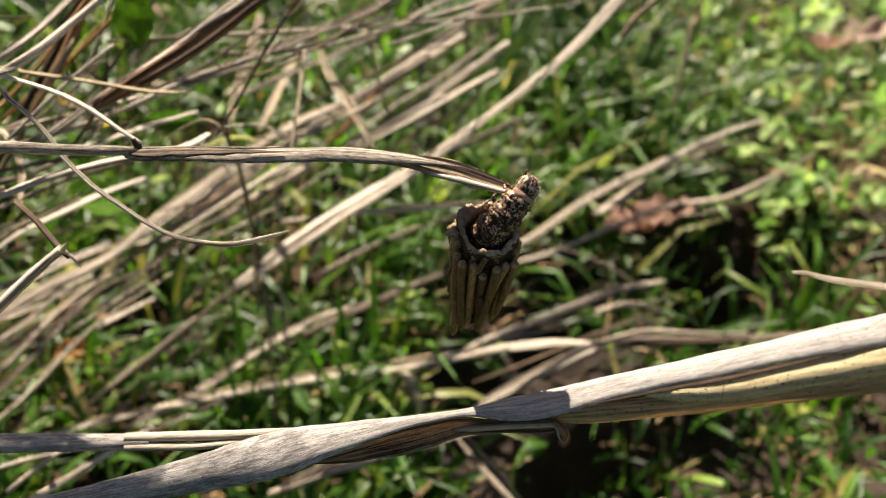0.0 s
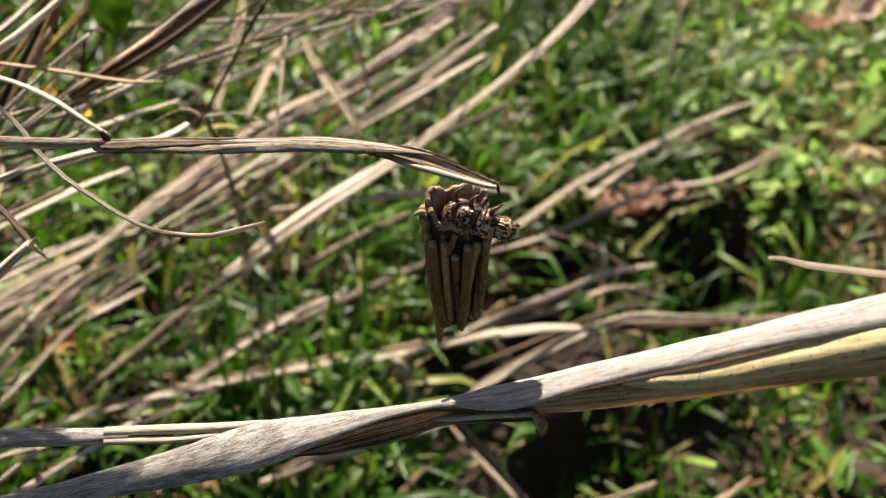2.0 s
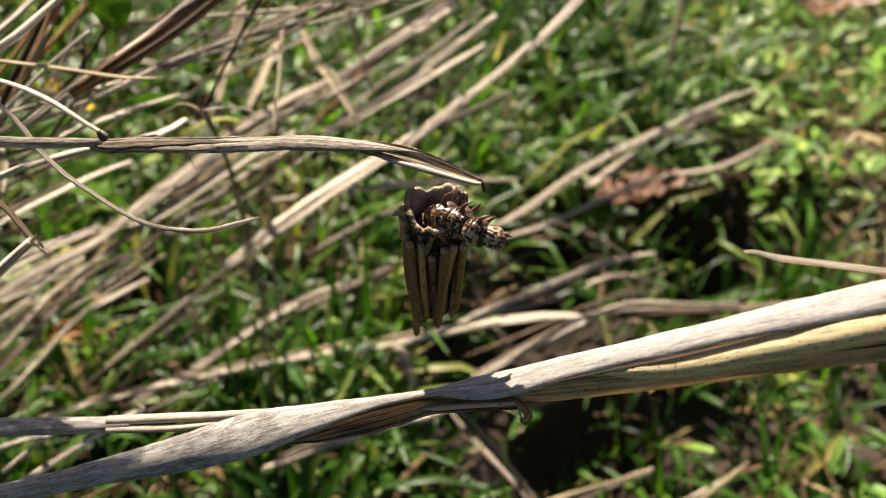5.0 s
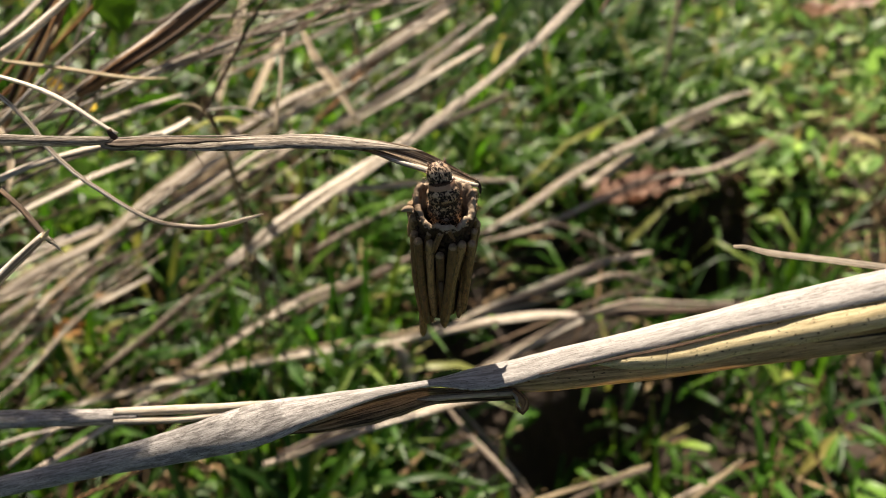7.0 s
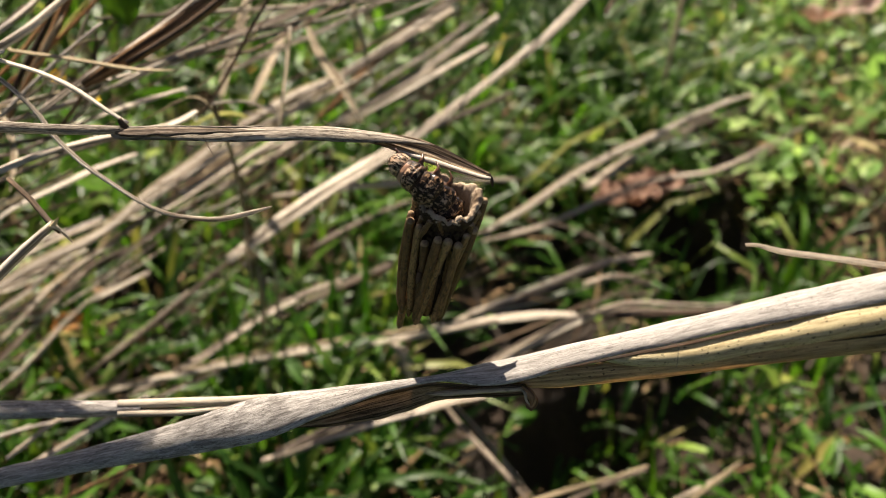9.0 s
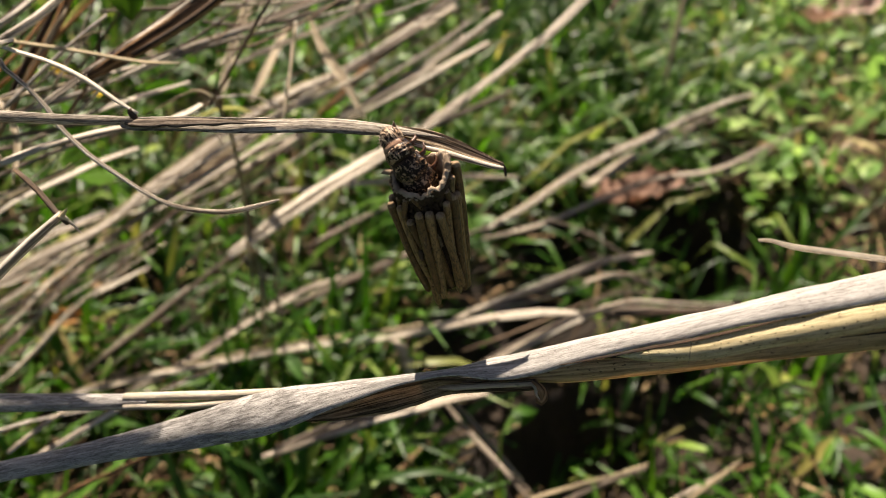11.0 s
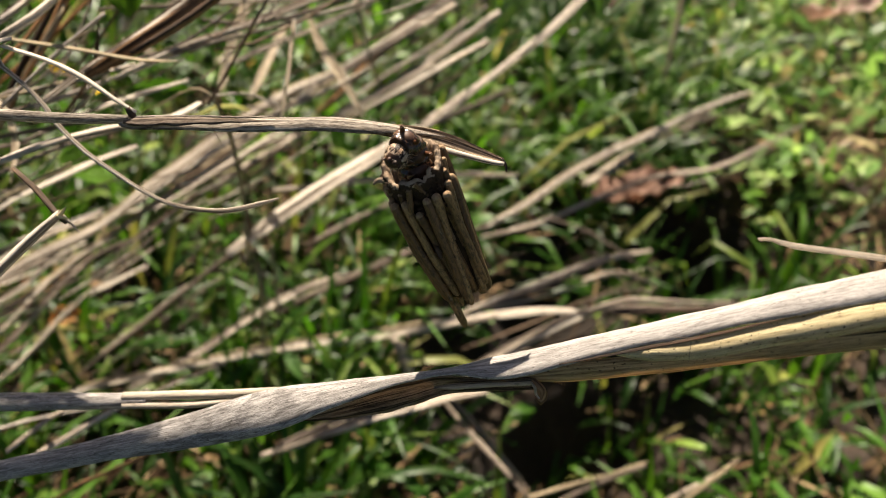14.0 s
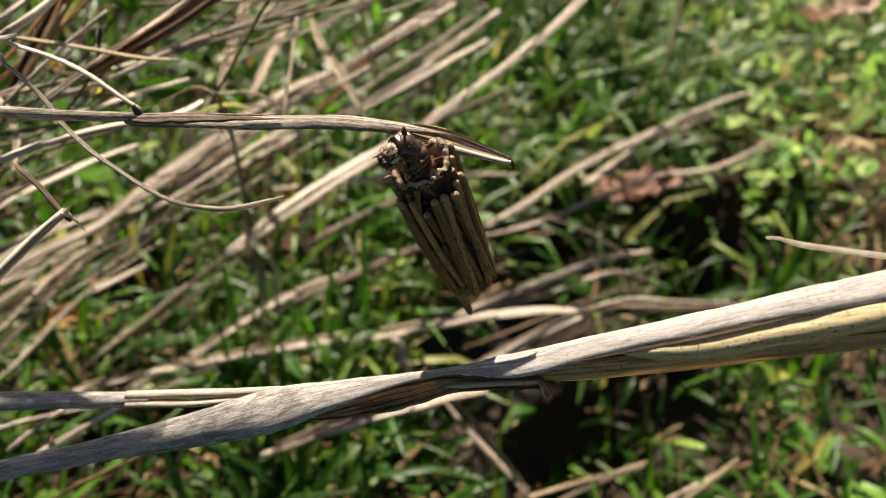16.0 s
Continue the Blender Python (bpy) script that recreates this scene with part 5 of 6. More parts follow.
# ---- the stem that the bag hangs from
def hanging_stem():
    top = empty("grass_stem")
    strip("culm", [(-0.07468, 0.11742, 0.27632, 0.00188), (-0.06903, 0.11691, 0.27668, 0.00196), (-0.06342, 0.11634, 0.27698, 0.00204), (-0.05786, 0.11577, 0.27727, 0.00185), (-0.05235, 0.11532, 0.27769, 0.00167), (-0.04811, 0.11493, 0.27813, 0.00140)], "tube", STRAW["stem"], top, "mottled grey lower stem", rough=0.08, step=0.0015, seed=201)
    strip("sheath", [(-0.04983, 0.11450, 0.27762, 0.00045), (-0.04913, 0.11450, 0.27765, 0.00149), (-0.04695, 0.11475, 0.27768, 0.00268), (-0.04174, 0.11493, 0.27789, 0.00298), (-0.03304, 0.11510, 0.27804, 0.00343), (-0.02429, 0.11536, 0.27844, 0.00388), (-0.01905, 0.11554, 0.27865, 0.00403), (-0.01378, 0.11548, 0.27860, 0.00389), (-0.00850, 0.11527, 0.27824, 0.00300), (-0.00496, 0.11510, 0.27790, 0.00190), (-0.00180, 0.11500, 0.27745, 0.00085), (0.00080, 0.11485, 0.27700, 0.00015)], "leaf", STRAW["stem"], top, "pale dry leaf sheath with a dark open seam", cup=0.2, rough=0.05, step=0.0012, seed=202, facing=UPWARD)
    tip = strip("twisted_tip", [(-0.01413, 0.11593, 0.27689, 0.00033), (-0.00866, 0.11580, 0.27707, 0.00200), (-0.00363, 0.11511, 0.27676, 0.00310), (0.00040, 0.11452, 0.27626, 0.00320), (0.00489, 0.11358, 0.27540, 0.00245), (0.00848, 0.11281, 0.27469, 0.00150), (0.01009, 0.11258, 0.27449, 0.00100)], "leaf", STRAW["striped"], top, "dark striped twisted end of the leaf", cup=-0.22, step=0.0008, seed=203, rough=0.08, facing=Vector((0.0, -0.35, 0.94)))
    strip("tip_fold", [(-0.00660, 0.11490, 0.27650, 0.00030), (-0.00363, 0.11371, 0.27636, 0.00070), (0.00040, 0.11312, 0.27586, 0.00100), (0.00489, 0.11250, 0.27510, 0.00104), (0.00848, 0.11214, 0.27450, 0.00092), (0.01010, 0.11212, 0.27436, 0.00072)], "tube", STRAW["pale"], tip, "pale fold along the twisted end", cup=0.3, step=0.0012, seed=204, facing=UPWARD)
    strip("tip_hook", [(0.00972, 0.11282, 0.27474, 0.00080), (0.01040, 0.11252, 0.27400, 0.00062), (0.01064, 0.11183, 0.27298, 0.00027)], "leaf", STRAW["dark"], tip, "black curled tip", step=0.0008, seed=205)
    strip("seam_gap", [(-0.04864, 0.11367, 0.27853, 0.00035), (-0.04674, 0.11351, 0.27871, 0.00125), (-0.04118, 0.11376, 0.27899, 0.00150), (-0.03657, 0.11384, 0.27916, 0.00130), (-0.03257, 0.11390, 0.27926, 0.00085), (-0.02855, 0.11395, 0.27934, 0.00040), (-0.02551, 0.11400, 0.27942, 0.00012)], "leaf", STRAW["seam"], top, "dark striped inside of the open sheath", step=0.0005, rough=0.4, seed=208, cup=0.1)
    strip("peeled_rim", [(-0.04826, 0.11474, 0.27866, 0.00017), (-0.04488, 0.11466, 0.27896, 0.00043), (-0.03881, 0.11476, 0.27925, 0.00035), (-0.03102, 0.11478, 0.27937, 0.00043), (-0.02584, 0.11496, 0.27957, 0.00017)], "leaf", STRAW["stem"], top, "ragged upper rim of the sheath", step=0.0005, rough=0.5, seed=209, cup=0.2)
    strip("seam", [(-0.04880, 0.11349, 0.27833, 0.00026), (-0.04645, 0.11338, 0.27800, 0.00035), (-0.04299, 0.11346, 0.27819, 0.00026), (-0.03934, 0.11325, 0.27807, 0.00009)], "leaf", STRAW["straw"], top, "thin peeled edge of the sheath", step=0.001, seed=206)
    strip("fray", [(-0.01660, 0.11596, 0.27931, 0.00018), (-0.01590, 0.11608, 0.27946, 0.00018), (-0.01689, 0.11650, 0.27987, 0.00009)], "tube", STRAW["straw"], top, "lifted straw fibre", step=0.0008, seed=210)
    strip("fibre", [(-0.03517, 0.11370, 0.27795, 0.00013), (-0.03443, 0.11281, 0.27703, 0.00013), (-0.03324, 0.11151, 0.27568, 0.00007)], "tube", STRAW["dark"], top, "hanging dark fibre", step=0.001, seed=207)
    return tagged(top, "weathered dry grass stem with a twisted drooping leaf tip", "grass stem"), tip


def leaf_stub():
    return tagged(strip("sheath_stub", [(-0.04801, 0.11510, 0.28006, 0.00078), (-0.04746, 0.11485, 0.27924, 0.00113), (-0.04704, 0.11469, 0.27864, 0.00070)], "leaf", STRAW["dark"], step=0.0008, seed=211, cup=0.5), "black shrivelled leaf base on the stem joint", "leaf stub")


STEM, TIP = hanging_stem()
leaf_stub()


# ---- the front blades
def front_blade():
    top = empty("dry_grass_blade")
    strip("blade", [(-0.08481, 0.08760, 0.21589, 0.00438), (-0.07748, 0.08790, 0.21935, 0.00386), (-0.06679, 0.08885, 0.22214, 0.00406), (-0.05626, 0.08991, 0.22505, 0.00448), (-0.04851, 0.08990, 0.22820, 0.00529), (-0.04030, 0.09063, 0.23068, 0.00634), (-0.03197, 0.09097, 0.23421, 0.00732), (-0.02485, 0.09118, 0.23757, 0.00699), (-0.01901, 0.09168, 0.23974, 0.00568), (-0.01316, 0.09150, 0.24264, 0.00445), (-0.00562, 0.09082, 0.24653, 0.00217), (0.00248, 0.09052, 0.24937, 0.00138), (0.00864, 0.09037, 0.25086, 0.00423), (0.01388, 0.09065, 0.25204, 0.00496), (0.02062, 0.09096, 0.25476, 0.00465), (0.02848, 0.09051, 0.25890, 0.00429), (0.03607, 0.09014, 0.26239, 0.00431), (0.04327, 0.08982, 0.26592, 0.00432), (0.05034, 0.08974, 0.26896, 0.00491), (0.05740, 0.08984, 0.27148, 0.00506), (0.06422, 0.08996, 0.27400, 0.00520), (0.07798, 0.09110, 0.27854, 0.00510)], "leaf", STRAW["blade"], top, "weathered pale face streaked grey", cup=0.14, step=0.0012, rough=0.04, seed=221, thick=0.0003, facing=UPWARD, roll=lambda u: 37 * max(0.0, min(1.0, (0.45 - u) / 0.16)))
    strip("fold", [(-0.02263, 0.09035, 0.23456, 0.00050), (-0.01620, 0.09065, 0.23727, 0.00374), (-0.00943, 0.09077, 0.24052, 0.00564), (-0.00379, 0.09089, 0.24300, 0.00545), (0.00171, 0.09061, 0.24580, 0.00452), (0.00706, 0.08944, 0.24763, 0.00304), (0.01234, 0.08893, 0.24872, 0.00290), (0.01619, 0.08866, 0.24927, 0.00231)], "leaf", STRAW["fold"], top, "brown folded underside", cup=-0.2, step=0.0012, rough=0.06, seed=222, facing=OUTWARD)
    strip("fold_lip", [(0.00034, 0.08956, 0.24610, 0.00045), (0.00349, 0.08953, 0.24689, 0.00118), (0.00966, 0.08892, 0.24862, 0.00116), (0.01575, 0.08860, 0.24992, 0.00115)], "leaf", STRAW["striped"], top, "striped rolled lip of the fold", cup=0.3, step=0.001, rough=0.12, seed=227, facing=UPWARD)
    strip("curled_end", [(0.01557, 0.08872, 0.25004, 0.00080), (0.01661, 0.08794, 0.24968, 0.00106), (0.01726, 0.08721, 0.24894, 0.00115), (0.01700, 0.08654, 0.24778, 0.00062), (0.01633, 0.08678, 0.24830, 0.00027)], "leaf", STRAW["umber"], top, "brown curled scrap at the fold's end", cup=0.6, step=0.0003, rough=0.6, seed=223)
    strip("frayed_bit", [(0.01534, 0.08805, 0.25006, 0.00035), (0.01596, 0.08751, 0.24965, 0.00053), (0.01617, 0.08679, 0.24889, 0.00044), (0.01674, 0.08637, 0.24831, 0.00018)], "leaf", STRAW["thin"], top, "pale frayed bit of the curl", cup=0.4, step=0.0003, rough=0.6, seed=229)
    strip("rolled_edge", [(0.02386, 0.08986, 0.25542, 0.00068), (0.02694, 0.08929, 0.25695, 0.00136), (0.03230, 0.08805, 0.25866, 0.00308), (0.03973, 0.08713, 0.26142, 0.00376), (0.04673, 0.08668, 0.26479, 0.00392), (0.05361, 0.08644, 0.26767, 0.00409), (0.06157, 0.08639, 0.27077, 0.00425), (0.07772, 0.08748, 0.27534, 0.00417)], "tube", STRAW["yellow"], top, "yellowish rolled edge with dark specks", step=0.0015, rough=0.03, seed=224)
    # solid dark strip painted in as the shadow gap below the blade's edge
    strip("crevice", [(0.01916, 0.08870, 0.25408, 0.00017), (0.02353, 0.08832, 0.25614, 0.00034), (0.02815, 0.08798, 0.25840, 0.00042), (0.03186, 0.08762, 0.26032, 0.00050), (0.03755, 0.08709, 0.26314, 0.00049), (0.04309, 0.08662, 0.26617, 0.00032), (0.04793, 0.08645, 0.26861, 0.00008)], "leaf", STRAW["dark"], top, "dark ragged strip standing in for the shadowed gap under the blade", cup=0.1, step=0.001, rough=0.3, seed=228)
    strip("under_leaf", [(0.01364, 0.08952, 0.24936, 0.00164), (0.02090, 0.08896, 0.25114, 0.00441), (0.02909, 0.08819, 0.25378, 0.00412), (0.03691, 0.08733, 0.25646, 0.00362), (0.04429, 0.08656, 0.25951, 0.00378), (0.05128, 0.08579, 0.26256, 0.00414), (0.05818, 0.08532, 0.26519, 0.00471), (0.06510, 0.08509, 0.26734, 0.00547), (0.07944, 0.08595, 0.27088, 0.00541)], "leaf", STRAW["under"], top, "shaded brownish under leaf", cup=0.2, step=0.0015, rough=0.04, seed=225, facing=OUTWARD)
    # another dark strip, for the shade between roll and under leaf
    strip("split", [(0.05600, 0.08500, 0.26680, 0.00010), (0.06400, 0.08460, 0.26920, 0.00045), (0.07900, 0.08520, 0.27220, 0.00080)], "leaf", STRAW["dark"], top, "dark strip standing in for the shaded gap between roll and under leaf", cup=0.1, step=0.001, rough=0.3, seed=230, facing=OUTWARD)
    strip("silk_thread", [(0.03429, 0.08688, 0.26325, 0.00010), (0.03621, 0.08657, 0.26371, 0.00010), (0.03634, 0.08552, 0.26260, 0.00010), (0.03616, 0.08415, 0.26085, 0.00006)], "tube", STRAW["pale"], top, "fine white thread across the roll", step=0.001, seed=226)
    return tagged(top, "broad twisted dry grass blade with a rolled yellow edge", "grass blade")


def split_stalk():
    top = empty("split_stalk")
    strip("culm", [(-0.09146, 0.10320, 0.21767, 0.00392), (-0.08419, 0.10282, 0.21894, 0.00389), (-0.07234, 0.10210, 0.22072, 0.00374), (-0.06072, 0.10137, 0.22250, 0.00348), (-0.05380, 0.10090, 0.22360, 0.00305)], "tube", STRAW["blade"], top, "mould-grey unsplit part", step=0.0015, rough=0.05, seed=231)
    strip("upper_strand", [(-0.05879, 0.10151, 0.22387, 0.00185), (-0.04920, 0.10101, 0.22538, 0.00190), (-0.03782, 0.09983, 0.22812, 0.00178), (-0.02664, 0.09825, 0.23189, 0.00135), (-0.02020, 0.09710, 0.23379, 0.00061)], "tube", STRAW["palegrey"], top, "pale tan upper strand", step=0.0015, rough=0.06, seed=232)
    strip("lower_strand", [(-0.05858, 0.10009, 0.22295, 0.00165), (-0.04896, 0.09940, 0.22441, 0.00158), (-0.04212, 0.09879, 0.22616, 0.00140), (-0.03323, 0.09840, 0.22893, 0.00083)], "tube", STRAW["palegrey"], top, "pale lower strand", step=0.0015, rough=0.06, seed=233)
    return tagged(top, "grey dry stalk split into two strands", "dry stalk")


front_blade()
split_stalk()
tagged(strip("dry_straw", [(0.04682, 0.09857, 0.27240, 0.00074), (0.04858, 0.09836, 0.27267, 0.00091), (0.05156, 0.09730, 0.27266, 0.00156), (0.05732, 0.09563, 0.27325, 0.00154), (0.06353, 0.09393, 0.27382, 0.00159), (0.07108, 0.09162, 0.27452, 0.00156), (0.07890, 0.08910, 0.27499, 0.00153)], "leaf", STRAW["thin"], step=0.0015, rough=0.08, cup=0.2, seed=241, facing=Vector((0.0, 0.25, 1.0))), "pale pointed dry straw with a split tip", "straw")


# ---- leaves and flowers lying behind
def broad_leaf(name, label, where, size, turn, material, width=0.45, curl=0.25, spin=0, crumple=0.12):
    """A leaf with a midrib fold, wavy rim and thickness."""
    bm = bmesh.new()
    nu, nv = 14, 8
    grid = []
    for i in range(nu + 1):
        u = i / nu
        half = width * (math.sin(math.pi * min(1, u * 1.02)) ** 0.75 + 0.02) * (1 + crumple * noise.noise((u * 7, size * 900, 2)))
        row = []
        for j in range(nv + 1):
            v = j / nv * 2 - 1
            z = 0.22 * abs(v) * half + curl * (u - 0.5) ** 2 + (0.02 + 0.25 * crumple) * noise.noise((u * 4, v * 2, size * 400)) + 0.12 * crumple * noise.noise((u * 11, v * 5, size * 700))
            row.append(bm.verts.new(((u - 0.5) * size, v * half * 0.5 * size, z * size)))
        grid.append(row)
    for a, b in zip(grid, grid[1:]):
        for j in range(nv):
            bm.faces.new((a[j], a[j + 1], b[j + 1], b[j])).smooth = True
    bmesh.ops.solidify(bm, geom=bm.faces[:], thickness=size * 0.012)
    ob = part(name, bm, material)
    ob.matrix_world = pose(*where, *turn) @ Matrix.Rotation(radians(spin), 4, "Z")
    return tagged(ob, label, "leaf")


broad_leaf("fallen_leaf", "curled reddish brown fallen leaf in the grass", (0.1431, 0.4150, 0.0310), 0.0700, (-6, -10, 12), DEADLEAF, 0.42, 0.35, 0, 0.55)
broad_leaf("fallen_leaf", "bleached pinkish fallen leaf on the weeds", (0.3608, 0.6809, 0.0366), 0.0420, (-5, 20, 60), PINKLEAF, 0.95, 0.9, 0, 0.6)
broad_leaf("fallen_leaf", "bleached pinkish fallen leaf on the weeds", (0.4094, 0.7065, 0.0361), 0.0420, (5, -15, 10), PINKLEAF, 0.95, 0.8, 0, 0.6)
broad_leaf("broad_leaf", "dark green broad leaf behind the stalks", (-0.0920, 0.2277, 0.2476), 0.0185, (52, 0, 0), DEEP, 0.66, 0.3, -80)
broad_leaf("broad_leaf", "dark green broad leaf in the shade of the stalks", (-0.1427, 0.2580, 0.1558), 0.0276, (40, 30, 70), DEEP, 0.8, 0.3)
broad_leaf("broad_leaf", "light green leaf behind the stem", (-0.1032, 0.2629, 0.1914), 0.0236, (50, 0, 0), HERB, 0.35, 0.3)
broad_leaf("flower_petal", "small yellow fallen petal among leaves", (-0.1548, 0.2860, 0.1852), 0.0060, (40, 20, 30), PETAL, 0.8, 0.3)
broad_leaf("flower_petal", "small yellow fallen petal among leaves", (-0.1208, 0.2452, 0.2013), 0.0048, (50, 0, 80), PETAL, 0.8, 0.3)
broad_leaf("fallen_leaf", "small orange brown fallen leaf among the stalks", (-0.2238, 0.3062, 0.0295), 0.0230, (10, 15, 70), ORANGELEAF, 0.5, 0.5, 0, 0.9)
broad_leaf("fallen_leaf", "small yellowed fallen leaf among the stalks", (-0.1975, 0.2840, 0.0330), 0.0190, (25, -15, 20), ORANGELEAF, 0.6, 0.6, 0, 0.5)



# ---- the bag of twigs
def twig_mesh(radius, length, seed):
    """A cut twig along -z with a rough rounded upper end; its cut end is the second material."""
    rnd = random.Random(seed)
    bm = bmesh.new()
    uvs = bm.loops.layers.uv.verify()
    n, rings = 9, []
    bow = rnd.uniform(-0.03, 0.03)
    levels = [(0.0, 0.5), (0.010, 0.88), (0.03, 1.0), (0.10, 1.0), (0.25, 1.0), (0.45, 0.97), (0.65, 1.0), (0.85, 0.95), (0.97, 0.85), (1.0, 0.5)]
    for u, k in levels:
        z = -u * length
        k *= 1 + 0.10 * rnd.uniform(-1, 1)
        cx = bow * length * math.sin(math.pi * u)
        rings.append([bm.verts.new((cx + radius * k * math.cos(a) * (1 + 0.08 * noise.noise((a, u * 9, seed))), radius * k * math.sin(a), z)) for a in [2 * math.pi * j / n for j in range(n)]])
    for i in range(len(rings) - 1):
        for j in range(n):
            j2 = (j + 1) % n
            face = bm.faces.new((rings[i][j], rings[i + 1][j], rings[i + 1][j2], rings[i][j2]))
            face.smooth = True
            face.material_index = 1 if i < 2 else 0
            for loop, (a, b) in zip(face.loops, ((j, i), (j, i + 1), (j + 1, i + 1), (j + 1, i))):
                loop[uvs].uv = (a / n * 6.28 * radius, levels[b][0] * length)
    bm.faces.new(list(reversed(rings[0]))[::-1]).material_index = 1
    bm.faces.new(rings[-1][::-1])
    me = bpy.data.meshes.new("twig")
    bm.to_mesh(me)
    bm.free()
    me.materials.append(TWIG)
    me.materials.append(CUT)
    return me


def rim_lift(a):
    """How far the ragged silk rim stands up at an angle round the bag."""
    c, d = math.cos(a), math.sin(a)
    return 0.0026 * max(0.0, math.cos(a - 2.8)) ** 4 + 0.0024 * max(0.0, math.cos(a - 0.8)) ** 3 + 0.0011 * noise.noise((c * 3, d * 3, 2)) + 0.0004 * noise.noise((c * 9, d * 9, 5)) + 0.00012 * noise.noise((c * 24, d * 24, 9))


def twig_bag():
    top = empty("bagworm_bag")
    rnd = random.Random(5)
    bm = bmesh.new()
    n, prof = 132, []
    # outer wall up to the ragged rim, then the inner wall down
    for z, r in ((-0.0235, 0.0012), (-0.0225, 0.0030), (-0.017, 0.0031), (-0.010, 0.0034), (-0.005, 0.0038), (-0.0018, 0.0044), (-0.0005, 0.0048), (0.0003, 0.0048), (0.0007, 0.0044), (0.0006, 0.0040), (-0.0006, 0.0036), (-0.003, 0.0035), (-0.012, 0.0033), (-0.016, 0.0008)):
        ring = []
        for j in range(n):
            a = 2 * math.pi * j / n
            lift = rim_lift(a) * (1 if -0.0019 < z < 0.001 else 0.4 if z == -0.003 else 0)
            k = 1 + 0.07 * noise.noise((math.cos(a) * 2.5, math.sin(a) * 2.5, z * 700)) + 0.06 * noise.noise((math.cos(a) * 14, math.sin(a) * 14, z * 2500))
            ring.append(bm.verts.new((r * k * math.cos(a), r * k * math.sin(a), z + lift)))
        prof.append(ring)
    for i, (p, q) in enumerate(zip(prof, prof[1:])):
        for j in range(n):
            face = bm.faces.new((p[j], p[(j + 1) % n], q[(j + 1) % n], q[j]))
            face.smooth = True
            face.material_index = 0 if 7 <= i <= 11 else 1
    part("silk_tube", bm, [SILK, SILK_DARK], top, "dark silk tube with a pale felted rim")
    count = 20
    for i in range(count):
        a = 2 * math.pi * i / count + rnd.uniform(-0.05, 0.05)
        radius = rnd.uniform(0.00056, 0.00080)
        # two runs of twigs step up to the rim, the rest end a little under it
        step = 0.0040 * math.exp(-(math.sin((a - 3.25) / 2) / 0.20) ** 2) + 0.0044 * math.exp(-(math.sin((a - 0.75) / 2) / 0.22) ** 2)
        z0 = -0.0018 - rnd.choice((0.0, 0.0004, 0.0007, 0.0022)) - rnd.uniform(0, 0.0005) + step
        length = rnd.uniform(0.0178, 0.0222) + 0.6 * step
        if i == 11:
            length = 0.0300
        out = 0.0053 + rnd.uniform(-0.0004, 0.0005)
        ob = new("twig", twig_mesh(radius, length, 40 + i))
        ob.parent = top
        lean = math.degrees(math.atan2(rnd.uniform(0.0012, 0.0020), length))
        ob.matrix_local = Matrix.Rotation(a, 4, "Z") @ pose(out, 0, z0, rnd.uniform(-4, 4), lean, 0)
        if i in (3, 8, 10, 15):
            bm = bmesh.new()
            sweep(bm, [(0.0, 0.0, 0.0, 0.0005), (0.0003, 0.0, -0.0011, 0.0009), (0.0006, 0.0001, -0.0021, 0.0003)], "leaf", step=0.0004, cup=0.3, thick=0.0001, rough=0.4, seed=i, facing=Vector((1, 0, 0.2)))
            scrap = part("bark_scrap", bm, STRAW["dark"], ob, "torn flake of bark")
            scrap.matrix_local = pose(radius * 0.9, 0, -length * rnd.uniform(0.3, 0.55))
    # an inner layer fills the gaps between the outer twigs
    for i in range(12):
        a = 2 * math.pi * i / 12 + rnd.uniform(-0.1, 0.1)
        ob = new("twig", twig_mesh(rnd.uniform(0.0006, 0.0008), rnd.uniform(0.0165, 0.0205), 60 + i))
        ob.parent = top
        ob.matrix_local = Matrix.Rotation(a, 4, "Z") @ pose(0.0036, 0, -0.0046 - rnd.uniform(0, 0.001), rnd.uniform(-3, 3), 4.5, 0)
    # crumbs of bark and silk felted to the rim and neck
    bm = bmesh.new()
    for i in range(520):
        a, up = rnd.uniform(0, 6.283), rnd.random()
        z = -0.0056 + 0.0054 * up + (rim_lift(a) if up > 0.75 else 0)
        lump = bmesh.ops.create_icosphere(bm, subdivisions=1, radius=rnd.uniform(0.00012, 0.00034))["verts"]
        bmesh.ops.scale(bm, verts=lump, vec=(rnd.uniform(0.6, 1.6), rnd.uniform(0.6, 1.6), rnd.uniform(0.6, 1.8)))
        bmesh.ops.translate(bm, verts=lump, vec=(0.0045 * math.cos(a), 0.0045 * math.sin(a), z))
    for f in bm.faces:
        f.material_index = 1
    for i in range(330):
        a = rnd.uniform(0, 6.283)
        lump = bmesh.ops.create_icosphere(bm, subdivisions=1, radius=rnd.uniform(0.00009, 0.00024))["verts"]
        bmesh.ops.scale(bm, verts=lump, vec=(rnd.uniform(0.6, 1.7), rnd.uniform(0.6, 1.7), rnd.uniform(0.5, 1.5)))
        out = rnd.uniform(0.0040, 0.0048)
        bmesh.ops.translate(bm, verts=lump, vec=(out * math.cos(a), out * math.sin(a), rim_lift(a) + rnd.uniform(-0.0005, 0.0003)))
        shade = 0 if rnd.random() < 0.22 else 1
        for face in {f for v in lump for f in v.link_faces}:
            face.material_index = shade
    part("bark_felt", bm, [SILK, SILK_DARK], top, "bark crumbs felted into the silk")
    # fine silk fibres stand off the lip
    bm = bmesh.new()
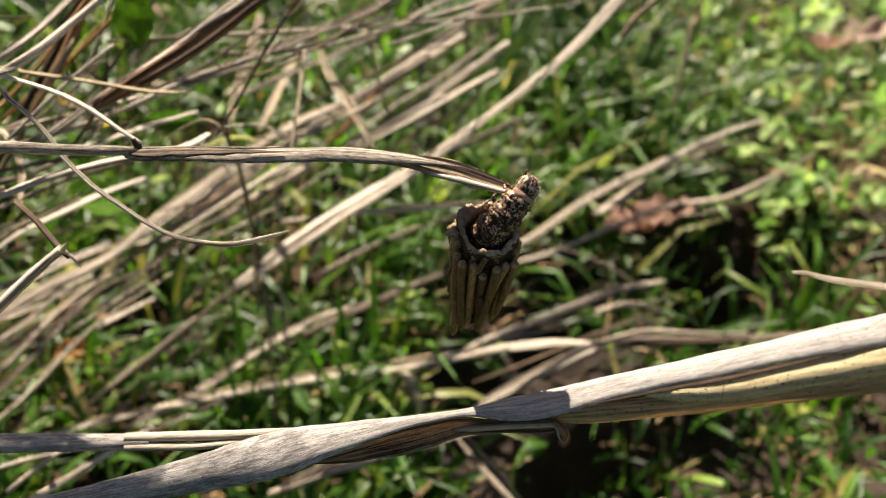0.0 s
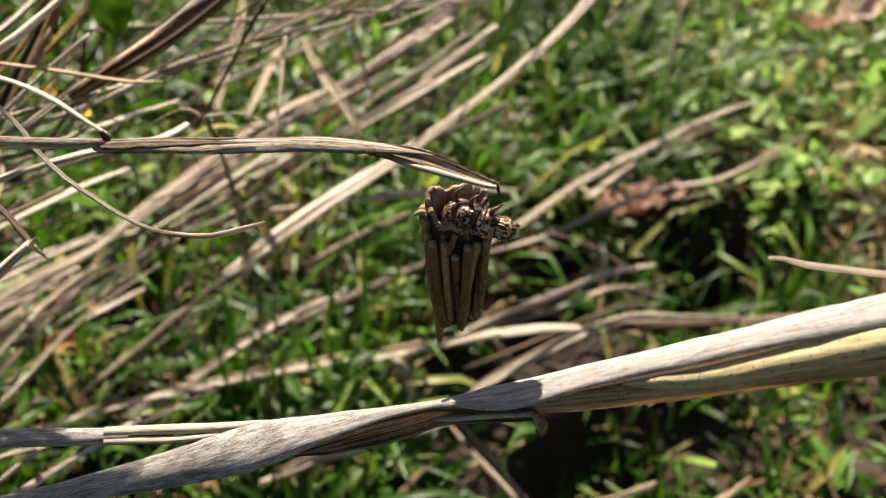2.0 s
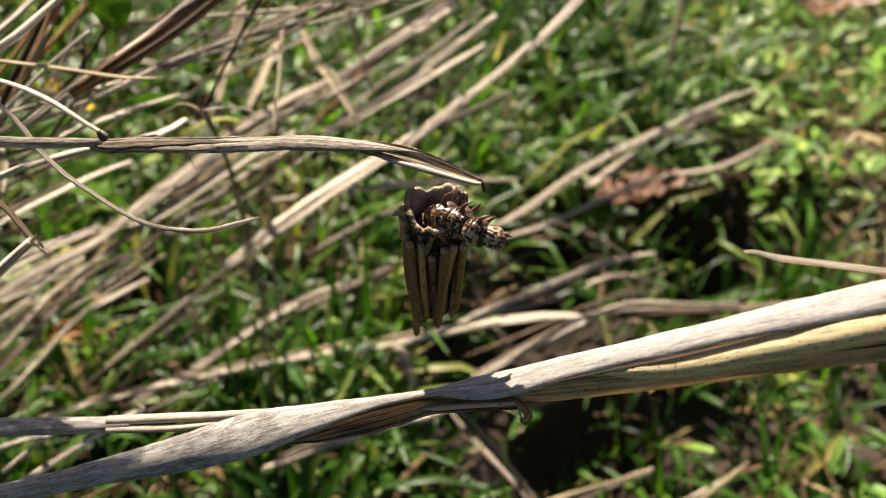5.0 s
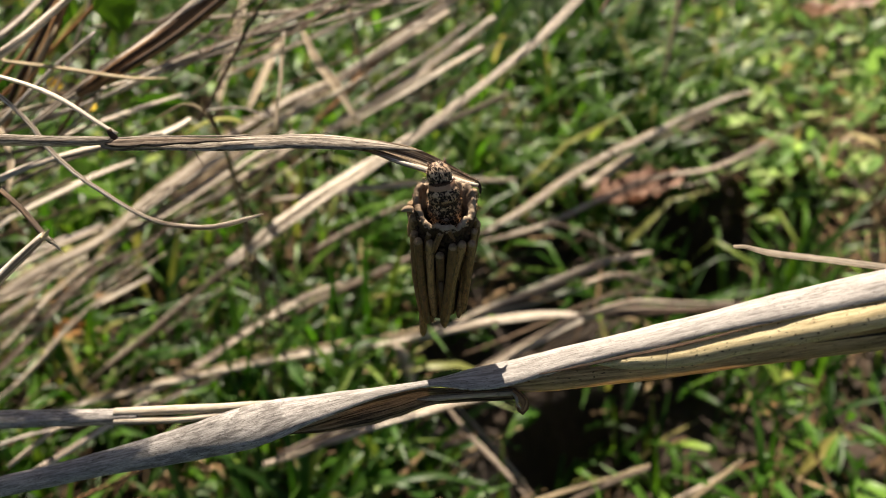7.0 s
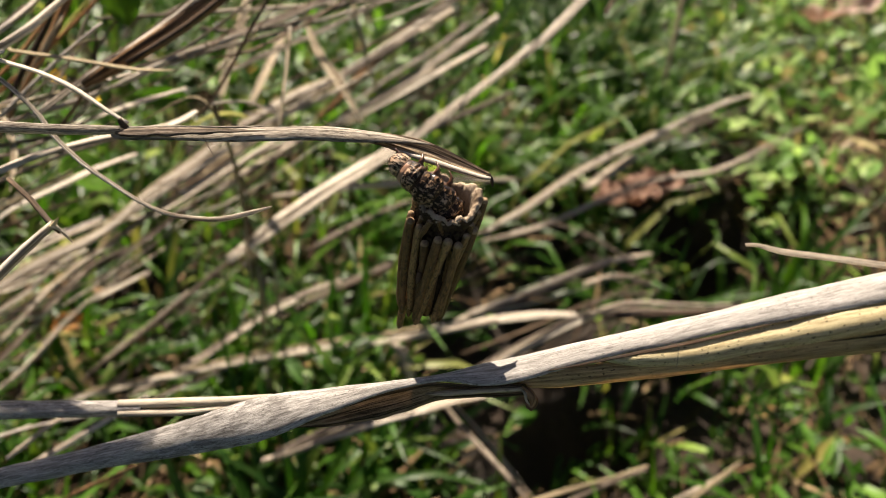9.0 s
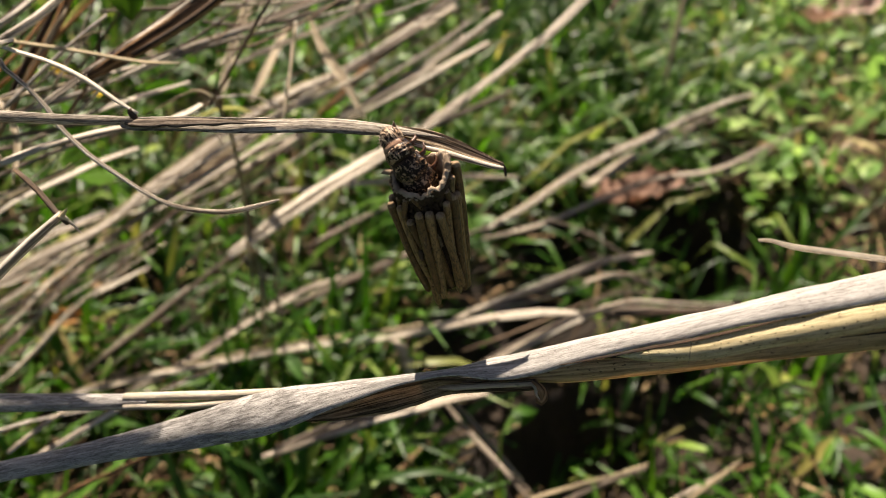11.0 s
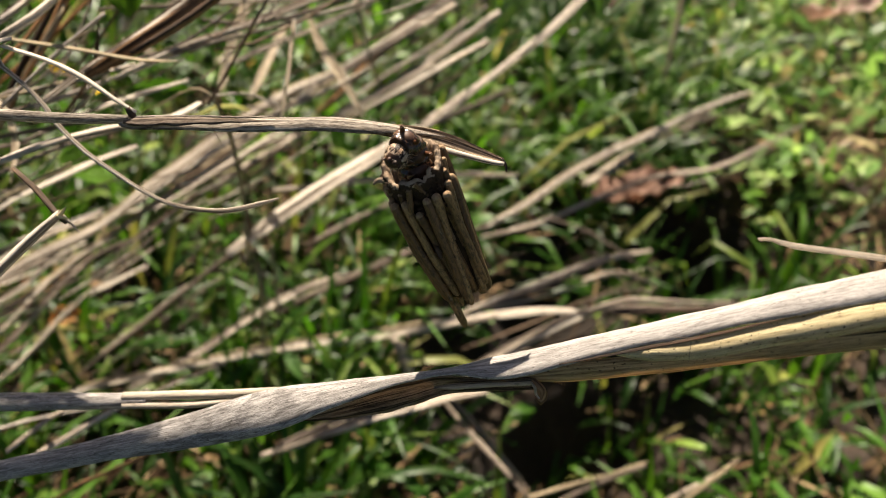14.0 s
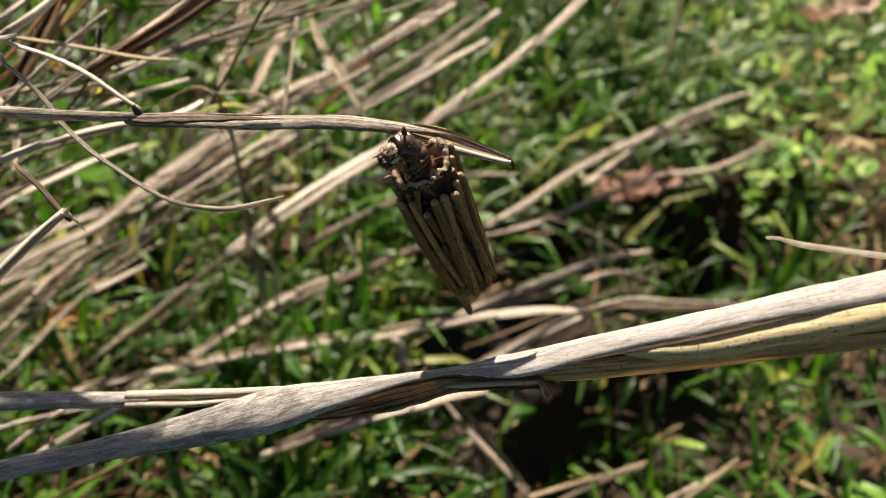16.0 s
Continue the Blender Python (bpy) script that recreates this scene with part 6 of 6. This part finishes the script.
    for i in range(220):
        a, out = rnd.uniform(0, 6.283), rnd.uniform(0.0039, 0.0049)
        base = Vector((out * math.cos(a), out * math.sin(a), rim_lift(a) + 0.0005))
        way = Vector((math.cos(a) * rnd.uniform(-0.4, 1.0) + rnd.gauss(0, 0.5), math.sin(a) * rnd.uniform(-0.4, 1.0) + rnd.gauss(0, 0.5), rnd.uniform(0.1, 1.0))).normalized()
        side = way.orthogonal().normalized() * 0.00005
        other = way.cross(side)
        foot = [bm.verts.new(base - way * 0.0002 + side), bm.verts.new(base - way * 0.0002 - side * 0.5 + other), bm.verts.new(base - way * 0.0002 - side * 0.5 - other)]
        tip = bm.verts.new(base + way * rnd.uniform(0.0002, 0.0008))
        for j in range(3):
            bm.faces.new((foot[j], foot[(j + 1) % 3], tip))
    part("silk_fuzz", bm, SILK, top, "fine pale silk fuzz on the rim")
    # a ragged scrap of felt stands off one side of the rim
    bm = bmesh.new()
    sweep(bm, [(-0.0044, -0.0010, 0.0008, 0.0014), (-0.0053, -0.0013, 0.0011, 0.0010), (-0.0060, -0.0015, 0.0010, 0.0008), (-0.0065, -0.0016, 0.0006, 0.0003)], "leaf", step=0.0003, cup=0.35, thick=0.0003, rough=0.5, seed=77, facing=Vector((0.1, -0.3, 1)))
    part("felt_scrap", bm, SILK, top, "pale frayed felt scrap")
    # short pieces worked into the rim
    for i in range(9):
        a = rnd.uniform(0, 6.283)
        ob = new("twig_chip", twig_mesh(rnd.uniform(0.0004, 0.0007), rnd.uniform(0.0025, 0.005), 80 + i))
        ob.parent = top
        ob.matrix_local = Matrix.Rotation(a, 4, "Z") @ pose(0.0047, 0, rnd.uniform(-0.001, 0.0010), rnd.uniform(-20, 20), rnd.uniform(-10, 14), 0)
    return tagged(top, "bagworm bag of upright cut brown twigs with felted silk rim", "bagworm bag")


BAG = twig_bag()


# ---- the caterpillar, built in pieces along a line
SPACING = (0.0, 0.0023, 0.0049, 0.0075, 0.0101, 0.0126, 0.0150, 0.0172)
RADIUS = (0.00198, 0.00248, 0.00276, 0.00290, 0.0030, 0.0030, 0.0030, 0.0030)


def ring_piece(radius, length, ridges, seed, taper=0.92, collar=False):
    """A plump body ring along z with creases and side swellings; -y is its belly. Faces: 0 back, 1 side, 2 belly, 3 joint, 4 collar."""
    bm = bmesh.new()
    n, m = 36, 26
    rings = []
    for i in range(m + 1):
        u = i / m
        r = radius * (math.sin(math.pi * (0.11 + 0.78 * u)) ** 0.27) * (1 - (1 - taper) * u)
        r *= 1 + 0.05 * math.sin(u * math.pi * 2 * ridges) - 0.07 * math.exp(-((u - 0.36) / 0.05) ** 2) - 0.05 * math.exp(-((u - 0.68) / 0.05) ** 2)
        ring = []
        for j in range(n):
            a = 2 * math.pi * j / n
            c, d = math.cos(a), math.sin(a)
            lobe = math.exp(-((d + 0.42) / 0.22) ** 2) * (0.55 + 0.45 * math.sin(u * math.pi))
            k = 1 + 0.05 * noise.noise((c * 2.2, d * 2.2, seed + u * 3)) + (0.03 + 0.12 * lobe) * noise.noise((c * 5, d * 5, seed + u * 5)) - 0.14 * max(0, -d) ** 2 + 0.05 * lobe
            ring.append(bm.verts.new((r * k * c, r * k * d, (u - 0.5) * length)))
        rings.append(ring)
    for i, (p, q) in enumerate(zip(rings, rings[1:])):
        for j in range(n):
            face = bm.faces.new((p[j], p[(j + 1) % n], q[(j + 1) % n], q[j]))
            face.smooth = True
            d = math.sin(2 * math.pi * (j + 0.5) / n)
            face.material_index = 3 if i < 2 or i > m - 3 else 2 if d < -0.30 else 1 if d < 0.08 else 4 if collar and 0.68 < (i + 0.5) / m else 0
    bm.faces.new(rings[0][::-1]).material_index = 3
    bm.faces.new(rings[-1]).material_index = 3
    return bm


def head_piece(radius):
    """A rounded head capsule with two lobes, a front plate and mouthparts."""
    bm = bmesh.new()
    bmesh.ops.create_uvsphere(bm, u_segments=28, v_segments=18, radius=radius)
    for v in bm.verts:
        x, y, z = v.co
        groove = 1 - 0.08 * math.exp(-(x / (0.2 * radius)) ** 2) * (1 if y > 0 else 0.3)
        v.co = (x * 0.98 * groove, y * 0.92 * groove, z * 1.05)
    for f in bm.faces:
        f.smooth = True
        c = f.calc_center_median()
        f.material_index = 1 if c.z - 0.9 * c.y > 1.05 * radius else 0
    return bm


def cone_chain(points, radii, n=8):
    bm = bmesh.new()
    rings = []
    for i, (p, r) in enumerate(zip(points, radii)):
        a, b = Vector(points[max(i - 1, 0)]), Vector(points[min(i + 1, len(points) - 1)])
        t = (b - a).normalized()
        s = t.orthogonal().normalized()
        f = t.cross(s)
        rings.append([bm.verts.new(Vector(p) + (s * math.cos(6.28318 * j / n) + f * math.sin(6.28318 * j / n)) * r) for j in range(n)])
    for p, q in zip(rings, rings[1:]):
        for j in range(n):
            bm.faces.new((p[j], p[(j + 1) % n], q[(j + 1) % n], q[j])).smooth = True
    bm.faces.new(rings[0][::-1])
    bm.faces.new(rings[-1])
    return bm


def bristles(radius, count, seed):
    """Short pale hairs standing off the head."""
    rnd = random.Random(seed)
    bm = bmesh.new()
    for i in range(count):
        way = Vector((rnd.gauss(0, 1), rnd.gauss(0.4, 0.8), rnd.gauss(0.5, 0.7))).normalized()
        a, b = way * radius * 0.95, way * radius * rnd.uniform(1.25, 1.6)
        side = way.orthogonal().normalized() * 0.000035
        other = way.cross(side)
        base = [bm.verts.new(a + side), bm.verts.new(a - side * 0.5 + other), bm.verts.new(a - side * 0.5 - other)]
        tip = bm.verts.new(b + Vector((0, 0, 0.0001)))
        for j in range(3):
            bm.faces.new((base[j], base[(j + 1) % 3], tip))
    return bm


def caterpillar():
    top = empty("caterpillar")
    pieces = []
    for i, (s, r) in enumerate(zip(SPACING, RADIUS)):
        if i == 0:
            ob = part("head", head_piece(r), [SKIN_HEAD, CHITIN], top, "striped cream and dark brown head")
            part("bristles", bristles(r, 26, 3), STRAW["thin"], ob, "short pale bristles")
            for side in (-1, 1):
                part("mandible", cone_chain([(side * 0.0004, -0.0009, 0.0012), (side * 0.0005, -0.0012, 0.0017), (side * 0.0001, -0.0012, 0.0021)], [0.0005, 0.0004, 0.0001]), CHITIN, ob, "dark mandible")
                part("antenna", cone_chain([(side * 0.0010, -0.0007, 0.0012), (side * 0.0013, -0.0010, 0.0018), (side * 0.0013, -0.0011, 0.0023)], [0.00022, 0.00016, 0.00006]), CLAW, ob, "short stubby antenna")
        else:
            name = "thorax_segment" if i < 4 else "abdomen_segment"
            skin = SKIN_SHIELD if i == 1 else SKIN_THORAX if i < 4 else SKIN_BODY
            ob = part(name, ring_piece(r, 0.0038 if i > 1 else 0.0033, 1.0 if i < 4 else 2.0, i * 7, 0.92, i == 1), [skin, SKIN_SIDE, BELLY, SKIN_JOINT, SKIN_COLLAR], top)
            if i < 4:
                for side in (-1, 1):
                    pts = [(side * r * 0.46, -r * 0.60, 0), (side * r * 0.62, -r * 0.90, 0.0002), (side * r * 0.66, -r * 1.08, 0.0005), (side * r * 0.56, -r * 1.26, 0.0009), (side * r * 0.44, -r * 1.38, 0.0012)]
                    part("leg", cone_chain(pts, [0.00050, 0.00036, 0.00025, 0.00015, 0.00003], 10), CLAW, ob, "jointed dark thoracic leg with a claw")
                bm = bmesh.new()
                bmesh.ops.create_uvsphere(bm, u_segments=18, v_segments=12, radius=1.0)
                bmesh.ops.scale(bm, verts=bm.verts[:], vec=(r * 0.60, r * 0.42, 0.0013))
                bmesh.ops.translate(bm, verts=bm.verts[:], vec=(0, -r * 0.50, 0))
                for f in bm.faces:
                    f.smooth = True
                part("belly_plate", bm, CHITIN, ob, "glossy black belly plate")
        pieces.append(ob)
    return tagged(top, "brown mottled bagworm caterpillar with cream striped head", "caterpillar"), pieces


WORM, PIECES = caterpillar()

# seconds, rim of the bag, way that it hangs, turn about that way
HANG = [
    (0, (0.00496, 0.10979, 0.26870), (-0.048, 0.218, -0.975), 0),
    (0.2, (0.00487, 0.10999, 0.26882), (-0.010, 0.188, -0.982), -0),
    (0.5, (0.00473, 0.11047, 0.26919), (0.011, 0.141, -0.990), -0),
    (1, (0.00481, 0.11108, 0.26973), (0.023, -0.004, -1.000), -1),
    (1.5, (0.00450, 0.11101, 0.26914), (0.004, 0.000, -1.000), -1),
    (2, (0.00407, 0.11160, 0.26890), (0.026, 0.032, -0.999), -1),
    (2.5, (0.00306, 0.11213, 0.26869), (-0.063, 0.031, -0.998), -1),
    (3, (0.00291, 0.11330, 0.26811), (-0.083, 0.017, -0.996), -2),
    (3.5, (0.00282, 0.11413, 0.26674), (-0.023, -0.011, -1.000), -2),
    (4, (0.00299, 0.11292, 0.26809), (-0.013, 0.022, -1.000), -2),
    (6.3, (0.00260, 0.10610, 0.27230), (-0.030, 0.080, -0.996), -4),
    (6.5, (0.00350, 0.10583, 0.27308), (-0.033, 0.088, -0.996), -4),
    (7, (0.00422, 0.10549, 0.27274), (-0.015, 0.043, -0.999), -4),
    (7.2, (0.00443, 0.10584, 0.27332), (-0.096, -0.013, -0.995), -12),
    (7.5, (0.00377, 0.10561, 0.27335), (-0.146, -0.094, -0.985), -25),
    (8, (0.00414, 0.10634, 0.27344), (-0.175, -0.124, -0.977), -30),
    (8.5, (0.00397, 0.10648, 0.27318), (-0.217, -0.109, -0.970), -30),
    (9, (0.00305, 0.10579, 0.27243), (-0.165, -0.011, -0.986), -30),
    (9.2, (0.00060, 0.10620, 0.27220), (-0.025, 0.300, -0.954), -30),
    (9.6, (-0.00040, 0.10680, 0.27270), (0.110, 0.120, -0.987), -30),
    (11.5, (-0.00321, 0.10837, 0.27411), (0.220, 0.033, -0.975), -30),
    (12, (-0.00300, 0.10814, 0.27377), (0.218, 0.085, -0.972), -30),
    (12.5, (-0.00347, 0.10834, 0.27408), (0.424, -0.036, -0.905), -10),
    (13, (-0.00373, 0.10821, 0.27413), (0.394, -0.120, -0.911), -10),
    (13.5, (-0.00363, 0.10845, 0.27406), (0.416, -0.158, -0.896), -10),
    (14, (-0.00384, 0.10893, 0.27438), (0.402, -0.198, -0.894), -10),
    (14.5, (-0.00381, 0.10862, 0.27427), (0.392, -0.122, -0.912), -10),
    (14.7, (-0.00350, 0.10870, 0.27431), (0.357, -0.124, -0.926), -10),
    (15, (-0.00302, 0.10835, 0.27386), (0.272, -0.022, -0.962), -10),
    (15.3, (-0.00339, 0.10892, 0.27403), (0.308, -0.040, -0.951), -10),
    (15.5, (-0.00352, 0.10918, 0.27401), (0.354, -0.063, -0.933), -10),
    (16, (-0.00366, 0.10919, 0.27418), (0.398, -0.095, -0.913), -10),
]
# seconds, bend of the body, head, side of the belly
CRAWL = [
    (0, (0.00731, 0.10968, 0.27165), (0.01152, 0.11266, 0.27666), (-0.21, 0.92, -0.01)),
    (0.2, (0.00725, 0.10937, 0.27119), (0.01144, 0.11103, 0.27466), (-0.17, 0.91, 0.07)),
    (0.5, (0.00725, 0.10789, 0.27085), (0.01252, 0.10673, 0.27113), (-0.11, 0.91, 0.20)),
    (1, (0.00737, 0.10809, 0.27094), (0.01449, 0.11146, 0.27337), (-0.02, 0.90, 0.41)),
    (1.5, (0.00860, 0.10803, 0.27040), (0.01497, 0.10918, 0.27183), (0.13, 0.64, 0.57)),
    (2, (0.00686, 0.10854, 0.27005), (0.01235, 0.10644, 0.26932), (0.28, 0.39, 0.73)),
    (2.5, (0.00643, 0.10847, 0.27067), (0.00977, 0.10334, 0.26659), (0.59, -0.11, 0.78)),
    (3, (0.00612, 0.10930, 0.26971), (0.01045, 0.10416, 0.26567), (0.59, -0.05, 0.78)),
    (3.5, (0.00574, 0.11038, 0.26859), (0.00889, 0.10590, 0.26529), (0.59, 0.00, 0.78)),
    (4, (0.00693, 0.10971, 0.26907), (0.01337, 0.10566, 0.26626), (0.59, 0.05, 0.79)),
    (6.3, (0.00560, 0.10430, 0.27540), (0.00800, 0.10500, 0.27740), (0.00, 0.93, -0.10)),
    (6.5, (0.00502, 0.10499, 0.27514), (0.00656, 0.10721, 0.27901), (0.00, 0.93, -0.18)),
    (7, (0.00399, 0.10503, 0.27664), (0.00293, 0.10698, 0.28018), (0.00, 0.93, -0.18)),
    (7.2, (0.00393, 0.10479, 0.27658), (0.00072, 0.10542, 0.27868), (0.08, 0.92, -0.01)),
    (7.5, (0.00327, 0.10420, 0.27624), (-0.00077, 0.10431, 0.27777), (0.19, 0.91, 0.25)),
    (8, (0.00269, 0.10503, 0.27641), (-0.00134, 0.10707, 0.27854), (0.25, 0.89, 0.27)),
    (8.5, (0.00096, 0.10573, 0.27673), (-0.00373, 0.10927, 0.27897), (0.32, 0.87, 0.30)),
    (9, (-0.00089, 0.10551, 0.27645), (-0.00542, 0.10876, 0.27838), (0.38, 0.84, 0.32)),
    (9.2, (-0.00220, 0.10620, 0.27580), (-0.00540, 0.10870, 0.27840), (0.38, 0.84, 0.32)),
    (9.6, (-0.00310, 0.10690, 0.27620), (-0.00620, 0.10960, 0.27880), (0.43, 0.81, 0.25)),
    (11.5, (-0.00609, 0.10885, 0.27746), (-0.00868, 0.11257, 0.27990), (0.59, 0.71, 0.04)),
    (12, (-0.00538, 0.10886, 0.27739), (-0.00754, 0.11271, 0.27998), (0.59, 0.71, 0.04)),
    (12.5, (-0.00464, 0.10883, 0.27895), (-0.00493, 0.10398, 0.27963), (-0.03, -0.45, 0.83)),
    (13, (-0.00421, 0.10771, 0.27942), (-0.00432, 0.10229, 0.27803), (0.00, -0.45, 0.84)),
    (13.5, (-0.00493, 0.10644, 0.27919), (-0.00800, 0.10195, 0.27578), (0.04, -0.45, 0.84)),
    (14, (-0.00489, 0.10859, 0.27983), (-0.00710, 0.10484, 0.27870), (0.07, -0.45, 0.84)),
    (14.5, (-0.00543, 0.10958, 0.27816), (-0.00818, 0.11326, 0.28053), (0.59, 0.57, 0.18)),
    (14.7, (-0.00690, 0.10767, 0.27749), (-0.01174, 0.10914, 0.27745), (0.46, 0.65, 0.32)),
    (15, (-0.00686, 0.10767, 0.27740), (-0.01268, 0.10995, 0.27819), (0.27, 0.77, 0.53)),
    (15.3, (-0.00612, 0.10952, 0.27750), (-0.00942, 0.11265, 0.28071), (0.40, 0.73, 0.32)),
    (15.5, (-0.00582, 0.10990, 0.27762), (-0.00831, 0.11353, 0.27993), (0.49, 0.71, 0.18)),
    (16, (-0.00642, 0.10826, 0.27893), (-0.00945, 0.10583, 0.27771), (0.17, -0.31, 0.85)),
]


def hang_pose(rim, way, twist):
    z = -Vector(way).normalized()
    x = (Vector((1, 0, 0)) - z * z.x).normalized()
    m = Matrix((x, z.cross(x), z)).transposed().to_4x4()
    return Matrix.Translation(rim) @ m @ Matrix.Rotation(radians(twist), 4, "Z")


def body_line(rim, way, bend, head):
    """Points from the head back over the bend, through the rim and down into the bag."""
    rim, way, bend, head = Vector(rim), Vector(way).normalized(), Vector(bend), Vector(head)
    inner, deep = rim + way * 0.006, rim + way * 0.03
    pts = [head, bend, rim + (bend - rim) * 0.12 + way * 0.001, inner, deep]
    rows = curve_points([(*p, 1) for p in pts], 0.0004)[:, :3]
    return rows


def body_pose(row, crawl, index):
    """The pose of one piece of the body, in the caterpillar's space."""
    _, rim, way, _ = row
    _, bend, head, belly = crawl
    line = body_line(rim, way, bend, head)
    d = np.concatenate([[0], np.cumsum(np.linalg.norm(np.diff(line, axis=0), axis=1))])

    def at(s):
        return Vector([float(np.interp(s, d, line[:, k])) for k in range(3)])

    s = 0.0016 + SPACING[index]
    c = at(s)
    z = (at(max(0, s - 0.0012)) - at(s + 0.0012)).normalized()
    y = -Vector(belly)
    y = (y - z * y.dot(z)).normalized()
    m = Matrix((y.cross(z), y, z)).transposed().to_4x4()
    return Matrix.Translation(c - Vector(rim)) @ m


JOINT = (-0.00766, 0.11593, 0.27751)
AHEAD = Vector((0.0, 0.73, -0.68))
# seconds, degrees by which the tip sags under the bag
SAG = [(0, 0.5), (0.5, 1.8), (1, 1.8), (1.5, 4), (2, 2.6), (2.5, 2), (3, 1.6), (3.5, 2.4), (4, 2), (6.5, 5), (7, 5), (7.5, 5), (8, 4.5), (8.5, 3.5), (9, 4.2), (11.5, 1.2), (12, 0.6), (16, 0.4)]


def sag_pose(degrees):
    return Matrix.Translation(JOINT) @ Matrix.Rotation(radians(degrees), 4, AHEAD) @ Matrix.Translation(-Vector(JOINT))


def motions():
    walk(TIP, [(t, sag_pose(a)) for t, a in SAG])
    walk(BAG, [(t, hang_pose(rim, way, twist)) for t, rim, way, twist in HANG])
    walk(WORM, [(t, Matrix.Translation(rim)) for t, rim, way, twist in HANG])
    for i, piece in enumerate(PIECES):
        walk(piece, [(row[0], body_pose(row, crawl, i)) for row, crawl in zip(HANG, CRAWL)])


motions()
